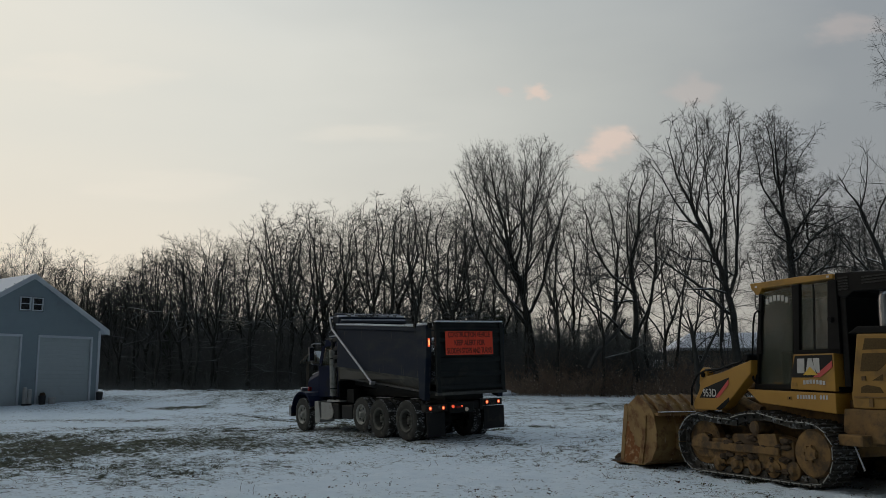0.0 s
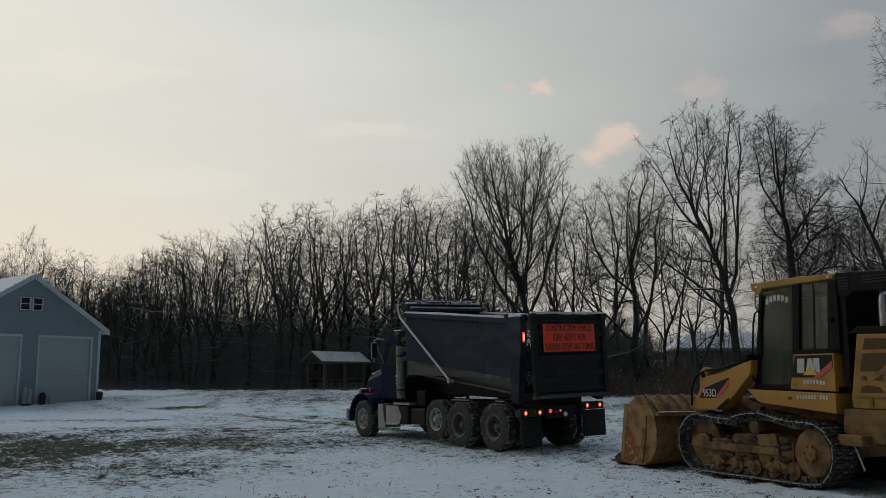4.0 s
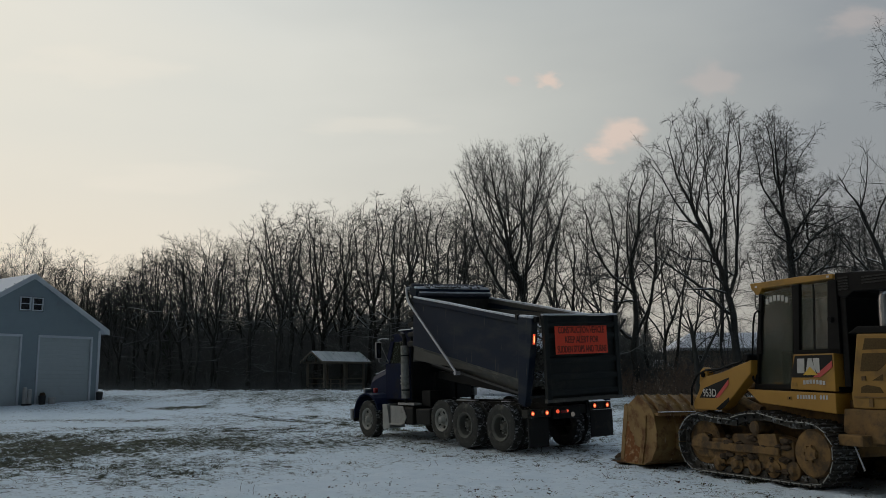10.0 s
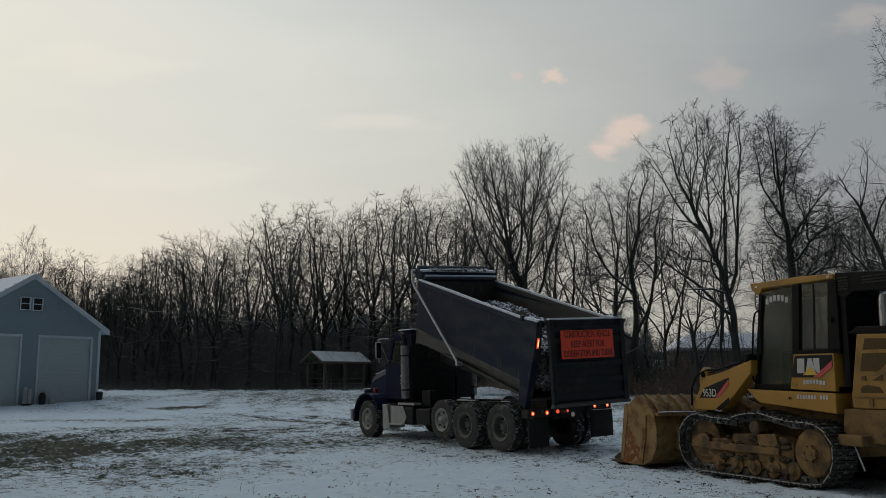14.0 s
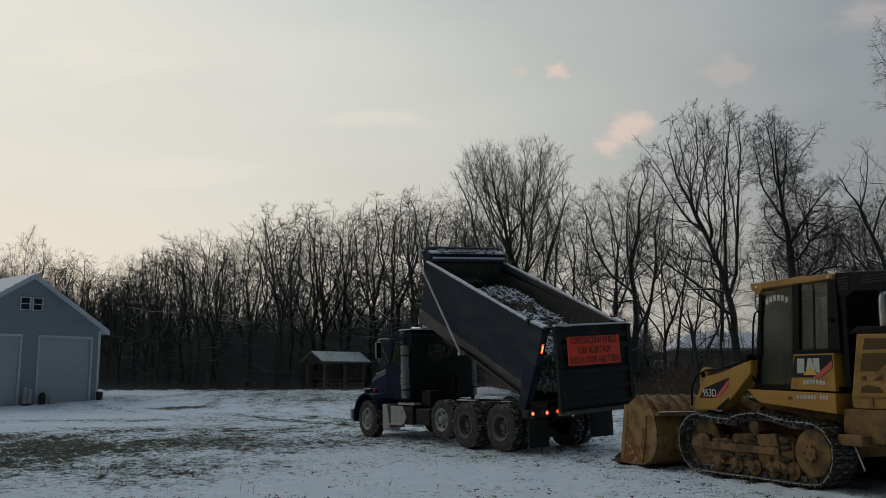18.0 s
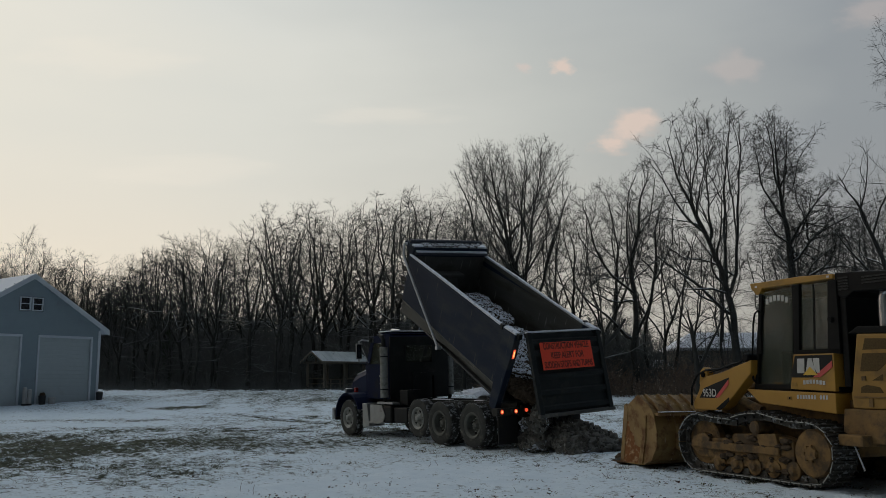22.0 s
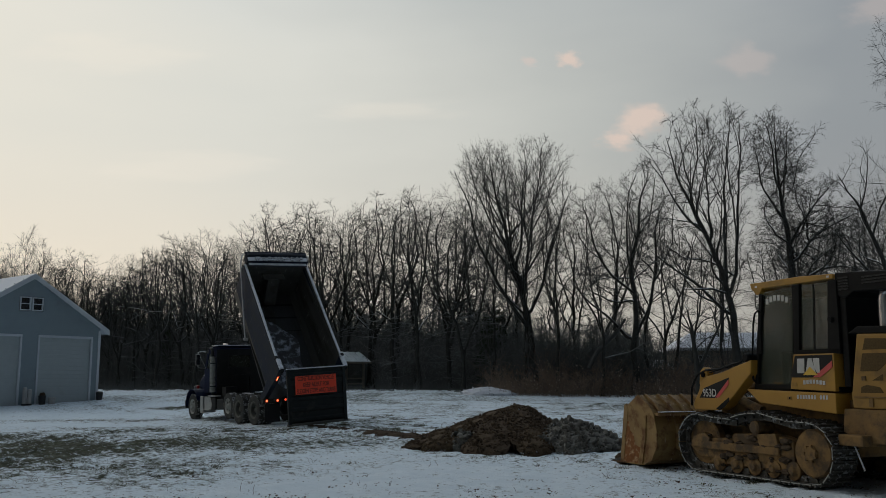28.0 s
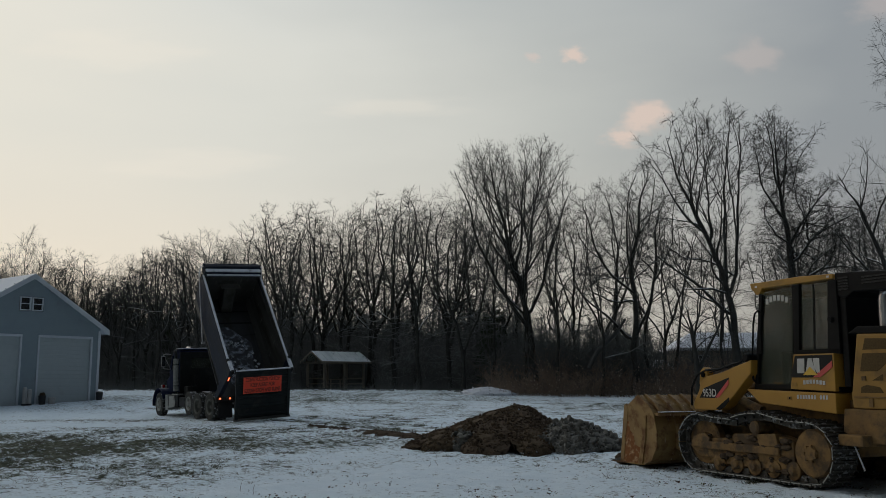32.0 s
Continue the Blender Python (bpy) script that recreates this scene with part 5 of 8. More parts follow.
def make_truck():
    truck = thing("dump_truck", "dark navy three-axle dump truck with snow on its bed rails", "dump truck")
    # chassis
    part("frame_rail", B((-1.15, 6.75, 0.36, 0.45, 0.78, 1.04)), M["black"], truck)
    part("frame_rail", B((-1.15, 6.75, -0.45, -0.36, 0.78, 1.04)), M["black"], truck)
    for x in (-1.12, -0.4, 0.6, 1.9, 3.2, 4.6, 6.3):
        part("crossmember", B((x, x + 0.12, -0.355, 0.355, 0.80, 1.0)), M["black"], truck)
    for x in (0.0, 1.366):
        bm = tube([(x, -0.95, 0.53), (x, 0.95, 0.53)], 0.09, 12)
        add_lathe(bm, [(0.05, -0.2), (0.22, -0.12), (0.25, 0.0), (0.22, 0.12), (0.05, 0.2)], 18, (x, 0, 0.54))
        part("axle", bm, M["black"], truck)
    part("suspension_beam", B((-0.15, 1.52, 0.52, 0.60, 0.50, 0.70), bevel=0.03), M["black"], truck)
    part("suspension_beam", B((-0.15, 1.52, -0.60, -0.52, 0.50, 0.70), bevel=0.03), M["black"], truck)
    part("axle", tube([(2.37, -0.98, 0.60), (2.37, 0.98, 0.60)], 0.07, 10), M["black"], truck)
    part("axle", tube([(6.03, -0.98, 0.51), (6.03, 0.98, 0.51)], 0.06, 10), M["black"], truck)
    wheels = []
    for sgn in (1, -1):
        wheels += [(make_wheel(truck, 0, sgn * 1.22, 0.525, 0.53, True, sgn, True), 0, sgn * 1.22, 0.525, 0.53),
                   (make_wheel(truck, 1.366, sgn * 1.22, 0.525, 0.53, True, sgn, True), 1.366, sgn * 1.22, 0.525, 0.53),
                   (make_wheel(truck, 2.37, sgn * 1.20, 0.61, 0.49, False, sgn, False), 2.37, sgn * 1.20, 0.61, 0.0),
                   (make_wheel(truck, 6.03, sgn * 1.22, 0.505, 0.51, False, sgn, False), 6.03, sgn * 1.22, 0.505, 0.51)]
    # cab
    cabx0, cabx1 = 4.05, 5.30
    back = B((cabx0, cabx0 + 0.048, -0.96, -0.42, 1.05, 2.76), (cabx0, cabx0 + 0.048, 0.48, 0.96, 1.05, 2.76), (cabx0, cabx0 + 0.048, -0.42, 0.48, 1.05, 2.03), (cabx0, cabx0 + 0.048, -0.42, 0.48, 2.52, 2.76))
    bm = B((cabx0 + 0.05, cabx1 + 0.1, -0.92, 0.92, 1.05, 1.12), (cabx1 + 0.05, cabx1 + 0.1, -0.92, 0.92, 1.12, 2.0))
    for sgn in (1, -1):
        y0, y1 = sorted((sgn * 0.92, sgn * 0.96))
        add_prism(bm, [(cabx0 + 0.05, 1.05), (cabx1 + 0.1, 1.05), (cabx1 + 0.1, 2.02), (cabx0 + 0.05, 2.02)], y0, y1)
        add_prism(bm, [(cabx0 + 0.05, 2.02), (4.42, 2.02), (4.42, 2.60), (cabx0 + 0.05, 2.60)], y0, y1)
        add_prism(bm, [(cabx0 + 0.05, 2.60), (4.97, 2.60), (4.90, 2.76), (cabx0 + 0.05, 2.76)], y0, y1)
        add_prism(bm, [(5.21, 2.02), (cabx1 + 0.1, 2.02), (5.12, 2.62), (4.96, 2.62)], y0, y1)
    add_prism(bm, [(cabx0, 2.76), (5.04, 2.76), (4.90, 2.81), (cabx0 + 0.1, 2.82)], -0.96, 0.96)
    cab = part("cab", bm, M["navy"], truck, "dark navy day cab")
    part("cab_back", back, M["black"], cab, "black rear wall of the cab")
    for y in (0.45, -0.45):
        part("cab_seat", prism([(4.30, 1.15), (4.82, 1.15), (4.82, 1.45), (4.46, 1.48), (4.34, 2.20), (4.22, 2.20)], y - 0.24, y + 0.24, bevel=0.04), M["black"], cab)
    part("dashboard", B((5.05, 5.34, -0.90, 0.90, 1.5, 1.95), bevel=0.04), M["black"], cab)
    part("steering_wheel", tube([(4.98 + 0.06 * math.sin(a), 0.45 + 0.22 * math.cos(a), 1.90 + 0.20 * math.sin(a)) for a in [k * math.pi / 8 for k in range(17)]], 0.016, 6), M["black"], cab)
    part("roof_cap", prism([(cabx0 + 0.03, 2.83), (cabx1 - 0.38, 2.815), (cabx1 - 0.6, 2.90), (cabx0 + 0.2, 2.90)], -0.86, 0.86, bevel=0.03), M["navy"], cab)
    part("roof_snow", B((cabx0 + 0.08, cabx1 - 0.5, -0.82, 0.9, 2.898, 2.925), bevel=0.012), M["snow"], cab, "thin snow on the cab roof")
    part("rear_window", B((cabx0 + 0.02, cabx0 + 0.026, -0.42, 0.48, 2.03, 2.52)), M["glass"], cab).visible_shadow = False
    part("rear_window_seal", B((cabx0 - 0.02, cabx0 - 0.001, -0.44, 0.50, 2.505, 2.55), (cabx0 - 0.02, cabx0 - 0.001, -0.44, 0.50, 2.00, 2.045), (cabx0 - 0.02, cabx0 - 0.001, 0.465, 0.50, 2.045, 2.505), (cabx0 - 0.02, cabx0 - 0.001, -0.44, -0.405, 2.045, 2.505)), M["black"], cab)
    part("windscreen", prism([(cabx1 + 0.105, 2.02), (cabx1 - 0.165, 2.60), (cabx1 - 0.155, 2.605), (cabx1 + 0.118, 2.025)], -0.90, 0.90), M["glass"], cab).visible_shadow = False
    for sgn in (1, -1):
        y = sgn * 0.963
        part("door", B((4.30, 5.28, min(y, y + sgn * 0.02), max(y, y + sgn * 0.02), 1.08, 2.0), bevel=0.008), M["navy"], cab, "navy cab door")
        yy = sgn * 0.985
        part("door_window", prism([(4.42, 2.02), (5.21, 2.02), (4.96, 2.60), (4.42, 2.60)], min(sgn * 0.938, sgn * 0.944), max(sgn * 0.938, sgn * 0.944)), M["glass"], cab).visible_shadow = False
        part("grab_rail", tube([(4.22, sgn * 1.0, 1.4), (4.22, sgn * 1.07, 1.45), (4.22, sgn * 1.07, 2.3), (4.22, sgn * 1.0, 2.35)], 0.015, 6), M["chrome"], cab)
    part("door_decal", B((4.42, 4.62, 0.9835, 0.986, 1.66, 1.70), (4.44, 4.60, 0.9835, 0.986, 1.56, 1.59), (4.43, 4.61, 0.9835, 0.986, 1.47, 1.495)), M["decal_white"], cab, "small pale lettering bars on the door")
    # hood, fenders, bumper, grille
    bm = bmesh.new()
    secs = []
    for x, w, z0, z1 in ((5.28, 0.80, 1.05, 2.02), (5.75, 0.74, 1.05, 1.95), (6.35, 0.66, 1.02, 1.84), (6.85, 0.60, 0.85, 1.70), (6.98, 0.55, 0.85, 1.60)):
        secs.append([bm.verts.new((x, yy, zz)) for yy, zz in ((-w, z0), (-w, z1 - 0.22), (-w * 0.86, z1 - 0.06), (-w * 0.5, z1), (w * 0.5, z1), (w * 0.86, z1 - 0.06), (w, z1 - 0.22), (w, z0))])
    for a, b in zip(secs, secs[1:]):
        for q in range(8):
            bm.faces.new((a[q], a[(q + 1) % 8], b[(q + 1) % 8], b[q]))
    bm.faces.new(secs[0])
    bm.faces.new(secs[-1][::-1])
    hood = part("hood", bm, M["navy"], truck, "sloping navy hood with a pale edge")
    # pale strip stands for the hood's chrome edge line
    part("hood_snow", prism([(5.32, 2.03), (6.84, 1.715), (6.84, 1.735), (5.32, 2.05)], 0.36, 0.46, bevel=0.006), M["snow"], hood, "thin pale strip along the hood's edge")
    part("grille", B((6.985, 7.02, -0.46, 0.46, 0.95, 1.56), bevel=0.01), M["chrome"], hood)
    part("grille_bars", B(*[(7.021, 7.035, -0.44 + i * 0.1, -0.40 + i * 0.1, 0.98, 1.53) for i in range(9)]), M["black"], hood)
    for sgn in (1, -1):
        bm = bmesh.new()
        pts = []
        for i in range(11):
            a = radians(-8 + 172 * i / 10)
            pts.append((6.03 + 0.70 * math.cos(a), 0.60 + 0.62 * math.sin(a)))
        inner = [(6.03 + (px - 6.03) * 0.93, 0.60 + (pz - 0.60) * 0.93) for px, pz in pts]
        add_prism(bm, pts + inner[::-1], sgn * 0.58, sgn * 1.26)
        fender = part("fender", bm, M["navy"], truck, "rounded navy front fender")
        part("splash_guard", B((6.70, 6.78, sgn * 0.92 - 0.34, sgn * 0.92 + 0.34, 0.42, 0.72), bevel=0.02), M["black"], truck)
        part("marker_lamp", B((5.70, 5.80, sgn * 1.10 - 0.05, sgn * 1.10 + 0.05, 1.225, 1.36), bevel=0.02), M["redlens"], fender, "red fender marker lamp")
        part("headlight", B((6.80, 6.90, sgn * 0.72 - 0.13, sgn * 0.72 + 0.13, 1.12, 1.32), bevel=0.03), M["chrome"], fender)
        # mirrors on their looped bracket
        y0 = sgn * 0.98
        y1 = sgn * 1.34
        mir = part("mirror", B((5.11, 5.16, y1 - 0.09, y1 + 0.09, 2.16, 2.60), bevel=0.015), M["chrome"], truck, "chrome-backed door mirror")
        part("mirror_glass", B((5.104, 5.109, y1 - 0.075, y1 + 0.075, 2.18, 2.58)), M["pane"], mir)
        part("mirror_bracket", add_tube(tube([(5.20, y0, 2.68), (5.14, y1 - sgn * 0.1, 2.70), (5.13, y1, 2.66), (5.13, y1, 2.10), (5.18, y1 - sgn * 0.06, 2.06), (5.25, y0, 2.03)], 0.022, 6), [(5.22, y0, 2.05), (5.13, y1 - sgn * 0.02, 2.64)], 0.010, 5), M["chrome"], mir)
        part("step_box", prism([(5.22, 0.27), (5.22, 0.93), (4.98, 0.93), (4.86, 0.40), (4.86, 0.30)], sgn * 0.70, sgn * 1.20, bevel=0.01), M["alu"], truck, "aluminium splash plate behind the front wheel")
        st = part("fuel_tank", B((3.75, 4.84, sgn * 0.88 - 0.27, sgn * 0.88 + 0.27, 0.42, 0.90), bevel=0.06), M["black"], truck)
        part("step", prism([(4.84, 0.40), (4.20, 0.40), (4.05, 0.62), (4.22, 0.90), (4.84, 0.90)], sgn * 1.152, sgn * 1.17), M["alu"], st, "aluminium step plate")
        part("step_tread", B((4.15, 4.90, sgn * 1.17 - 0.02, sgn * 1.17 + 0.09, 0.40, 0.44), bevel=0.006), M["alu"], st, "aluminium lower tread")
        part("step_tread", B((3.62, 4.40, sgn * 1.08 - 0.12, sgn * 1.08 + 0.12, 0.93, 0.985), bevel=0.006), M["alu"], st, "aluminium upper tread")
        # exhaust stack
        stk = part("exhaust_pipe", tube([(4.17, sgn * 1.10, 1.10), (4.17, sgn * 1.10, 2.48)], 0.11, 16), M["stack"], truck, "dull perforated exhaust heat shield")
        part("exhaust_elbow", tube([(4.17, sgn * 1.10, 2.48), (4.17, sgn * 1.10, 2.66), (4.22, sgn * 1.10, 2.76), (4.34, sgn * 1.10, 2.80)], 0.06, 10), M["black"], stk)
        part("down_pipe", tube([(4.17, sgn * 1.10, 1.10), (4.17, sgn * 1.06, 0.95), (4.17, sgn * 0.8, 0.86)], 0.055, 10), M["black"], stk)
        for z in (1.3, 2.2):
            part("pipe_clamp", tube([(4.17, sgn * 1.10, z), (4.17, sgn * 1.10, z + 0.035)], 0.118, 16), M["black"], stk)
    part("bumper", B((7.02, 7.16, -1.15, 1.15, 0.42, 0.76), bevel=0.03), M["chrome"], truck)
    part("antenna", add_tube(tube([(5.1, 1.0, 2.6), (5.1, 1.0, 3.0)], 0.006, 5), [(5.1, -1.0, 2.6), (5.1, -1.0, 3.1)], 0.006, 5), M["black"], truck)
    part("horn", add_tube(tube([(4.6, 0.3, 2.96), (5.0, 0.3, 2.96)], [0.02, 0.06], 10), [(4.6, 0.3, 2.86), (4.6, 0.3, 2.97)], 0.012, 5), M["chrome"], truck)
    # behind the cab: hoist cylinder, hoses and valve box
    part("headboard_frame", B((3.80, 3.90, 0.30, 0.38, 1.04, 1.75), (3.80, 3.90, -0.38, -0.30, 1.04, 1.75), (3.80, 3.90, -0.30, 0.30, 1.66, 1.75)), M["black"], truck)
    part("valve_box", B((3.3, 3.7, 0.46, 0.9, 0.9, 1.3), bevel=0.02), M["black"], truck)
    part("air_tank", tube([(2.75, 0.66, 0.72), (3.55, 0.66, 0.72)], 0.14, 14), M["black"], truck)
    part("battery_box", B((2.95, 3.6, 0.82, 1.15, 0.45, 0.85), bevel=0.03), M["black"], truck)
    # fender snow ledge over the tandem
    for x0, x1 in ((1.95, 2.75), (0.55, 0.9)):
        part("frame_snow", B((x0, x1, 0.34, 0.47, 1.041, 1.065), bevel=0.008), M["snow"], truck, "snow lying on the frame rail")
    # rear lights and flaps
    for side, lamps, z in ((1, (1.25, 0.85), 0.87), (-1, (-0.56, -0.95), 0.955)):
        y0, y1 = min(lamps) - 0.13, max(lamps) + 0.13
        box = part("light_bar", B((-1.18, -0.98, y0, y1, z - 0.09, z + 0.08), bevel=0.015), M["lightbox"], truck, "mud-splashed tail light box")
        for y in lamps:
            part("tail_lamp", tube([(-1.181, y, z), (-1.20, y, z)], 0.050, 14), M["amberlens"], box, "lit red tail lamp")
            part("lamp_core", tube([(-1.2005, y, z), (-1.204, y, z)], 0.024, 12), M["lampcore"], box, "bright core of the lamp")
            part("lamp_ring", add_lathe_x(-1.18, y, z, 0.053, 0.072), M["black"], box)
        f0, f1 = (0.70, 1.26) if side > 0 else (-1.24, -0.56)
        part("mud_flap", prism([(-1.02, z - 0.11), (-1.04, 0.14 if side > 0 else 0.25), (-1.06, 0.14 if side > 0 else 0.25), (-1.05, z - 0.11)], f0, f1), M["flap"], truck, "black rubber mud flap")
    part("rear_hitch", B((-1.2, -1.10, -0.12, 0.66, 0.72, 1.00), bevel=0.02), M["black"], truck)
    part("marker_strip", B((-1.215, -1.202, 0.25, 0.45, 0.84, 0.90)), M["redlens"], truck)
    for y, r in ((0.555, 0.042), (0.27, 0.026)):
        part("centre_lamp", tube([(-1.202, y, 0.885), (-1.222, y, 0.885)], r, 12), M["amberlens"], truck, "small lit red lamp on the hitch")
    part("reverse_lamp", tube([(-1.202, 0.12, 0.80), (-1.225, 0.12, 0.80)], 0.05, 12), M["whitelens"], truck, "white reverse lamp")
    # dump body
    top = lambda x: 2.93 + (x + 0.78) * 0.058
    low = lambda x: 1.20 + (x + 0.95) * 0.092
    bed = new("dump_bed", mesh_of("dump_bed", prism([(3.72, 1.42), (3.72, 1.62), (-0.95, 1.22), (-0.95, 1.04)], -0.62, 0.62), M["black"]))
    bed.parent = truck
    tagged(bed, "dark navy steel dump body")
    for sgn in (1, -1):
        yo, yi = sgn * 1.21, sgn * 1.17
        part("side_panel", prism([(3.72, 1.98), (3.72, top(3.72)), (-0.72, top(-0.72)), (-0.72, 1.62)], yi, yo), M["bluebox"], bed, "scratched navy side panel")
        bm = bmesh.new()
        ys = (sgn * 1.212, sgn * 0.98)
        quad = [(3.72, 1.98, ys[0]), (-0.72, 1.62, ys[0]), (-0.80, low(-0.80), ys[1]), (3.72, low(3.72), ys[1])]
        a = [bm.verts.new((x, y, z)) for x, z, y in quad]
        b = [bm.verts.new((x, y - sgn * 0.04, z)) for x, z, y in quad]
        bm.faces.new(a)
        bm.faces.new(b[::-1]).material_index = 1
        for q in range(4):
            bm.faces.new((a[q], a[(q + 1) % 4], b[(q + 1) % 4], b[q]))
        part("lower_panel", bm, [M["bandgrey"], M["inner"]], bed, "dusty grey lower side panel")
        y0, y1 = sorted((sgn * 1.15, sgn * 1.26))
        part("top_rail", prism([(3.72, top(3.72) - 0.10), (3.72, top(3.72) + 0.015), (-0.70, top(-0.70) + 0.015), (-0.70, top(-0.70) - 0.10)], y0, y1, bevel=0.015), M["bluebox"] if sgn > 0 else M["inner"], bed)
        part("rail_snow", prism([(3.70, top(3.70) + 0.016), (3.70, top(3.70) + 0.06), (2.2, top(2.2) + 0.075), (0.6, top(0.6) + 0.06), (-0.66, top(-0.66) + 0.07), (-0.66, top(-0.66) + 0.016)], y0 + 0.02, y1 - 0.01, bevel=0.014), M["thinsnow"], bed, "strip of snow along the bed rail")
        part("corner_post", prism([(-0.66, top(-0.7) + 0.03), (-1.12, top(-0.7) + 0.04), (-1.12, 2.5), (-0.98, 1.06), (-0.74, 1.12)], sgn * 1.10, sgn * 1.275, bevel=0.015), M["bluebox"], bed, "rear corner post")
        part("post_snow", B((-1.12, -0.68, min(sgn * 1.12, sgn * 1.27), max(sgn * 1.12, sgn * 1.27), top(-0.7) + 0.045, top(-0.7) + 0.10), bevel=0.015), M["thinsnow"], bed)
        part("post_latch", B((-0.64, -0.56, sgn * 1.24 - 0.05, sgn * 1.24 + 0.05, top(-0.6) - 0.02, top(-0.6) + 0.10)), M["black"], bed)
        part("side_lamp", B((-1.135, -1.121, sgn * 1.20 - 0.03, sgn * 1.20 + 0.03, 2.42, 2.64), bevel=0.006), M["amberlens"], bed, "lit red lamp on the corner post")
        part("lamp_core", B((-1.139, -1.1355, sgn * 1.20 - 0.016, sgn * 1.20 + 0.016, 2.46, 2.60), bevel=0.003), M["lampcore"], bed, "bright core of the lamp")
        part("top_hook", B((-1.20, -1.10, sgn * 1.18 - 0.05, sgn * 1.18 + 0.05, top(-0.7) - 0.04, top(-0.7) + 0.09), bevel=0.01), M["black"], bed)
        for z in (1.98, 2.22, 2.48, 2.76):
            part("front_bracket", prism([(3.72, z), (3.90, z - 0.06), (4.00, z - 0.03), (4.01, z + 0.05), (3.90, z + 0.09), (3.72, z + 0.10)], sgn * 0.95, sgn * 1.20, bevel=0.015), M["black"], bed)
        part("tarp_arm", tube([(3.98, sgn * 1.30, 3.44), (3.88, sgn * 1.32, 3.20), (3.80, sgn * 1.32, 3.08), (1.62, sgn * 1.30, 1.53)], 0.030, 10), M["arm"], bed, "pale galvanised tarp arm")
        part("arm_pivot", add_tube(bmesh.new(), [(1.60, sgn * 1.20, 1.50), (1.60, sgn * 1.345, 1.50)], 0.048, 14), M["arm"], bed, "pale tarp arm pivot")
    part("inner_lining", B((-0.72, 3.66, 1.135, 1.168, 1.6, 2.95)), M["inner"], bed, "scoured steel inner wall")
    part("inner_lining", B((-0.72, 3.66, -1.168, -1.135, 1.6, 2.95)), M["inner"], bed, "scoured steel inner wall")
    part("bed_floor", prism([(3.66, 1.64), (3.66, 1.69), (-1.02, 1.29), (-1.02, 1.24)], -1.15, 1.15), M["floorsteel"], bed, "scoured steel bed floor")
    fz = lambda x: 1.29 + (x + 1.02) * 0.4 / 4.68 + 0.004
    # lobed outline of a pale bluish mottled patch on the floor
    rim = [(0.85 + 1.45 * math.cos(t) * (1 + 0.12 * math.sin(3 * t)), 0.05 + 0.74 * math.sin(t) * (1 + 0.15 * math.sin(5 * t + 1))) for t in [k * math.pi / 14 for k in range(28)]]
    bm = bmesh.new()
    low_, high_ = [bm.verts.new((x, y, fz(x))) for x, y in rim], [bm.verts.new((x, y, fz(x) + 0.006)) for x, y in rim]
    bm.faces.new(low_)
    bm.faces.new(high_)
    for k in range(28):
        bm.faces.new((low_[k], low_[(k + 1) % 28], high_[(k + 1) % 28], high_[k]))
    part("floor_frost", bm, M["floorpatch"], bed, "pale bluish patch on the bed floor")
    part("front_wall", B((3.67, 3.72, -1.17, 1.17, 1.55, 3.20)), M["inner"], bed)
    part("doghouse", prism([(3.665, 1.72), (3.665, 2.75), (3.45, 2.70), (3.05, 1.72)], -0.24, 0.24, bevel=0.03), M["inner"], bed, "hoist housing on the front wall")
    part("housing_ledge", B((3.40, 3.665, -0.42, 0.42, 2.72, 2.78), bevel=0.01), M["bandgrey"], bed, "dusty ledge over the hoist housing")
    for z in (1.9, 2.2, 2.5, 2.8):
        part("ladder_rung", B((3.722, 3.76, 0.55, 0.95, z, z + 0.03)), M["black"], bed)
    part("long_sill", B((-0.9, 3.6, 0.36, 0.45, 1.10, 1.30), (-0.9, 3.6, -0.45, -0.36, 1.10, 1.30)), M["black"], bed)
    for x in (-0.5, 0.1, 0.7, 1.3, 1.9, 2.5, 3.1):
        part("cross_sill", B((x, x + 0.08, -1.0, 1.0, low(x) - 0.02, low(x) + 0.08)), M["black"], bed)
    # tarp housing over the front of the bed
    part("tarp_housing", prism([(3.64, 3.20), (3.74, 3.20), (3.98, 3.34), (4.12, 3.47), (4.08, 3.50), (3.9, 3.46), (3.64, 3.44)], -1.20, 1.20, bevel=0.008), M["bluebox"], bed, "navy tarp housing and wind deflector")
    part("tarp_roll", tube([(3.93, -1.16, 3.53), (3.93, 1.16, 3.53)], 0.045, 12), M["tarp"], bed, "rolled dark tarp")
    part("tarp_roll", tube([(3.58, -1.16, 3.30), (3.58, 1.16, 3.30)], 0.045, 12), M["tarp"], bed, "rolled dark tarp")
    part("tarp_cross_bar", tube([(3.98, -1.30, 3.44), (3.98, 1.30, 3.44)], 0.028, 10), M["arm"], bed)
    part("housing_snow", B((3.645, 3.80, -1.16, 1.17, 3.445, 3.50), bevel=0.02), M["thinsnow"], bed, "snow lying on the tarp housing")
    part("housing_snow", B((3.535, 3.625, -1.13, 1.13, 3.335, 3.375), bevel=0.012), M["thinsnow"], bed, "snow lying on the rolled tarp")
    # tailgate, hung from its top hinge; local origin on the hinge
    gate = new("tailgate", mesh_of("tailgate", B((-0.05, -0.01, -1.09, 1.09, -1.80, 0.02), bevel=0.006), M["gate"]))
    gate.parent = truck
    tagged(gate, "dark ribbed steel tailgate hung from its top hinge")
    for b in ((-0.115, -0.051, 0.98, 1.10, -1.82, 0.03), (-0.115, -0.051, -1.10, -0.98, -1.82, 0.03)):
        part("gate_stile", B(b, bevel=0.012), M["gate"], gate)
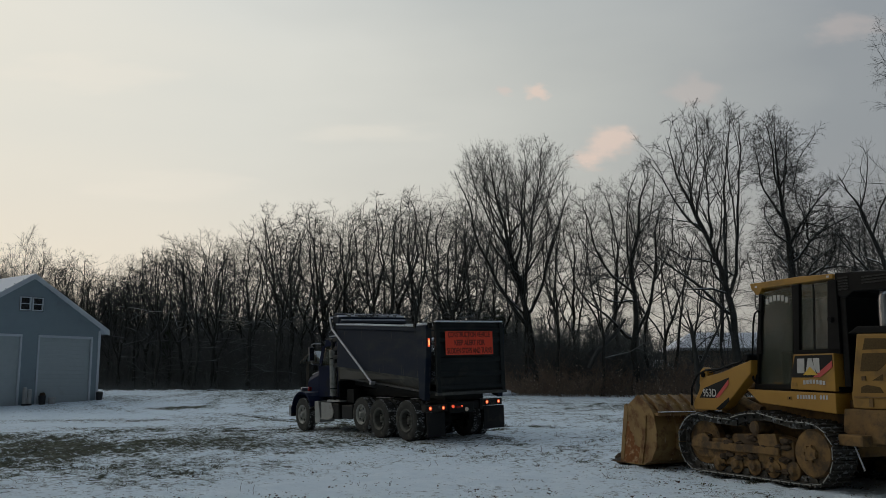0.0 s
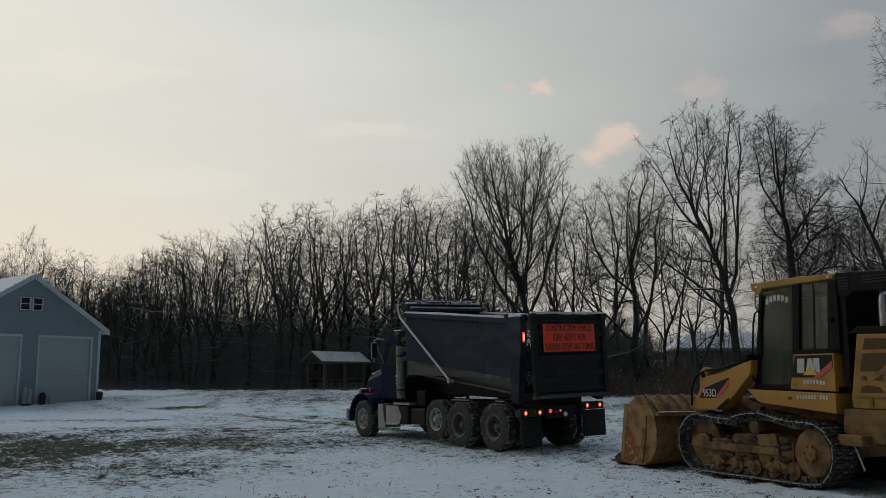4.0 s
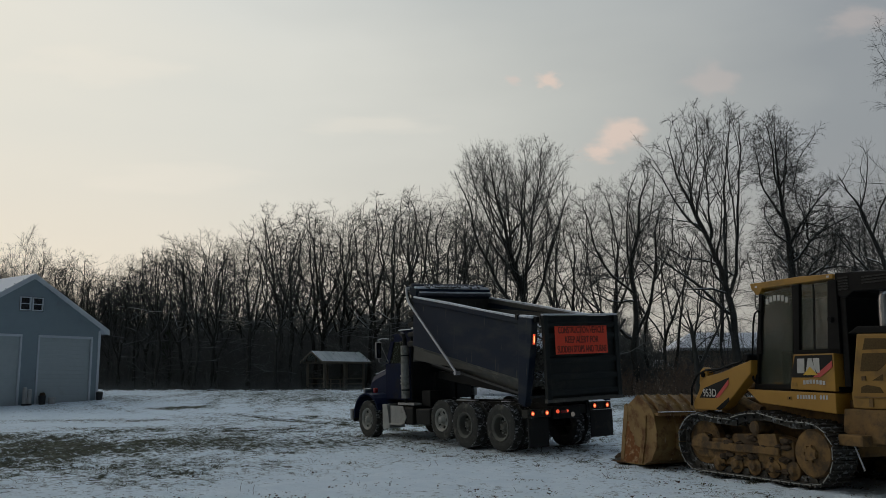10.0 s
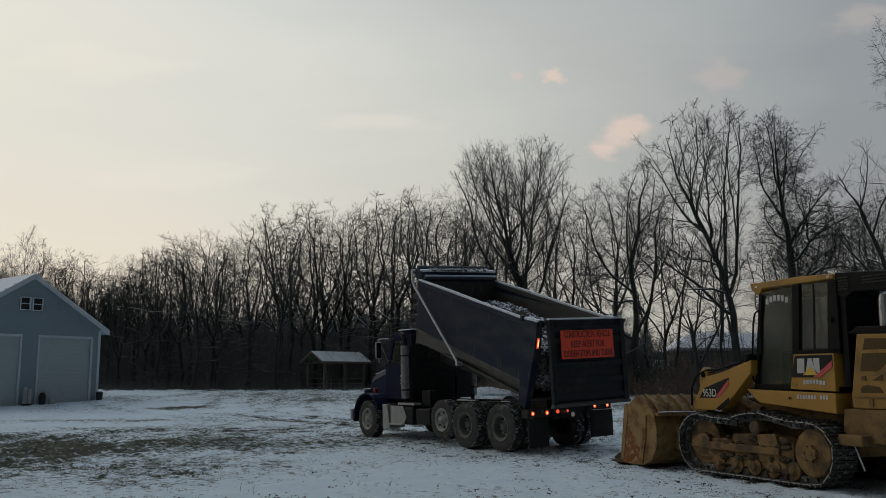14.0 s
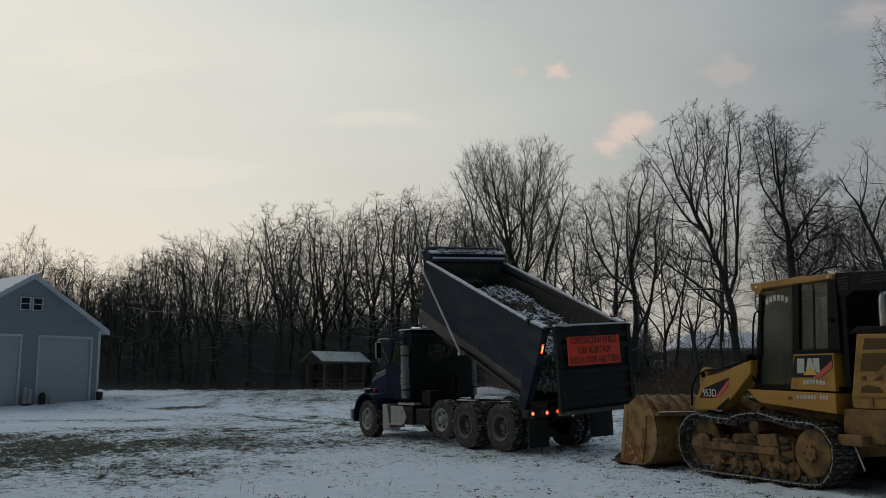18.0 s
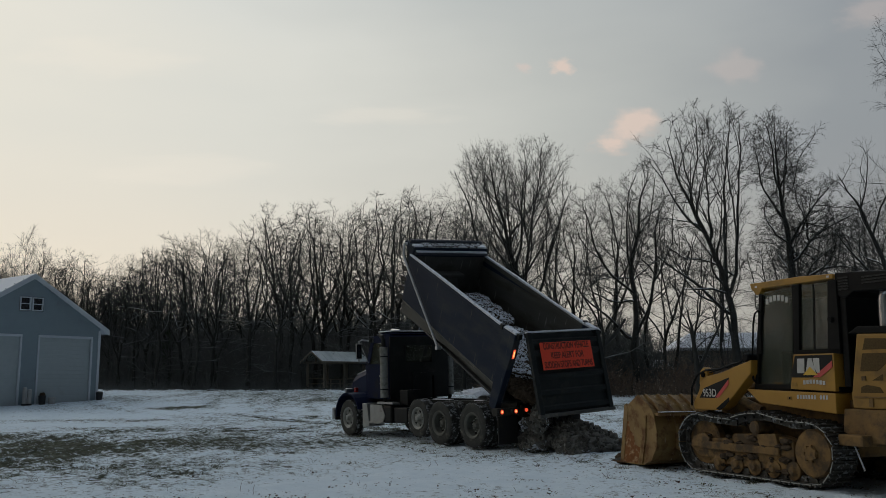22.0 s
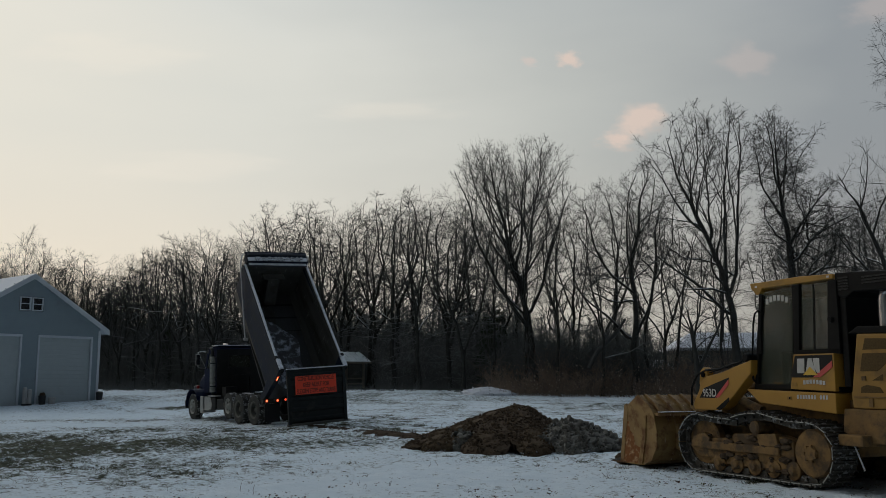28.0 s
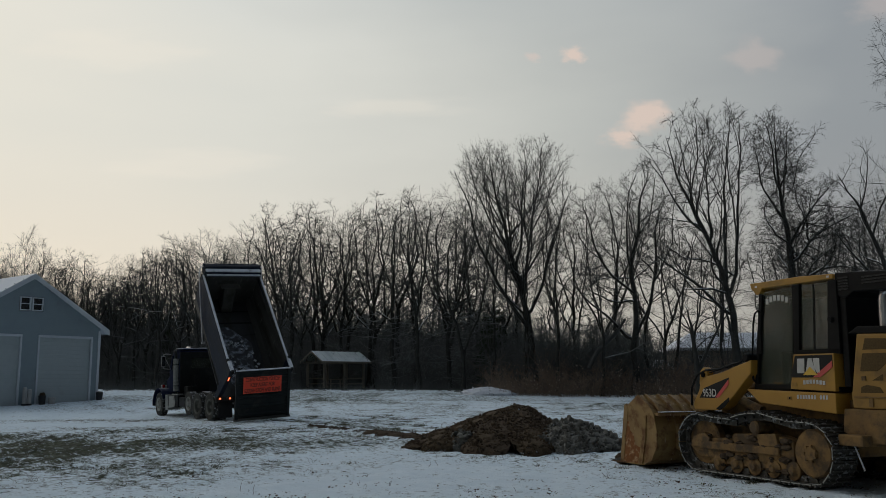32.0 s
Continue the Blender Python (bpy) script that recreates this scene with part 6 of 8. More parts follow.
    for i, z in enumerate((-0.10, -0.34, -0.86, -1.22, -1.56)):
        part("gate_rib", prism([(-0.051, z), (-0.10, z - 0.04), (-0.10, z - 0.12), (-0.051, z - 0.17)], -0.978, 0.978), M["gate"], gate)
    part("gate_sill", prism([(-0.05, -1.74), (-0.13, -1.77), (-0.13, -1.83), (-0.02, -1.83)], -1.13, 1.13, bevel=0.006), M["bandgrey"], gate, "worn pale lower edge")
    part("gate_snow", B((-0.115, -0.002, -1.09, 1.09, 0.031, 0.068), bevel=0.012), M["thinsnow"], gate, "snow along the top of the gate")
    part("gate_hinge", B((-0.06, 0.06, 0.92, 1.06, -0.05, 0.08), (-0.06, 0.06, -1.06, -0.92, -0.05, 0.08), bevel=0.01), M["black"], gate)
    part("sign", B((-0.128, -0.118, -0.72, 0.82, -0.815, -0.205), bevel=0.003), M["sign"], gate, "bright orange warning sign")
    face = Matrix.Translation((-0.129, 0.05, 0)) @ Matrix(((0, 0, -1, 0), (-1, 0, 0, 0), (0, 1, 0, 0), (0, 0, 0, 1)))
    for text, z, w in (("CONSTRUCTION VEHICLE", -0.30, 1.36), ("KEEP ALERT FOR", -0.51, 0.98), ("SUDDEN STOPS AND TURNS", -0.715, 1.44)):
        letters(text, 0.205, Matrix.Translation((0, 0, z)) @ face, M["letter"], "lettering", gate, w, "", 0.008)
    return truck, bed, gate, wheels


def add_lathe_x(x, y, z, r0, r1):
    bm = bmesh.new()
    seg = 18
    rings = [[bm.verts.new((xx, y + r * math.cos(2 * math.pi * q / seg), z + r * math.sin(2 * math.pi * q / seg))) for q in range(seg)] for xx, r in ((x, r1), (x - 0.025, r1), (x - 0.025, r0), (x, r0))]
    for i in range(4):
        a, b = rings[i], rings[(i + 1) % 4]
        for q in range(seg):
            bm.faces.new((a[q], a[(q + 1) % seg], b[(q + 1) % seg], b[q]))
    return bm


TRUCK, BED, TAILGATE, WHEELS = make_truck()

# how far along its line the truck stands, the bed's lift and the tailgate's swing, in seconds, metres and degrees
DRIVE = [(0, 4.20), (0.5, 3.38), (1, 2.76), (1.5, 2.25), (2, 1.94), (2.5, 1.56), (3, 1.20), (3.5, 0.68), (4, 0.28), (4.6, 0.06), (5.5, 0.03), (12, 0.03), (19, 0.03), (19.5, 0.04), (20, 0.07), (20.5, 0.24), (21, 0.45), (21.5, 0.69), (22, 1.16), (22.5, 2.10), (23, 3.18), (23.5, 4.26), (24, 5.34), (24.5, 6.40), (25, 7.50), (25.5, 8.62), (26.5, 10.86), (27.5, 13.09), (28, 14.12), (28.5, 15.25), (29, 16.50), (29.5, 17.75), (30, 18.32), (30.5, 18.40), (32, 18.40)]
LIFT = [(0, 0.0), (2, 0.4), (3.5, 1.2), (5.5, 2.9), (7, 3.7), (9, 5.4), (11, 8.4), (13, 11.5), (15, 14.8), (17, 18.5), (18, 20.3), (19, 21.4), (20, 22.2), (21, 22.9), (22, 25.2), (23, 28.1), (24, 32.3), (25.5, 37.6), (28, 49.6), (29, 50), (30, 50), (32, 50)]
SWING = [(0, 1.0), (19.8, 0.6), (20.4, 2.0), (21, 4.0), (21.5, 5.0), (22, 9), (22.5, 18), (23, 22), (23.5, 20), (24, 13), (24.5, 4), (25, 1), (25.5, 1), (27.5, 1), (28.5, 1), (29, -5), (29.2, -13), (29.4, -25), (29.7, -36), (29.9, -35), (30.2, -25), (30.4, -13), (30.6, -1), (30.8, 9), (31.2, 22), (31.6, 8), (32, -10)]


def curve_at(rows, t):
    """Smooth value between rows (monotone cubic)."""
    for (a, va), (b, vb) in zip(rows, rows[1:]):
        if a <= t <= b:
            i = [r[0] for r in rows].index(a)
            def slope(j):
                if j <= 0 or j >= len(rows) - 1:
                    return 0.0
                d0 = (rows[j][1] - rows[j - 1][1]) / (rows[j][0] - rows[j - 1][0])
                d1 = (rows[j + 1][1] - rows[j][1]) / (rows[j + 1][0] - rows[j][0])
                return 0.0 if d0 * d1 <= 0 else 2 * d0 * d1 / (d0 + d1)
            h, f = b - a, (t - a) / (b - a)
            m0, m1 = slope(i), slope(i + 1)
            return va * (1 + 2 * f) * (1 - f) ** 2 + vb * f * f * (3 - 2 * f) + h * (m0 * f * (1 - f) ** 2 - m1 * f * f * (1 - f))
    return rows[-1][1]


def truck_pose(t):
    s = curve_at(DRIVE, t)
    if s < 3.18:
        f = s / 3.18
        x, y, h = 2.318 - 1.695 * f, 21.30 + 2.70 * f, 124.2 + 1.0 * f
    else:
        f = (s - 3.18) / 15.22
        x, y, h = 0.623 - 8.75 * f, 24.00 + 12.54 * f, 125.2 + 0.2 * f
    roll = Matrix.Translation((0, 1.2, 0)) @ pose(0, 0, 0, -1.88) @ Matrix.Translation((0, -1.2, 0))
    return pose(x, y, 0.008, 0, 0, h) @ roll


def bed_pose(t):
    a = curve_at(LIFT, t)
    lean = -2.0 * min(1, a / 21)
    return Matrix.Translation(HINGE) @ pose(0, 0, 0, 0, -a) @ pose(0, 0, 0, lean) @ Matrix.Translation([-v for v in HINGE])


def gate_pose(t):
    p = bed_pose(t) @ Vector(GATE)
    return pose(p.x, p.y, p.z, -2.0 * min(1, curve_at(LIFT, t) / 21), curve_at(SWING, t))


def motions():
    times = [i * 0.5 for i in range(65)]
    walk(TRUCK, [(t, truck_pose(t)) for t in times])
    walk(BED, [(t, bed_pose(t)) for t in times])
    walk(TAILGATE, [(t, gate_pose(t)) for t in times[:57] + [28.1 + i * 0.1 for i in range(40)]])
    fine = [0.0] + [i * 0.2 for i in range(1, 25)] + [5.5, 12, 19] + [19 + i * 0.2 for i in range(1, 60)] + [32]
    s0 = curve_at(DRIVE, 0)
    for w, x, y, z, r in WHEELS:
        if r:
            walk(w, [(t, pose(x, y, z) @ Matrix.Rotation((curve_at(DRIVE, t) - s0) / r, 4, "Y")) for t in fine])
    for ob, rows in FALLING:
        walk(ob, rows)


FALLING = []


# ---- track loader ----
# local space: x forward, y to the machine's left, z up from the ground, origin between the tracks
def stadium(xr, zr, rr, xf, zf, rf, n=9):
    """The loop of a track round its sprocket and idler, with a sagging upper run, as a list of (x, z)."""
    pts = []
    for i in range(n + 1):       # round the idler, from bottom to top
        a = radians(-90 + 180 * i / n)
        pts.append((xf + rf * math.cos(a), zf + rf * math.sin(a)))
    xm = xr + (xf - xr) * 0.43
    zt_f, zt_r, zm = zf + rf, zr + rr, 1.01
    for x, z in ((xf - 0.35, zt_f - 0.035), (xf - 0.75, zt_f - 0.055), (xm + 0.35, zm - 0.03), (xm + 0.12, zm), (xm - 0.12, zm), (xm - 0.45, zm - 0.06), (xr + 0.35, zt_r + 0.005)):
        pts.append((x, z))
    for i in range(n + 1):
        a = radians(90 + 180 * i / n)
        pts.append((xr + rr * math.cos(a), zr + rr * math.sin(a)))
    return pts


def even(pts, n):
    """n points evenly spaced round a closed line, each with its direction."""
    P = [Vector(p) for p in pts] + [Vector(pts[0])]
    L = [0]
    for a, b in zip(P, P[1:]):
        L.append(L[-1] + (b - a).length)
    out = []
    for i in range(n):
        s = L[-1] * i / n
        j = max(k for k in range(len(L) - 1) if L[k] <= s)
        f = (s - L[j]) / max(1e-9, L[j + 1] - L[j])
        out.append((P[j].lerp(P[j + 1], f), (P[j + 1] - P[j]).normalized()))
    return out


def make_loader():
    ld = thing("track_loader", "yellow crawler loader with muddy tracks and a rusty bucket", "track loader", pose(5.865, 14.99, 0.055, 0, 0, 114.4))
    xr, xf = -1.19, 1.24
    for sgn in (1, -1):
        yo = sgn * 1.146
        yc = sgn * 0.906
        frame_ = part("track_frame", prism([(-0.80, 0.26), (1.30, 0.26), (1.52, 0.40), (1.42, 0.56), (0.55, 0.60), (0.45, 0.68), (-0.45, 0.70), (-0.80, 0.62)], yc - 0.13, yc + 0.13, bevel=0.02), M["yellow_dirty"], ld, "mud-caked yellow track frame")
        part("roller_guard", prism([(-0.75, 0.17), (0.95, 0.17), (1.05, 0.30), (-0.75, 0.30)], yo - sgn * 0.16, yo - sgn * 0.12, bevel=0.01), M["yellow_dirty"], frame_, "mud-caked roller guard")
        part("side_rail", B((-0.55, 1.25, min(yo - sgn * 0.13, yo - sgn * 0.05), max(yo - sgn * 0.13, yo - sgn * 0.05), 0.40, 0.52), bevel=0.015), M["yellow_dirty"], frame_)
        part("frame_cap", prism([(1.0, 0.42), (1.48, 0.42), (1.40, 0.60), (1.12, 0.66), (1.0, 0.58)], yo - sgn * 0.16, yo - sgn * 0.06, bevel=0.015), M["yellow_dirty"], frame_, "muddy idler bracket")
        part("tension_cover", prism([(-0.55, 0.52), (-0.15, 0.52), (-0.10, 0.70), (-0.50, 0.72)], yo - sgn * 0.20, yo - sgn * 0.05, bevel=0.02), M["yellow_dirty"], frame_)
        for x in (-0.78, -0.38, 0.02, 0.42, 0.82):
            part("track_roller", add_lathe(bmesh.new(), [(0.001, yo - sgn * 0.05), (0.05, yo - sgn * 0.05), (0.08, yo - sgn * 0.08), (0.14, yo - sgn * 0.10), (0.14, yo - sgn * 0.18), (0.10, yo - sgn * 0.19), (0.10, yo - sgn * 0.38)], 18, (x, 0, 0.19)), M["yellow_dirty"], frame_, "mud-caked track roller")
        part("carrier_roller", add_lathe(bmesh.new(), [(0.001, yo - sgn * 0.01), (0.07, yo - sgn * 0.01), (0.105, yo - sgn * 0.03), (0.105, yo - sgn * 0.36)], 18, (-0.09, 0, 0.80)), M["yellow_dirty"], frame_, "mud-caked carrier roller")
        part("carrier_bracket", B((-0.16, -0.02, min(yc - 0.05, yc + 0.05), max(yc - 0.05, yc + 0.05), 0.69, 0.80)), M["yellow_dirty"], frame_)
        rngm = random.Random(4 + sgn)
        bm = bmesh.new()
        for i in range(34):
            x, z, s = rngm.uniform(-0.75, 1.35), rngm.choice((0.16, 0.30, 0.34, 0.53, 0.62)), rngm.uniform(0.025, 0.075)
            vs = bmesh.ops.create_icosphere(bm, subdivisions=2, radius=1)["verts"]
            for v in vs:
                f = 1 + 0.4 * noise.noise(v.co * 1.7 + Vector((i, 0, 0)))
                v.co = Vector((x, yo - sgn * rngm.uniform(0.09, 0.10), z)) + Vector((v.co.x * 1.5, v.co.y * 0.8, v.co.z * 0.7)) * s * f
        tagged(part("caked_mud", bm, M["soil"], frame_, "clods of brown mud caked on the track frame"), kind="stuff")
        spr = part("sprocket", add_lathe(bmesh.new(), [(0.001, yo - sgn * 0.02), (0.10, yo - sgn * 0.02), (0.12, yo - sgn * 0.06), (0.33, yo - sgn * 0.08), (0.36, yo - sgn * 0.12), (0.36, yo - sgn * 0.3), (0.2, yo - sgn * 0.4)], 26, (xr, 0, 0.475)), M["yellow_dirty"], ld, "muddy yellow final drive")
        bm = bmesh.new()
        for i in range(22):
            a = 2 * math.pi * i / 22
            pts = [(xr + r * math.cos(a + da), 0.475 + r * math.sin(a + da)) for r, da in ((0.30, -0.12), (0.385, -0.05), (0.385, 0.05), (0.30, 0.12))]
            add_prism(bm, pts, yc - 0.035, yc + 0.035)
        part("sprocket_teeth", bm, M["track"], spr)
        bm = bmesh.new()
        for i in range(7):
            a = 2 * math.pi * i / 7
            x, z = xr + 0.11 * math.cos(a), 0.475 + 0.11 * math.sin(a)
            add_tube(bm, [(x, yo - sgn * 0.05, z), (x, yo - sgn * 0.012, z)], 0.022, 8)
        for i in range(12):
            a = 2 * math.pi * i / 12
            x, z = xr + 0.245 * math.cos(a), 0.475 + 0.245 * math.sin(a)
            add_tube(bm, [(x, yo - sgn * 0.10, z), (x, yo - sgn * 0.075, z)], 0.015, 6)
        tagged(part("drive_bolts", bm, M["yellow_dirty"], spr), kind="stuff")
        part("idler", add_lathe(bmesh.new(), [(0.001, yc + sgn * 0.03), (0.12, yc + sgn * 0.04), (0.14, yc + sgn * 0.10), (0.16, yc + sgn * 0.06), (0.32, yc + sgn * 0.05), (0.35, yc + sgn * 0.07), (0.38, yc + sgn * 0.05), (0.38, yc - sgn * 0.07)], 28, (xf, 0, 0.50)), M["yellow_dirty"], ld, "muddy front idler wheel")
        loop = stadium(xr, 0.475, 0.435, xf, 0.50, 0.455)
        belt = new("track", mesh_of("track_links", bmesh.new(), M["track"]))
        bm = bmesh.new()
        bm2, edge_bm, snow_bm = bmesh.new(), bmesh.new(), bmesh.new()
        for p, d in even(loop, 39):
            nrm = Vector((d.y, -d.x))         # outwards from the loop
            def P(a, b):
                q = p + d * a + nrm * b
                return (q.x, q.y)
            # shoe plate with two low grousers
            add_prism(bm2, [P(-0.094, 0.0), P(0.094, 0.0), P(0.094, 0.018), P(0.060, 0.018), P(0.055, 0.050), P(0.038, 0.050), P(0.033, 0.018), P(-0.040, 0.018), P(-0.045, 0.050), P(-0.062, 0.050), P(-0.067, 0.018), P(-0.094, 0.018)], yc - 0.24, yc + 0.24)
            for k in (-0.085, 0.085):
                add_prism(bm, [P(-0.10, -0.10), P(0.10, -0.10), P(0.10, -0.02), P(0.04, -0.001), P(-0.04, -0.001), P(-0.10, -0.02)], yc + k - 0.022, yc + k + 0.022)
            add_tube(bm, [(*P(-0.095, -0.055)[:1], yc - 0.14, P(-0.095, -0.055)[1]), (*P(-0.095, -0.055)[:1], yc + 0.14, P(-0.095, -0.055)[1])], 0.024, 6)
            worn_y = yc + sgn * 0.243
            add_prism(edge_bm, [P(-0.085, 0.002), P(0.085, 0.002), P(0.085, 0.016), P(-0.085, 0.016)], min(worn_y, worn_y + sgn * 0.006), max(worn_y, worn_y + sgn * 0.006))
            for k in range(7 if p.y > 0.35 else 3):
                a_, r_ = rngm.choice((-0.005, 0.075)) + rngm.gauss(0, 0.012), rngm.uniform(0.012, 0.026)
                q = p + d * a_ + nrm * 0.022
                vs = bmesh.ops.create_icosphere(snow_bm, subdivisions=1, radius=1)["verts"]
                yy = yc + rngm.uniform(-0.22, 0.22)
                for v in vs:
                    v.co = Vector((q.x + v.co.x * r_, yy + v.co.y * r_ * rngm.uniform(1.4, 2.6), q.y + v.co.z * r_ * 0.8))
            ob = new("track_shoe", mesh_of("track_shoe", bm2, M["track"]))
            ob.parent = belt
            bm2 = bmesh.new()
        bm2.free()
        bmesh.ops.recalc_face_normals(bm, faces=bm.faces)
        bm.to_mesh(belt.data)
        bm.free()
        belt.parent = ld
        tagged(belt, "muddy steel crawler track")
        tagged(part("worn_edges", edge_bm, M["rim"], belt, "bright worn ends of the track shoes"), kind="stuff")
        tagged(part("packed_snow", snow_bm, M["tracksnow"], belt, "dirty snow packed between the grousers"), kind="stuff")
    # hull
    part("hull", prism([(1.35, 0.55), (1.45, 0.80), (0.95, 1.25), (-1.6, 1.25), (-2.7, 1.15), (-2.75, 0.60), (-1.5, 0.42), (0.9, 0.42)], -0.62, 0.62, bevel=0.03), M["yellow_dirty"], ld, "muddy yellow lower hull")
    for sgn in (1, -1):
        y0, y1 = sorted((sgn * 0.55, sgn * 0.90))
        sill = part("side_sill", prism([(0.27, 1.39), (0.00, 1.18), (-1.52, 1.05), (-1.52, 1.345)], y0, y1, bevel=0.012), M["yellow"], ld, "yellow side sill with a pale number strip")
        z0 = y1 if sgn > 0 else y0
        part("sill_latch", B((-0.68, -0.60, z0 - 0.004, z0 + 0.008, 1.24, 1.29), bevel=0.003), M["yellow_dull"], sill)
        part("latch_slot", B((-0.665, -0.64, z0 + 0.0085, z0 + 0.011, 1.25, 1.28)), M["cabblack"], sill)
        part("sill_bars", B(*[(-1.38 + i * 0.055, -1.345 + i * 0.055, z0 + 0.001, z0 + 0.004, 1.255, 1.315) for i in range(11) if i != 3]), M["decal_white"], sill, "pale bars of unreadable lettering")
        box = part("side_box", prism([(-0.64, 1.40), (-0.735, 1.925), (-1.50, 1.925), (-1.50, 1.372)], y0 + (0.02 if sgn > 0 else 0.03), y1 - (0.03 if sgn > 0 else 0.02), bevel=0.012), M["yellow"], ld, "yellow storage box beneath the rear cab window")
        zb = sgn * 0.8705
        a, b = sorted((zb, zb + sgn * 0.004))
        part("box_decal", prism([(-0.665, 1.575), (-0.765, 1.905), (-1.475, 1.905), (-1.475, 1.735), (-1.21, 1.575)], a, b), M["decal_black"], box, "black decal panel")
        a2, b2 = sorted((zb + sgn * 0.0045, zb + sgn * 0.008))
        part("red_stripe", prism([(-1.10, 1.578), (-1.24, 1.578), (-1.472, 1.72), (-1.472, 1.82)], a2, b2), M["decal_red"], box, "red diagonal stripe")
        # logo as plain blocks: a pale group with a yellow wedge
        part("logo_block", prism([(-0.80, 1.64), (-0.81, 1.86), (-0.95, 1.86), (-0.94, 1.64)], a2, b2), M["decal_white"], box, "pale block of the maker's mark")
        part("logo_block", prism([(-0.965, 1.64), (-1.02, 1.86), (-1.09, 1.86), (-1.16, 1.64)], a2, b2), M["decal_white"], box, "pale block of the maker's mark")
        part("logo_block", prism([(-1.135, 1.72), (-1.115, 1.86), (-1.235, 1.86), (-1.235, 1.64), (-1.185, 1.64)], a2, b2), M["decal_white"], box, "pale block of the maker's mark")
        a3, b3 = sorted((zb + sgn * 0.0085, zb + sgn * 0.011))
        part("logo_wedge", prism([(-0.91, 1.61), (-1.055, 1.735), (-1.20, 1.61)], a3, b3), M["decal_yellow"], box, "yellow wedge of the maker's mark")
        part("name_bars", B(*[(-1.32 + i * 0.062, -1.275 + i * 0.062, a, b + 0.001, 1.465 + 0.022 * (1 - abs(i - 3.5) / 3.5), 1.525 + 0.022 * (1 - abs(i - 3.5) / 3.5)) for i in range(7)]), M["decal_white"], box, "arched pale bars of lettering")
        part("box_latch", B((-0.78, -0.69, a, b + 0.006, 1.44, 1.50)), M["yellow_dull"], box)
        # engine side
        y0, y1 = sorted((sgn * 0.30, sgn * 0.84))
        eng = part("engine_side", prism([(-1.75, 1.30), (-1.77, 1.14), (-2.95, 1.14), (-2.95, 2.15), (-1.90, 2.19)], y0, y1, bevel=0.02), M["yellow_dull"], ld, "yellow engine enclosure with grille openings")
        part("belly_panel", prism([(-1.60, 1.132), (-1.56, 0.80), (-1.95, 0.66), (-2.95, 0.66), (-2.95, 1.132)], y0, y1 - 0.004, bevel=0.02), M["yellow_dirty"], ld, "mud-splashed lower engine panel")
        ze = sgn * 0.842
        a, b = sorted((ze, ze + sgn * 0.004))
        part("engine_grille", prism([(-1.99, 1.96), (-2.04, 2.12), (-2.55, 2.10), (-2.55, 1.96)], a, b), M["grille"], eng)
        part("engine_grille", prism([(-1.93, 1.66), (-1.98, 1.91), (-2.42, 1.91), (-2.42, 1.80), (-2.22, 1.66)], a, b), M["grille"], eng)
        part("engine_grille", prism([(-1.92, 1.36), (-1.93, 1.44), (-2.02, 1.47), (-2.24, 1.44), (-2.30, 1.36)], a, b), M["grille"], eng)
        part("engine_grille", prism([(-2.12, 1.53), (-2.30, 1.62), (-2.30, 1.53)], a, b), M["grille"], eng)
        part("engine_latch", B((-2.02, -1.95, a, b + 0.01, 1.53, 1.59), bevel=0.004), M["yellow_dirty"], eng)
        part("engine_latch", B((-2.12, -2.05, a, b + 0.01, 1.17, 1.28), bevel=0.004), M["yellow_dirty"], eng)
        part("engine_rail", B((-2.95, -1.80, a, b + 0.012, 1.29, 1.31)), M["yellow_dirty"], eng)
        part("rear_step", B((-2.05, -1.62, min(sgn * 0.62, sgn * 1.02), max(sgn * 0.62, sgn * 1.02), 0.62, 0.78), bevel=0.03), M["yellow_dirty"], ld)
        part("tow_rod", tube([(-1.85, sgn * 0.95, 0.62), (-2.02, sgn * 0.98, 0.30)], 0.012, 6), M["arm"], ld)
        # lift arm with its decal
        y0, y1 = sorted((sgn * 0.74, sgn * 0.96))
        arm = part("lift_arm", prism([(0.08, 1.86), (0.10, 1.64), (0.72, 1.10), (0.86, 1.03), (1.50, 1.03), (1.52, 1.14), (1.36, 1.36), (1.32, 1.50), (1.16, 1.60), (0.80, 1.66), (0.45, 1.76)], y0, y1, bevel=0.02), M["yellow"], ld, "yellow lift arm with a black decal")
        za = sgn * 0.962
        a, b = sorted((za, za + sgn * 0.004))
        part("arm_decal", prism([(1.34, 1.235), (1.22, 1.40), (0.60, 1.58), (0.62, 1.50), (0.92, 1.235)], a, b), M["decal_black"], arm, "black model decal")
        a2, b2 = sorted((za + sgn * 0.0045, za + sgn * 0.007))
        part("arm_stripe", prism([(0.95, 1.245), (0.86, 1.245), (0.61, 1.46), (0.61, 1.55)], a2, b2), M["decal_red"], arm, "red diagonal stripe")
        fm = Matrix.Translation((1.085, za + sgn * 0.005, 1.315)) @ Matrix(((-sgn, 0, 0, 0), (0, 0, sgn, 0), (0, 1, 0, 0), (0, 0, 0, 1)))
        letters("953D", 0.18, fm, M["decal_white"], "model_number", arm, 0.33, "pale model number", 0.018)
        # flat black plate paints the shade of the gap between arm and hull
        part("arm_recess", prism([(0.94, 1.062), (0.62, 1.255), (0.615, 1.19), (0.73, 1.095), (0.86, 1.035)], a, b), M["cabblack"], arm, "black plate for the shaded gap under the lift arm")
        part("arm_ear", prism([(1.40, 1.46), (1.36, 1.70), (1.27, 1.76), (1.18, 1.70), (1.16, 1.50)], sgn * 0.78, sgn * 0.92, bevel=0.02), M["yellow"], arm, "pinned lug on the lift arm")
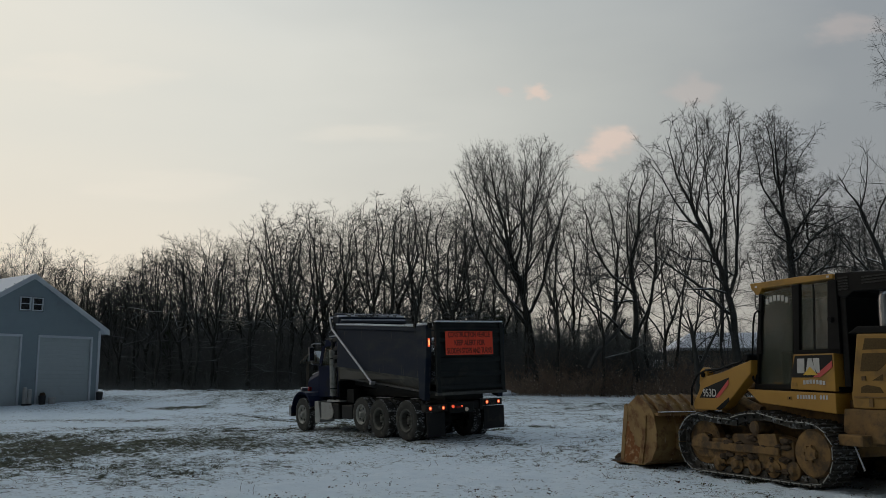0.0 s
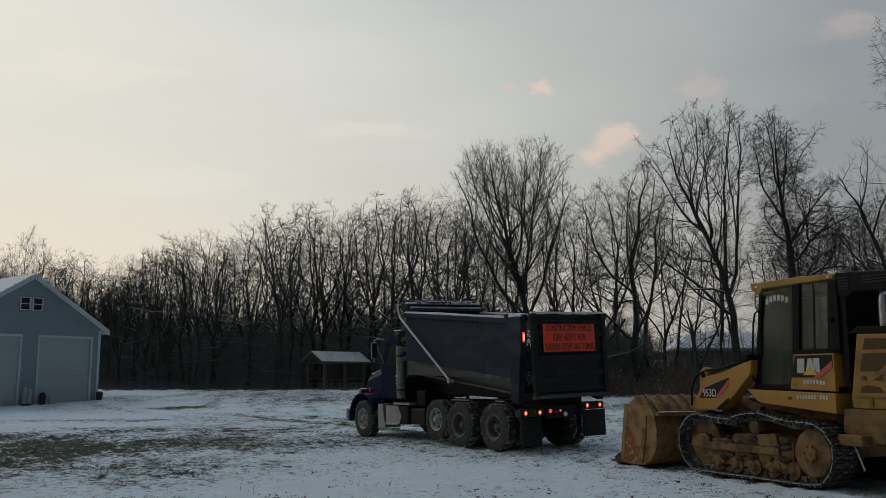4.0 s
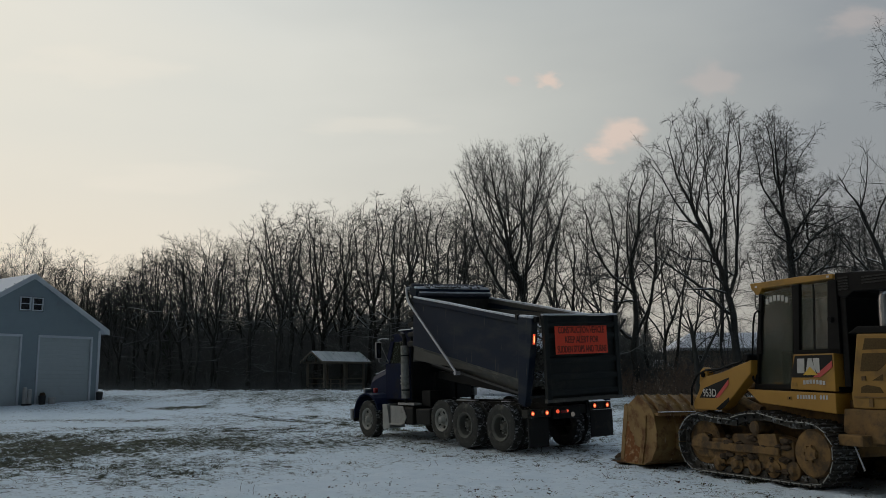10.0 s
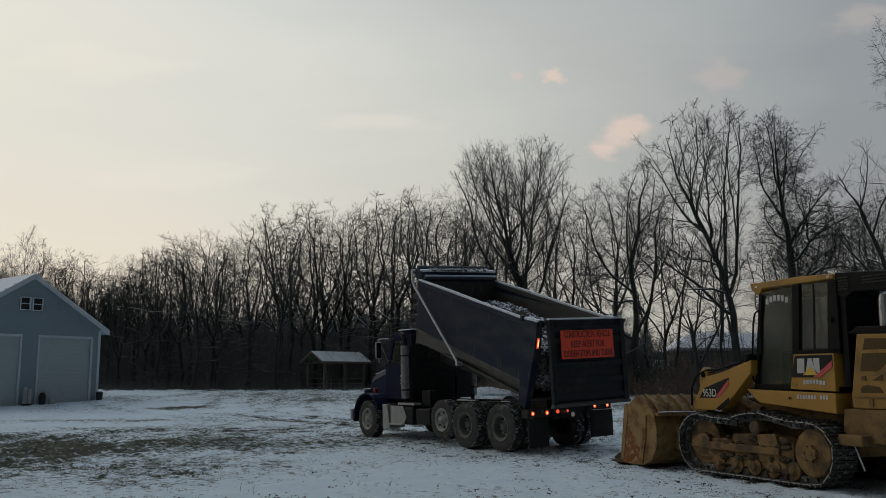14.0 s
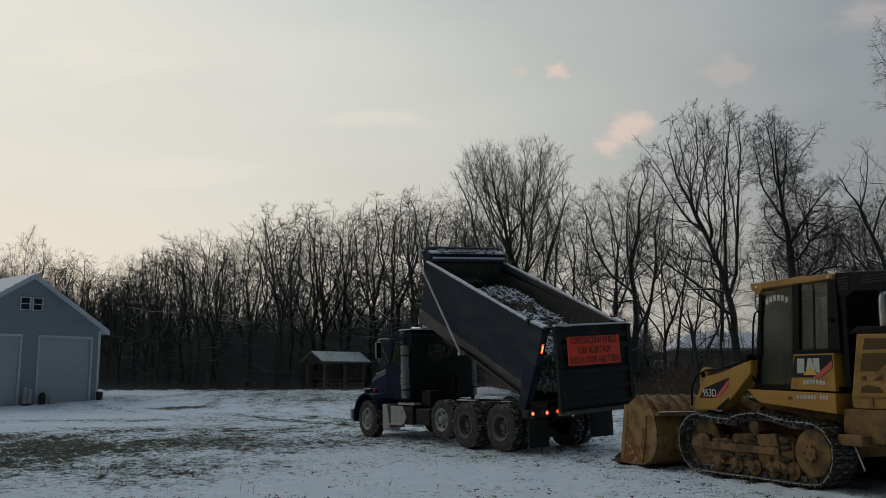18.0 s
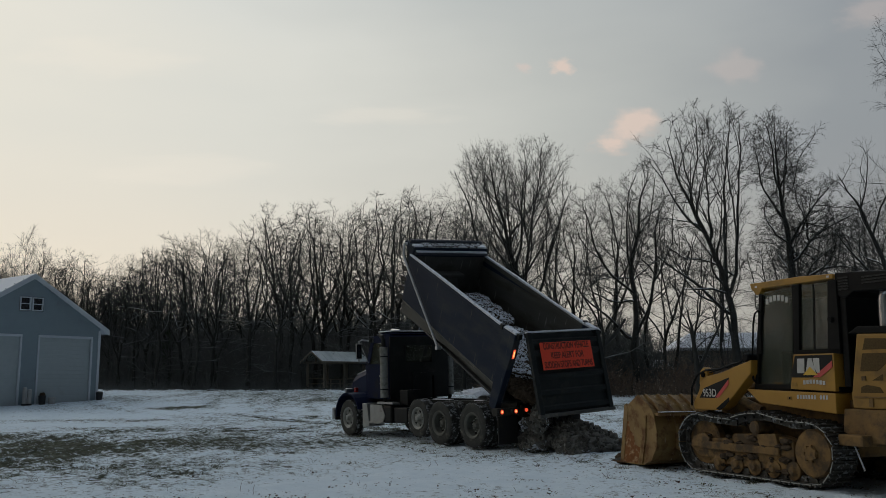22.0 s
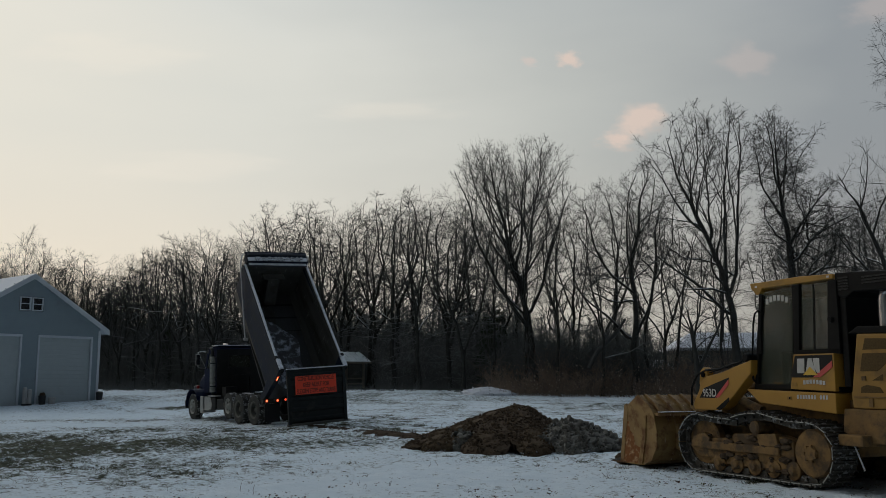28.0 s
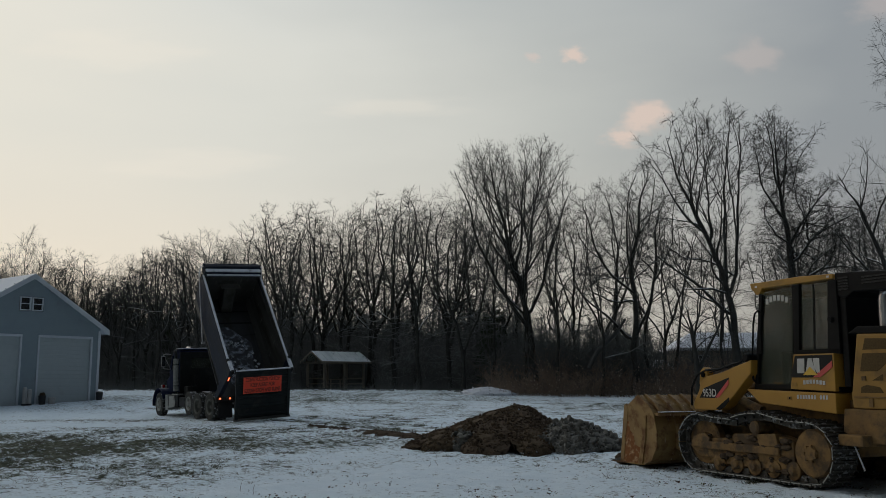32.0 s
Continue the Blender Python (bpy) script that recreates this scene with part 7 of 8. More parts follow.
        part("arm_pin", add_lathe(bmesh.new(), [(0.001, sgn * 0.955), (0.035, sgn * 0.955), (0.05, sgn * 0.93), (0.05, sgn * 0.75)], 14, (1.28, 0, 1.63)), M["cabblack"], arm)
        part("hose", add_tube(tube([(1.52, sgn * 0.99, 1.10), (1.50, sgn * 1.0, 1.40), (1.36, sgn * 0.99, 1.62), (1.15, sgn * 0.98, 1.70), (0.80, sgn * 0.98, 1.72), (0.35, sgn * 0.94, 1.83), (0.15, sgn * 0.90, 1.95)], 0.018, 6), [(1.05, sgn * 0.98, 1.66), (0.7, sgn * 0.97, 1.74), (0.3, sgn * 0.93, 1.80)], 0.014, 6), M["cabblack"], arm, "black hydraulic hoses")
        part("lift_cylinder", tube([(0.15, sgn * 0.70, 1.05), (0.62, sgn * 0.70, 1.20)], 0.07, 12), M["yellow_dirty"], ld)
        part("cylinder_rod", tube([(0.62, sgn * 0.70, 1.20), (1.1, sgn * 0.70, 1.35)], 0.035, 10), M["chrome"], ld)
        part("tower_pin", add_lathe(bmesh.new(), [(0.001, sgn * 0.97), (0.05, sgn * 0.97), (0.07, sgn * 0.94), (0.07, sgn * 0.7)], 14, (0.20, 0, 1.90)), M["cabblack"], ld)
        part("bucket_link", prism([(1.30, 1.05), (1.5, 1.14), (2.35, 0.60), (2.40, 0.42), (2.2, 0.40)], sgn * 0.62, sgn * 0.74, bevel=0.015), M["yellow_dirty"], ld)
    part("tilt_rod", tube([(0.9, 0, 1.5), (2.3, 0, 1.0)], 0.06, 10), M["yellow_dirty"], ld)
    # cab
    part("cab_floor", B((-1.52, 0.18, -0.80, 0.80, 1.36, 1.44)), M["cabblack"], ld)
    roof = part("cab_roof", prism([(0.16, 3.10), (0.14, 3.02), (0.02, 2.90), (-0.06, 2.93), (-0.10, 3.00), (-1.53, 3.02), (-1.53, 3.09), (-0.9, 3.115)], -0.83, 0.83, bevel=0.012), M["yellow"], ld, "yellow cab roof")
    part("roof_bolts", B((0.0, 0.04, 0.831, 0.842, 3.02, 3.05), (-1.47, -1.43, 0.831, 0.842, 3.04, 3.07)), M["chrome"], roof)
    for sgn in (1, -1):
        y0, y1 = sorted((sgn * 0.74, sgn * 0.82))
        part("cab_post", prism([(0.17, 1.40), (0.10, 1.40), (-0.09, 2.90), (-0.02, 2.92)], y0, y1, bevel=0.01), M["cabblack"], ld, "black front cab post")
        part("cab_post", prism([(-0.585, 1.40), (-0.70, 1.92), (-0.72, 3.0), (-0.87, 3.0), (-0.80, 1.92), (-0.72, 1.40)], y0, y1, bevel=0.01), M["cabblack"], ld, "black middle cab post")
        part("cab_post", prism([(-1.345, 1.92), (-1.42, 3.0), (-1.58, 3.0), (-1.58, 1.92)], y0, y1, bevel=0.01), M["cabblack"], ld, "black rear cab post")
        part("cab_rail", prism([(-0.70, 1.92), (-1.58, 1.92), (-1.58, 1.99), (-0.78, 1.99)], y0, y1), M["cabblack"], ld)
        part("cab_rail", prism([(0.17, 1.40), (-0.60, 1.40), (-0.60, 1.47), (0.17, 1.47)], y0, y1), M["cabblack"], ld)
        g0, g1 = sorted((sgn * 0.775, sgn * 0.785))
        d = part("cab_door_glass", prism([(0.11, 1.47), (-0.59, 1.47), (-0.72, 2.98), (-0.11, 2.94), (-0.07, 2.88)], g0, g1), M["glass"], ld, "tinted door glass with pale arched bars")
        d.visible_shadow = False
        w = part("cab_side_glass", prism([(-0.80, 1.99), (-1.34, 1.99), (-1.42, 2.98), (-0.88, 2.98)], g0, g1), M["glass"], ld, "tinted sliding side window")
        w.visible_shadow = False
        part("window_frame", prism([(-1.06, 1.99), (-1.09, 1.99), (-1.14, 2.98), (-1.11, 2.98)], g0 - 0.004, g1 + 0.004), M["cabblack"], ld)
        n0, n1 = sorted((sgn * 0.787, sgn * 0.790))
        part("glass_bars", B(*[(-0.60 + i * 0.082, -0.545 + i * 0.082, n0, n1, 2.74 + 0.045 * (1 - ((i - 2.5) / 2.5) ** 2), 2.83 + 0.045 * (1 - ((i - 2.5) / 2.5) ** 2)) for i in range(6)]), M["decal_white"], ld, "arched pale bars of lettering on the glass")
        part("grab_handle", tube([(-0.10, sgn * 0.80, 2.58), (-0.03, sgn * 0.86, 2.65), (0.04, sgn * 0.87, 2.60), (0.08, sgn * 0.87, 2.45), (0.155, sgn * 0.87, 1.75), (0.15, sgn * 0.86, 1.55), (0.12, sgn * 0.80, 1.46)], 0.016, 8), M["cabblack"], ld, "black grab handle")
        part("door_handle", B((-0.02, 0.04, min(sgn * 0.79, sgn * 0.82), max(sgn * 0.79, sgn * 0.82), 1.95, 2.25), bevel=0.008), M["cabblack"], ld)
    part("rear_glass", B((-1.575, -1.565, -0.72, 0.72, 2.0, 2.95)), M["glass"], ld).visible_shadow = False
    part("front_glass", prism([(0.13, 1.5), (0.135, 1.5), (-0.055, 2.90), (-0.06, 2.90)], -0.73, 0.73), M["glass"], ld).visible_shadow = False
    seat = part("seat", prism([(-0.35, 1.75), (-0.40, 1.92), (-0.86, 1.92), (-0.98, 2.60), (-1.10, 2.60), (-1.02, 1.75)], -0.26, 0.26, bevel=0.04), M["cabblack"], ld, "black operator's seat")
    part("seat_base", B((-0.9, -0.45, -0.2, 0.2, 1.44, 1.75)), M["cabblack"], seat)
    part("console", B((-0.8, -0.1, -0.6, -0.34, 1.44, 2.05), (-0.8, -0.3, 0.34, 0.56, 1.44, 1.95), bevel=0.03), M["cabblack"], ld)
    part("dash", B((-0.12, 0.05, -0.35, 0.35, 1.44, 2.0), bevel=0.03), M["cabblack"], ld)
    # black air-conditioning hood and rear body behind the cab
    part("rear_hood", prism([(-1.54, 3.10), (-1.54, 2.76), (-1.72, 2.72), (-1.86, 2.80), (-2.40, 2.78), (-2.95, 2.78), (-2.95, 3.00), (-1.9, 3.085)], -0.80, 0.80, bevel=0.02), M["cabblack"], ld, "black roof-mounted air unit behind the cab")
    for x0, x1, z0, n in ((-1.78, -1.60, 2.84, 5), (-2.60, -2.02, 2.90, 3)):
        for i in range(n):
            part("vent_slat", B((x0, x1, 0.801, 0.812, z0 + i * 0.042, z0 + i * 0.042 + 0.022)), M["black"], ld)
    part("rear_bulkhead", B((-1.70, -1.585, -0.80, 0.78, 1.44, 2.75), bevel=0.02), M["cabblack"], ld)
    part("engine_hood", prism([(-1.72, 2.20), (-2.95, 2.16), (-2.95, 2.26), (-1.9, 2.30)], -0.80, 0.82, bevel=0.015), M["cabblack"], ld, "black engine hood top")
    part("exhaust", tube([(-2.12, 0.50, 2.25), (-2.12, 0.50, 2.66), (-2.14, 0.50, 2.76), (-2.22, 0.50, 2.81)], [0.085, 0.085, 0.08, 0.07], 14), M["chrome"], ld, "pale curved exhaust pipe")
    part("mirror", B((-2.46, -2.42, 0.62, 0.82, 2.62, 2.88), bevel=0.015), M["cabblack"], ld)
    part("side_lamp", add_lathe(bmesh.new(), [(0.001, 0.86), (0.04, 0.86), (0.05, 0.82), (0.04, 0.78)], 12, (-1.45, 0, 2.42)), M["cabblack"], ld)
    # counterweight and ripper mount outside of the left of view
    part("counterweight", B((-3.15, -2.955, -0.85, 0.85, 0.7, 1.7), bevel=0.05), M["yellow_dirty"], ld)
    # bucket
    prof = [(3.42, 0.03), (3.10, 0.005), (2.62, 0.005), (2.38, 0.10), (2.22, 0.34), (2.20, 0.62), (2.28, 0.92), (2.42, 1.08), (2.72, 1.26)]
    inner = [(x + 0.045 * (1 if i > 2 else 0.2), z + (0.035 if i < 4 else -0.005)) for i, (x, z) in enumerate(prof)]
    bk = part("bucket", prism(prof + inner[::-1], -1.22, 1.22), M["bucket"], ld, "rusty mud-stained bucket resting on the snow")
    for sgn in (1, -1):
        y0, y1 = sorted((sgn * 1.222, sgn * 1.250))
        part("bucket_side", prism([(3.28, 0.02), (3.05, 0.0), (2.62, 0.0), (2.37, 0.10), (2.21, 0.34), (2.19, 0.62), (2.27, 0.93), (2.42, 1.09), (2.72, 1.27), (3.06, 1.06), (3.12, 1.00)], y0, y1, bevel=0.006), M["bucket"], bk, "rust-streaked bucket end plate")
        part("rust_patch", prism([(3.24, 0.03), (2.72, 0.02), (2.60, 0.12), (2.66, 0.30), (2.84, 0.36), (2.88, 0.55), (2.98, 0.60), (3.02, 0.78), (3.11, 0.74)], y1 + 0.001 if sgn > 0 else y0 - 0.004, y1 + 0.004 if sgn > 0 else y0 - 0.001), M["rust"], bk, "flaking rust on the end plate")
        part("side_cutter", prism([(3.30, 0.02), (3.20, 0.02), (3.02, 1.00), (3.08, 1.10), (3.14, 1.06)], y0 - 0.012, y1 + 0.012, bevel=0.006), M["bucket"], bk, "worn side cutter bar")
        part("end_plate_rib", prism([(2.62, 0.02), (2.75, 0.02), (2.60, 0.50), (2.55, 0.9), (2.47, 0.9), (2.50, 0.5)], y1 if sgn > 0 else y0 - 0.02, y1 + 0.02 if sgn > 0 else y0), M["bucket"], bk)
    part("cutting_edge", prism([(3.56, 0.0), (3.56, 0.015), (3.12, 0.05), (3.06, 0.006)], -1.25, 1.25), M["bucket"], bk, "worn steel cutting edge")
    part("bucket_tooth", prism([(3.62, 0.0), (3.62, 0.02), (3.30, 0.10), (3.26, 0.02)], 1.14, 1.25), M["track"], bk)
    part("spill_bar", prism([(2.16, 0.90), (2.28, 0.90), (2.30, 0.94), (2.18, 0.96)], -1.22, 1.22), M["bucket"], bk, "snow-lined stiffener bar")
    part("spill_snow", B((2.17, 2.27, -0.9, 1.15, 0.958, 0.972)), M["snow"], bk, "thin snow on the stiffener bar")
    for i in range(9):
        y = -1.08 + i * 0.27
        part("bucket_rib", prism([(2.275, 0.97), (2.42, 1.085), (2.70, 1.255), (2.66, 1.28), (2.37, 1.12), (2.24, 0.98)], y, y + 0.05), M["bucket"], bk)
    part("bucket_lug", B((2.12, 2.24, 0.55, 0.60, 0.3, 0.75), (2.12, 2.24, 0.76, 0.81, 0.3, 0.75), (2.12, 2.24, -0.60, -0.55, 0.3, 0.75), (2.12, 2.24, -0.81, -0.76, 0.3, 0.75)), M["bucket"], bk)
    part("bucket_soil", lump(3.50, 1.05, 0.05, 0.16, 7), M["soil"], bk, "clod of brown soil caught at the bucket's lip")
    return ld


def lump(x, y, z, r, seed):
    bm = bmesh.new()
    bmesh.ops.create_icosphere(bm, subdivisions=3, radius=1)
    for v in bm.verts:
        f = 1 + 0.35 * noise.noise(v.co * 2.1 + Vector((seed, 0, 0))) + 0.18 * noise.noise(v.co * 5.3)
        v.co = Vector((x, y, z)) + Vector((v.co.x * r * f, v.co.y * r * f * 0.9, v.co.z * r * f * 0.7))
    return bm


make_loader()


# ---- load of stone and soil ----
def rock_heap(seed, r, flat, stones, s0, s1, material, name, thin=(0.3, 0.55)):
    """A rigid clump: a lumpy core set with many broken stones or clods."""
    rng = random.Random(seed)
    bm = bmesh.new()
    bmesh.ops.create_icosphere(bm, subdivisions=3, radius=1)
    off = Vector((seed * 3.7, 0, 0))
    for v in bm.verts:
        f = 1 + 0.12 * noise.noise(v.co * 1.7 + off) + 0.12 * noise.noise(v.co * 4.1 + off) + 0.08 * noise.noise(v.co * 9 + off)
        v.co = Vector((v.co.x * r * f, v.co.y * r * f, v.co.z * r * flat * f))
    for i in range(stones):
        a, z = rng.uniform(0, 2 * math.pi), rng.uniform(-0.95, 1)
        h = math.sqrt(1 - z * z)
        c = Vector((math.cos(a) * h * r, math.sin(a) * h * r, z * r * flat)) * rng.uniform(0.88, 1.01)
        s = rng.uniform(s0, s1) if rng.random() < 0.85 else rng.uniform(s1, s1 * 1.35)
        vs = bmesh.ops.create_icosphere(bm, subdivisions=1, radius=1)["verts"]
        m = Euler((rng.uniform(0, 6), rng.uniform(0, 6), rng.uniform(0, 6))).to_matrix()
        ax = Vector((rng.uniform(0.9, 1.7), rng.uniform(0.6, 1.0), rng.uniform(*thin)))
        for v in vs:
            q = v.co * rng.uniform(0.85, 1.08)
            v.co = c + m @ Vector((q.x * ax.x, q.y * ax.y, q.z * ax.z)) * s
    return mesh_of(name, bm, material)


SOIL = [rock_heap(i, 0.52, 0.27, 640, 0.018, 0.044, M["soil"], "soil_clump", (0.55, 0.85)) for i in range(4)]
STONE = [rock_heap(10 + i, 0.36, 0.46, 250, 0.035, 0.085, M["stone"], "gravel_clump") for i in range(4)]
DUSTED = [rock_heap(20 + i, 0.36, 0.46, 250, 0.035, 0.080, M["snowstone"], "gravel_clump") for i in range(3)]
CRUMB = [rock_heap(30 + i, 0.19, 0.36, 60, 0.015, 0.04, M["soil"], "soil_clod") for i in range(3)]


CRUST = [rock_heap(60 + i, 0.40, 0.42, 480, 0.022, 0.05, M["snowsoil"], "soil_clump", (0.55, 0.85)) for i in range(2)]
CLOD = [rock_heap(40 + i, 0.33, 0.45, 120, 0.016, 0.042, M["soil"], "soil_clod") for i in range(2)]
SNOWY = [rock_heap(50 + i, 0.055, 0.5, 22, 0.012, 0.030, M["snowstone"], "snowy_clod") for i in range(3)]


def falling_rows(local, tr, slide, end, yaw, roll=0, slope=None):
    """Rides in the bed, slides out at the gate by tr seconds, drops, and lies at its place on the heap."""
    start = tr - slide
    rows, t = [], 0.0
    grid = [i * 0.5 for i in range(9)] + [5.5, 7, 9, 11, 13, 15, 17, 19] + [19.5 + 0.5 * i for i in range(16)]
    for g in grid:
        if g < start - 0.1:
            rows.append((g, truck_pose(g) @ bed_pose(g) @ Matrix.Translation(local)))
    exit_ = Vector((-1.05, local[1] * 0.75, 1.52))
    for f in (0.0, 0.35, 0.7, 1.0):
        g = start + slide * f
        p = Vector(local).lerp(exit_, f * f * 0.6 + f * 0.4)
        rows.append((g, truck_pose(g) @ bed_pose(g) @ Matrix.Translation(p)))
    out = rows[-1][1]
    a, b = out.translation, Vector(end)
    last = pose(*end, roll, 0, yaw)
    if slope is not None:        # lies along the heap's flank
        tilt = Vector((0, 0, 1)).rotation_difference(slope).to_matrix().to_4x4()
        last = Matrix.Translation(end) @ tilt @ pose(0, 0, 0, roll, 0, yaw)
    for dt, f, g in ((0.16, 0.33, 0.14), (0.32, 0.68, 0.50)):
        mid = a.lerp(b, f)
        mid.z = a.z + (b.z - a.z) * g
        q = out.to_quaternion().slerp(last.to_quaternion(), f)
        rows.append((tr + dt, Matrix.Translation(mid) @ q.to_matrix().to_4x4()))
    rows += [(tr + 0.46, last), (32, last)]
    return rows


def heap_z(x, y, cx, cy, left, right, dep, h):
    u = (x - cx) / (left if x < cx else right)
    v = (y - cy) / dep
    q = math.hypot(u, v)
    return h * max(0.0, 1 - math.sqrt(q * q + 0.02))


def heap_slope(x, y, *shape):
    e = 0.25
    return Vector((heap_z(x - e, y, *shape) - heap_z(x + e, y, *shape), heap_z(x, y - e, *shape) - heap_z(x, y + e, *shape), 2 * e)).normalized()


def spread_over(rng, n, cx, cy, left, right, dep, k=0.92):
    """n places spread evenly over an ellipse (sunflower pattern, jittered)."""
    out = []
    for i in range(n):
        r = math.sqrt((i + 0.5) / n) * k
        a = i * 2.39996 + rng.uniform(-0.25, 0.25)
        u, v = r * math.cos(a), r * math.sin(a)
        out.append((cx + u * (left if u < 0 else right), cy + v * dep))
    return out


def make_load():
    rng = random.Random(17)
    top_layer = [(x, y, 2.28 + 0.05 * x + rng.uniform(-0.05, 0.09) + (0.12 if 0.3 < x < 2.9 else 0)) for x in (-0.55, -0.1, 0.4, 0.9, 1.4, 1.9, 2.4, 2.85) for y in (-0.62, -0.2, 0.22, 0.64)]
    rear = [(-0.68, y, z) for y in (-0.6, -0.15, 0.3, 0.66) for z in (1.62, 1.98)]
    below = [(x, y, z + 0.085 * (x + 1)) for x in (-0.2, 0.3, 0.8, 1.3, 1.8, 2.3, 2.75) for y in (-0.54, -0.18, 0.18, 0.54) for z in (1.58, 1.92)]
    ends = spread_over(rng, len(top_layer) + len(rear), 2.95, 20.95, 1.25, 1.05, 1.12)
    ends.sort(key=lambda p: -p[0] + rng.uniform(-0.5, 0.5))
    riders = sorted(rear + top_layer, key=lambda p: p[0] + rng.uniform(-0.6, 0.6) + (0 if p[2] > 2.1 else -0.5))
    for i, (p, e) in enumerate(zip(riders, ends)):
        f = i / len(riders)
        ob = tagged(new("gravel_clump", DUSTED[i % 3] if i % 6 else STONE[i % 4]), "clump of grey broken stone dusted with snow" if i % 6 else "clump of grey-brown broken stone", "gravel", "load tipped from the truck")
        z = heap_z(*e, 2.95, 20.95, 1.6, 1.35, 1.45, 0.66) + gz(*e) - 0.12 + rng.uniform(-0.04, 0.03)
        FALLING.append((ob, falling_rows(p, 20.2 + 1.8 * f, 0.6 + 0.9 * f, (*e, z), 124 + rng.uniform(-40, 40), rng.choice((-1, 1)) * rng.uniform(164, 178), heap_slope(*e, 2.95, 20.95, 1.6, 1.35, 1.45, 0.66))))
    ends = spread_over(rng, len(below) + 10, 1.75, 21.9, 2.6, 1.25, 1.95)
    ends.sort(key=lambda p: -p[0] + rng.uniform(-0.4, 0.4))
    below = sorted(below + [(x, y, 2.12) for x in (0.2, 0.9, 1.6, 2.3, 2.7) for y in (-0.4, 0.4)], key=lambda p: p[0] + rng.uniform(-0.5, 0.5))
    for i, (p, e) in enumerate(zip(below, ends)):
        f = i / len(below)
        top = p[2] > 2.05
        stony = e[0] < 0.9 and e[1] < 21.6 and i % 2 == 0 and not top
        ob = tagged(new("gravel_clump" if stony else "soil_clump", STONE[i % 4] if stony else CRUST[i % 2] if top else SOIL[i % 4]), "clump of grey-brown broken stone" if stony else "clump of dark soil with a snowy crust" if top else "clump of dark brown crumbly soil", "gravel" if stony else "soil", "load tipped from the truck")
        shape = (1.80, 21.9, 3.05, 1.60, 2.30, 1.04)
        z = heap_z(*e, *shape) + gz(*e) - 0.13 + rng.uniform(-0.03, 0.03)
        FALLING.append((ob, falling_rows(p, 21.85 + 1.65 * f, 0.8 + 0.5 * f, (*e, z), 124 + rng.uniform(-40, 40), 175 if top else 0, heap_slope(*e, *shape))))
    for i in range(56):       # what dribbles out as the truck pulls away
        f = i / 55
        g = f ** 1.25
        x, y = -0.9 - 3.5 * g + rng.gauss(0, 0.10), 25.0 + 6.2 * g + rng.gauss(0, 0.16)
        ob = tagged(new("soil_clod", CRUMB[i % 3] if i % 3 or f > 0.4 else CLOD[i % 2]), "small clod of dark soil on the snow", "soil", "load tipped from the truck")
        FALLING.append((ob, falling_rows((-0.4 + 0.027 * i, rng.uniform(-0.8, 0.8), 1.48), 23.5 + 1.9 * f, 0.6, (x, y, gz(x, y) - 0.035), rng.uniform(80, 170))))
    for i in range(44):       # snow shaken off the tarp housing into the empty bed
        y, tr = rng.uniform(-0.95, 0.95), 28.45 + 0.7 * rng.random()
        ob = tagged(new("snowy_clod", SNOWY[i % 3]), "frozen snow clod shaken off the tarp housing", "snow", "snow clods in the bed")
        a, b = Vector((rng.uniform(3.66, 3.78), y, 3.50)), Vector((rng.uniform(-0.3, 1.6), y * 0.8, 0))
        b.z = 1.33 + (b.x + 1.02) * 0.0855
        rows = [(g, truck_pose(g) @ bed_pose(g) @ Matrix.Translation(a)) for g in [k * 0.5 for k in range(57)]]
        for g, p in ((tr, a), (tr + 0.2, Vector((3.42, y, 3.35))), (tr + 0.5, Vector((3.1, y, 2.5))), (tr + 0.75, Vector((2.6, y, 1.66))), (tr + 1.3, b)):
            rows.append((g, truck_pose(g) @ bed_pose(g) @ Matrix.Translation(p)))
        rows += [(g, truck_pose(g) @ bed_pose(g) @ Matrix.Translation(b)) for g in (30.6, 31, 31.5, 32)]
        FALLING.append((ob, rows))


make_load()


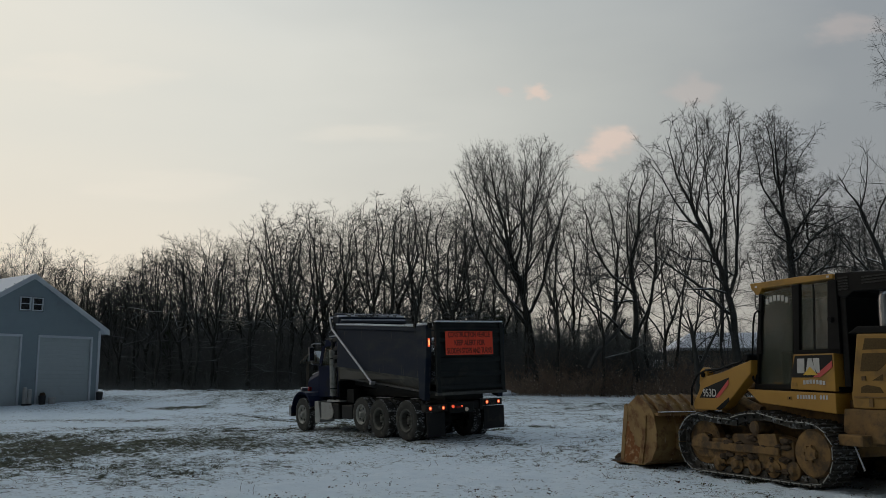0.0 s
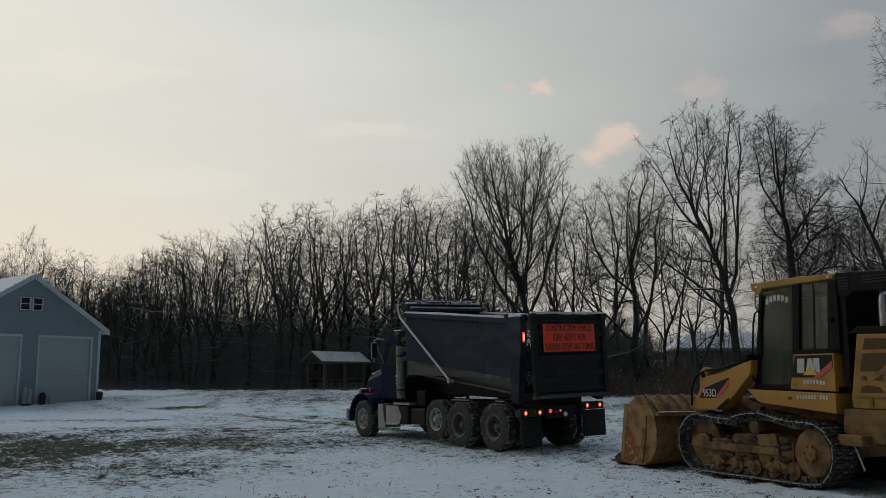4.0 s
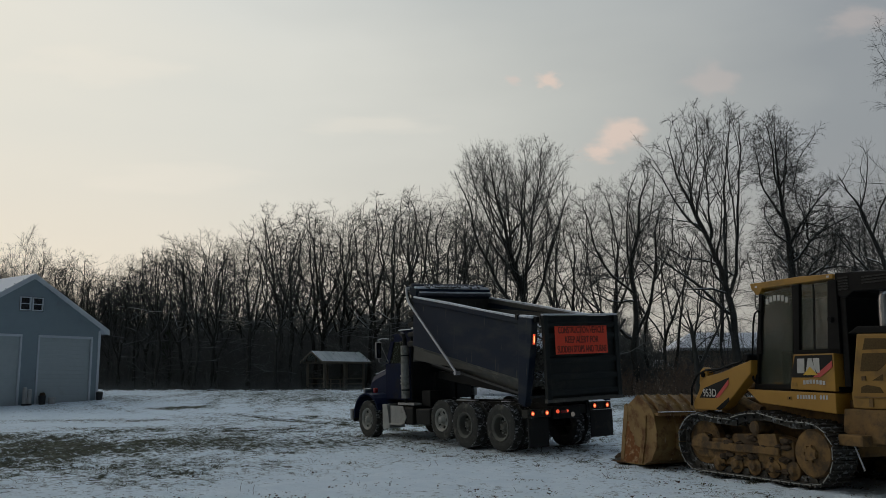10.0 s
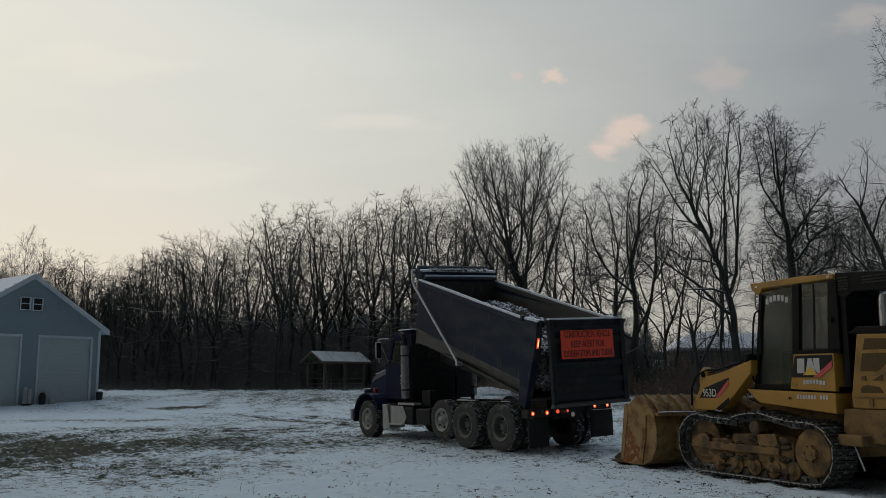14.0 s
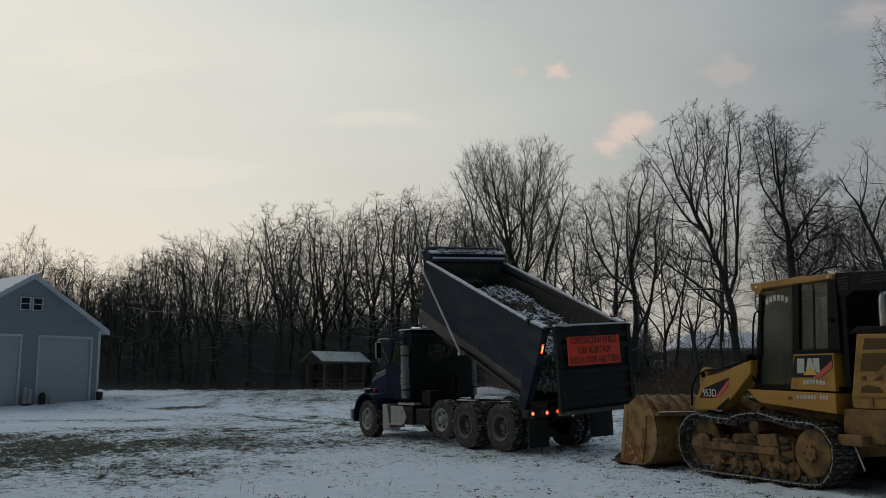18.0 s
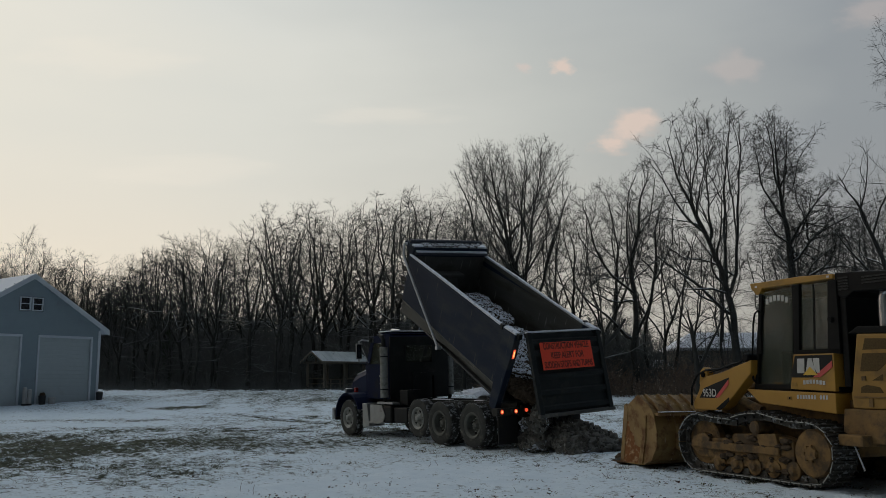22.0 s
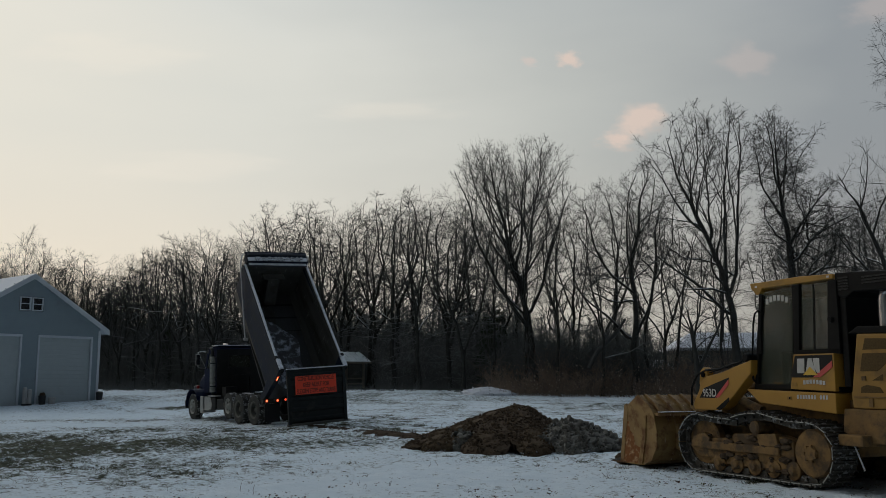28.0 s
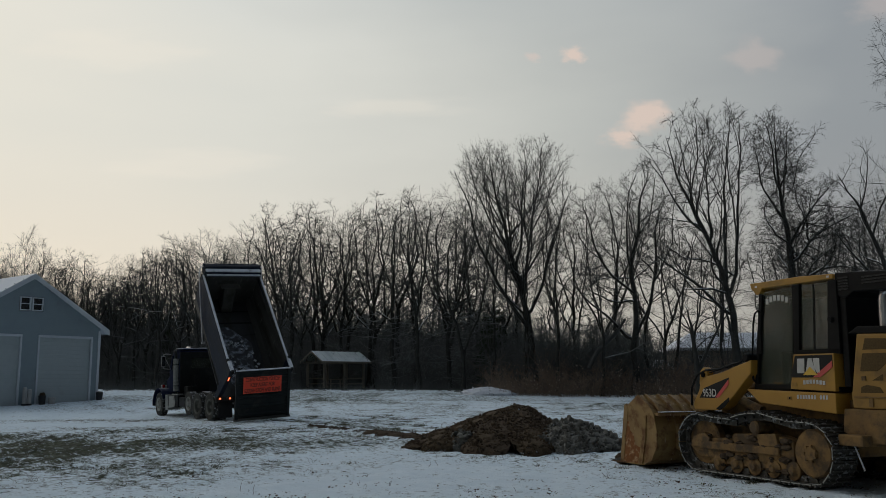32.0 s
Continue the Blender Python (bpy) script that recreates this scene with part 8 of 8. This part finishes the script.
# ---- things at the edge of the field ----
def make_pavilion():
    """Open gabled shelter, turned so that one gable faces the field."""
    cx, cy, half, deep = -8.35, 71.0, 1.95, 1.30
    z = gz(cx, cy) - 0.05
    p = thing("pavilion", "open wooden shelter with a frosted metal roof at the woods", "shelter", pose(cx, cy, z, 0, 0, 40))
    for x in (-half + 0.15, 0.0, half - 0.15):
        for y in (-deep + 0.12, deep - 0.12):
            part("post", B((x - 0.075, x + 0.075, y - 0.075, y + 0.075, -0.1, 1.95)), M["wood"], p)
    for y in (-deep + 0.12, deep - 0.12):
        part("beam", B((-half, half, y - 0.06, y + 0.06, 1.953, 2.12)), M["wood"], p)
    for x in (-half + 0.15, half - 0.15):
        part("tie_beam", B((x - 0.05, x + 0.05, -deep + 0.20, deep - 0.20, 1.955, 2.10)), M["wood"], p)
        part("king_post", B((x - 0.05, x + 0.05, -0.05, 0.05, 2.103, 2.74)), M["wood"], p)
    eave, ridge, over = 2.06, 2.84, deep + 0.28
    for sgn in (-1, 1):
        slope = part("roof_slope", prism([(0, ridge), (0, ridge + 0.05), (sgn * over, eave + 0.05), (sgn * over, eave)], -half - 0.3, half + 0.3, axis=0), M["metalroof"], p, "frosted metal roof sheet")
        for i in range(9):
            x = -half - 0.2 + i * (2 * half + 0.4) / 8
            part("roof_rib", prism([(sgn * 0.02, ridge + 0.045), (sgn * 0.02, ridge + 0.085), (sgn * over, eave + 0.09), (sgn * over, eave + 0.05)], x - 0.025, x + 0.025, axis=0), M["metalroof"], slope)
        part("fascia", B((-half - 0.3, half + 0.3, sgn * (over + 0.012) - 0.01, sgn * (over + 0.012) + 0.01, eave - 0.10, eave + 0.04)), M["wood"], p, "weathered fascia board")
        for x in (-half - 0.31, half + 0.31):
            part("rake_board", prism([(0, ridge - 0.09), (0, ridge + 0.05), (sgn * over, eave + 0.05), (sgn * over, eave - 0.09)], x - 0.012, x + 0.012, axis=0), M["wood"], p)
    for z0 in (0.35, 0.75):
        part("rail", B((-half + 0.23, -0.08, deep - 0.15, deep - 0.09, z0, z0 + 0.12)), M["wood"], p)
        part("rail", B((0.08, half - 0.23, -deep + 0.09, -deep + 0.15, z0, z0 + 0.12)), M["wood"], p)
    t = thing("picnic_table", "weathered wooden picnic table in the shelter", "table", pose(cx, cy, z, 0, 0, 40))
    part("tabletop", B((-0.9, 0.9, -0.38, 0.38, 0.72, 0.77)), M["wood"], t)
    for y in (-0.65, 0.65):
        part("bench", B((-0.9, 0.9, y - 0.13, y + 0.13, 0.42, 0.46)), M["wood"], t)
    for x in (-0.6, 0.6):
        part("leg_frame", B((x - 0.04, x + 0.04, -0.62, 0.62, 0.36, 0.42), (x - 0.04, x + 0.04, -0.3, -0.2, 0, 0.72), (x - 0.04, x + 0.04, 0.2, 0.3, 0, 0.72)), M["wood"], t)


make_pavilion()


def roof_slab(corners, thick):
    """A flat sloping roof plane of the given corners with thickness below it."""
    bm = bmesh.new()
    up = [bm.verts.new(c) for c in corners]
    down = [bm.verts.new((c[0], c[1], c[2] - thick)) for c in corners]
    bm.faces.new(up)
    bm.faces.new(down[::-1])
    for k in range(len(up)):
        q = (k + 1) % len(up)
        bm.faces.new((up[k], down[k], down[q], up[q]))
    return bm


def make_house(name, label, x, y, w, d, wall, rise, turn=0, windows=4, hip=0.0):
    """A low house; hip is how far the ridge stops short of the end walls."""
    z = gz(x, y) - 0.1
    h = thing(name, label, "house", pose(x, y, z, 0, 0, turn))
    part("wall", B((-w / 2, w / 2, -d / 2, d / 2, -0.2, wall)), M["house_wall"], h)
    xe, ye, ze, zr = w / 2 + 0.4, d / 2 + 0.4, wall + 0.1, wall + rise + 0.2
    xr = xe - hip
    for sgn in (-1, 1):
        part("roof_slope", roof_slab([(-xe, sgn * ye, ze), (xe, sgn * ye, ze), (xr, 0, zr), (-xr, 0, zr)], 0.2), M["snow"], h, "snow-covered roof slope")
    for sgn in (-1, 1):
        if hip:
            part("roof_hip", roof_slab([(sgn * xe, -ye, ze), (sgn * xe, ye, ze), (sgn * xr, 0, zr)], 0.2), M["snow"], h, "snow-covered hipped end of the roof")
        else:
            part("gable", prism([(-d / 2, wall + 0.02), (d / 2, wall + 0.02), (0, wall + rise)], sgn * w / 2 - 0.08, sgn * w / 2 + 0.02, axis=0), M["house_wall"], h)
    part("fascia", B((-w / 2 - 0.42, w / 2 + 0.42, -d / 2 - 0.45, -d / 2 - 0.41, wall - 0.16, wall + 0.06)), M["trim"], h)
    for i in range(windows):
        cx = -w / 2 + w * (i + 0.5) / windows
        win = part("window", B((cx - 0.55, cx + 0.55, -d / 2 - 0.05, -d / 2 - 0.002, wall - 1.7, wall - 0.55)), M["trim"], h)
        part("pane", B((cx - 0.47, cx + 0.47, -d / 2 - 0.065, -d / 2 - 0.051, wall - 1.62, wall - 0.63)), M["pane"], win)
    return h


make_house("house", "low tan house with a snowy roof beyond the trees", 30.7, 88.0, 17.0, 6.4, 3.9, 1.50, 0, hip=2.2)
make_house("garden_shed", "small shed with a snowy roof behind the brush", 18.6, 80.0, 2.2, 2.4, 1.75, 0.8, 40, windows=1)


def make_yard_things():
    for u, h, r in ((4.30, 0.95, 0.11), (4.05, 0.85, 0.11)):
        x, y, z = on_garage(u, 0.42)
        b = thing("bollard", "pale plastic-sleeved post beside the garage door", "bollard", pose(x, y, z), "posts by the garage")
        part("sleeve", tube([(0, 0, -0.05), (0, 0, h * 0.95), (0, 0, h)], [r, r, r * 0.5], 14), M["palebin"], b)
        part("base_collar", tube([(0, 0, -0.02), (0, 0, 0.08)], r * 1.25, 14), M["bin"], b)
    for u, out, w, h, m, name, label in ((3.38, 0.50, 0.19, 0.42, "bin", "planter", "tall dark plastic planter by the garage door"), (2.88, 0.58, 0.20, 0.30, "palebin", "bucket", "pale plastic bucket beside the planter"), (-0.06, 0.30, 0.19, 0.36, "bin", "rubbish_bin", "black rubbish bin at the garage corner")):
        x, y, z = on_garage(u, out)
        t = thing(name, label, name.replace("_", " "), pose(x, y, z))
        part("body", tube([(0, 0, -0.03), (0, 0, h)], [w * 0.82, w], 16), M[m], t)
        part("rim", tube([(0, 0, h), (0, 0, h + 0.05)], w * 1.06, 16), M[m], t)
        if name == "planter":
            part("soil_fill", lump(0, 0, h + 0.10, w * 0.8, 3), M["soil"], t)
        if name == "rubbish_bin":
            part("lid", tube([(0, 0, h + 0.052), (0, 0, h + 0.10), (0, 0, h + 0.13)], [w * 1.05, w * 0.9, w * 0.3], 16), M[m], t)


make_yard_things()


def make_mounds():
    rng = random.Random(3)
    for x, y, w, h, label in ((2.7, 57.0, 1.75, 0.52, "low snow-covered mound before the brush"),):
        me = rock_heap(44, 1.0, 0.5, 160, 0.03, 0.08, M["thinsnow"], "snow_mound")
        me.transform(Matrix.Diagonal((w, w * 0.6, h / 0.5, 1)))
        tagged(new("snow_mound", me), label, "mound").matrix_basis = pose(x, y, gz(x, y) - 0.05)


make_mounds()


# ---- grass ----
def make_grass():
    rng = np.random.default_rng(4)
    V, Fc = [], []
    n = 0
    pts = rng.uniform((-20, 12.2), (9, 38), (150000, 2))
    bare = ground_cover(pts[:, 0], pts[:, 1]) + 0.55 * fbm(pts[:, 0] * 2.3, pts[:, 1] * 2.3, 51)
    pick = bare > 0.58
    keep, wild = pts[pick][:34000], bare[pick][:34000]
    z = ground_z(keep[:, 0], keep[:, 1])
    r = random.Random(2)
    for (x, y), zz, much in zip(keep, z, wild):
        tall = r.random() ** 3 * min(1.6, 0.6 + 1.4 * max(0, much - 0.58))
        big = r.random() < 0.02
        for k in range(14 if big else 3):
            h, a, l = 0.012 + 0.030 * tall + r.uniform(0, 0.020) + (0.025 if big else 0), r.uniform(0, 6.28), r.uniform(0.03, 0.12)
            w = 0.010 if big else 0.008
            c, s = math.cos(a), math.sin(a)
            o = len(V)
            sp = 0.11 if big else 0.05
            bx, by = x + r.gauss(0, sp), y + r.gauss(0, sp)
            V += [(bx - s * w, by + c * w, zz - 0.01), (bx + s * w, by - c * w, zz - 0.01), (bx + c * l, by + s * l, zz + h)]
            Fc.append((o, o + 1, o + 2))
    me = raw_mesh("grass", [Vector(v) for v in V], Fc, M["grass"], False)
    tagged(new("grass", me), "short frosted brown-green grass blades", "grass", kind="stuff")
    V, Fc = [], []
    for i in range(210):     # single dry weeds standing out of the snow
        x, y = r.uniform(-10, 6), r.uniform(12.8, 30)
        base = Vector((x, y, gz(x, y) - 0.02))
        for k in range(r.randint(2, 5)):
            p, q = limb(r, base, Vector((r.gauss(0, 0.6), r.gauss(0, 0.6), 1)), r.uniform(0.06, 0.20), 0.004, 0.0025, 4, 0.4, -0.12)
            ring_tube(V, Fc, p, q, 3)
    C, CF = [], []
    for i in range(2600):      # specks of soil kicked over the snow, in loose clusters
        cx, cy = r.uniform(-9, 6.5), 12.0 + 19 * r.random() ** 1.5
        if cx > -2 and r.random() < 0.35:
            continue
        for k in range(1 if r.random() < 0.5 else r.randint(3, 10)):
            x, y, s = cx + r.gauss(0, 0.14), cy + r.gauss(0, 0.22), 0.004 + 0.014 * r.random() ** 2
            o, zz = len(C), gz(cx, cy)
            C += [Vector((x + s * 1.3 * a_, y + s * b_, zz + s * 0.8 * c_ + 0.004)) for a_, b_, c_ in ((1, 0.2, 0.3), (-0.9, 0.3, 0.2), (0.1, 1, 0.4), (-0.2, -1, 0.1), (0.3, 0.1, 0.8), (0, 0, -1.2))]
            CF += [(o + a_, o + b_, o + c_) for a_, b_, c_ in ((0, 2, 4), (2, 1, 4), (1, 3, 4), (3, 0, 4), (2, 0, 5), (1, 2, 5), (3, 1, 5), (0, 3, 5))]
    tagged(new("soil_crumbs", raw_mesh("soil_crumbs", C, CF, M["soil"], False)), "dark crumbs of soil scattered on the snow", "soil", kind="stuff")
    tagged(new("dry_stems", raw_mesh("dry_stems", V, Fc, M["brush"])), "thin dry weed stems poking through the snow", "weeds", kind="stuff")


M["grass"] = mat("winter_grass", (0.058, 0.074, 0.040), 0.9, color2=(0.12, 0.105, 0.068), scale=1.2, dirt=(0.40, 0.43, 0.44), dscale=2.5, damount=0.3, spec=0.1)
make_grass()


# ---- clouds ----
def cloud_material(name, color, strength, cover):
    """Thin cloud: its lit vapour shows through a ragged, soft-edged veil."""
    m = bpy.data.materials.new(name)
    m.use_nodes = True
    n, k = m.node_tree.nodes, m.node_tree.links
    n.clear()
    out, em, tr, mix = n.new("ShaderNodeOutputMaterial"), n.new("ShaderNodeEmission"), n.new("ShaderNodeBsdfTransparent"), n.new("ShaderNodeMixShader")
    em.inputs[0].default_value, em.inputs[1].default_value = (*color, 1), strength
    co, ln = n.new("ShaderNodeTexCoord"), n.new("ShaderNodeVectorMath")
    ln.operation = "LENGTH"
    info, off, nz = n.new("ShaderNodeObjectInfo"), n.new("ShaderNodeVectorMath"), n.new("ShaderNodeTexNoise")
    off.operation = "MULTIPLY_ADD"
    k.new(info.outputs["Random"], off.inputs[0])
    off.inputs[1].default_value = (31, 17, 5)
    k.new(co.outputs["Object"], off.inputs[2])
    k.new(off.outputs[0], nz.inputs["Vector"])
    nz.inputs["Scale"].default_value, nz.inputs["Detail"].default_value, nz.inputs["Roughness"].default_value = 1.5, 7, 0.55
    k.new(co.outputs["Object"], ln.inputs[0])
    fall, dens, edge = n.new("ShaderNodeMapRange"), n.new("ShaderNodeMath"), n.new("ShaderNodeMapRange")
    fall.inputs[1].default_value, fall.inputs[2].default_value = 0.05, 1.15
    fall.inputs[3].default_value, fall.inputs[4].default_value = 0.42, -0.42
    k.new(ln.outputs["Value"], fall.inputs[0])
    dens.operation = "ADD"
    k.new(nz.outputs[0], dens.inputs[0])
    k.new(fall.outputs[0], dens.inputs[1])
    edge.interpolation_type = "SMOOTHSTEP"
    edge.inputs[1].default_value, edge.inputs[2].default_value = 0.46, 0.86
    edge.inputs[3].default_value, edge.inputs[4].default_value = 0.0, cover
    k.new(dens.outputs[0], edge.inputs[0])
    k.new(edge.outputs[0], mix.inputs[0])
    k.new(tr.outputs[0], mix.inputs[1])
    k.new(em.outputs[0], mix.inputs[2])
    k.new(mix.outputs[0], out.inputs[0])
    return m


def make_clouds():
    rosy = cloud_material("rosy_cloud", (0.88, 0.67, 0.56), 0.92, 0.62)
    faint = cloud_material("faint_rosy_cloud", (0.80, 0.64, 0.57), 0.88, 0.46)
    dim = cloud_material("dim_rosy_cloud", (0.74, 0.62, 0.57), 0.80, 0.34)
    cream = cloud_material("cream_cloud_veil", (0.92, 0.84, 0.72), 0.98, 0.22)
    R = 2400.0
    tilt = radians(8.215)
    for i, (x, y, w, h, dx, dy, m, label) in enumerate((
            (1074, 250, 92, 58, 62, -45, rosy, "soft rosy evening cloud"),
            (1034, 286, 62, 34, 62, -40, rosy, "soft rosy evening cloud"),
            (950, 163, 44, 30, 64, -66, rosy, "small pink evening cloud"),
            (1222, 165, 95, 60, 108, -62, dim, "small pink evening cloud"),
            (1490, 45, 140, 60, 70, -40, dim, "small pink evening cloud"),
            (890, 162, 34, 18, 50, -60, faint, "small pink evening cloud"),
            (300, 330, 330, 60, 40, -40, cream, "faint cream streak of cloud"),
            (160, 130, 260, 70, 40, -40, cream, "faint cream streak of cloud"),
            (640, 235, 240, 44, 50, -45, cream, "faint cream streak of cloud"))):
        bm = bmesh.new()
        bmesh.ops.create_grid(bm, x_segments=8, y_segments=8, size=1.25)
        for v in bm.verts:
            v.co.z = -0.05 * (v.co.x ** 2 + v.co.y ** 2)
        ob = solid("cloud", bm, m, label, "cloud", kind="structure")
        ob.visible_shadow = False
        rows = []
        for t, f in ((0, 0), (16, 0.5), (32, 1)):
            u, v = (x + dx * f - 784) / 1600, (441 - (y + dy * f)) / 1600
            d = Vector((u, math.cos(tilt) - v * math.sin(tilt), math.sin(tilt) + v * math.cos(tilt)))
            rows.append((t, Matrix.Translation(Vector((0, 0, 1.6)) + d * (R + 8 * i)) @ pose(0, 0, 0, 98.2)))
        ob.scale = (w / 1600 * R, h / 1600 * R, 60)
        FALLING.append((ob, rows))


make_clouds()
motions()
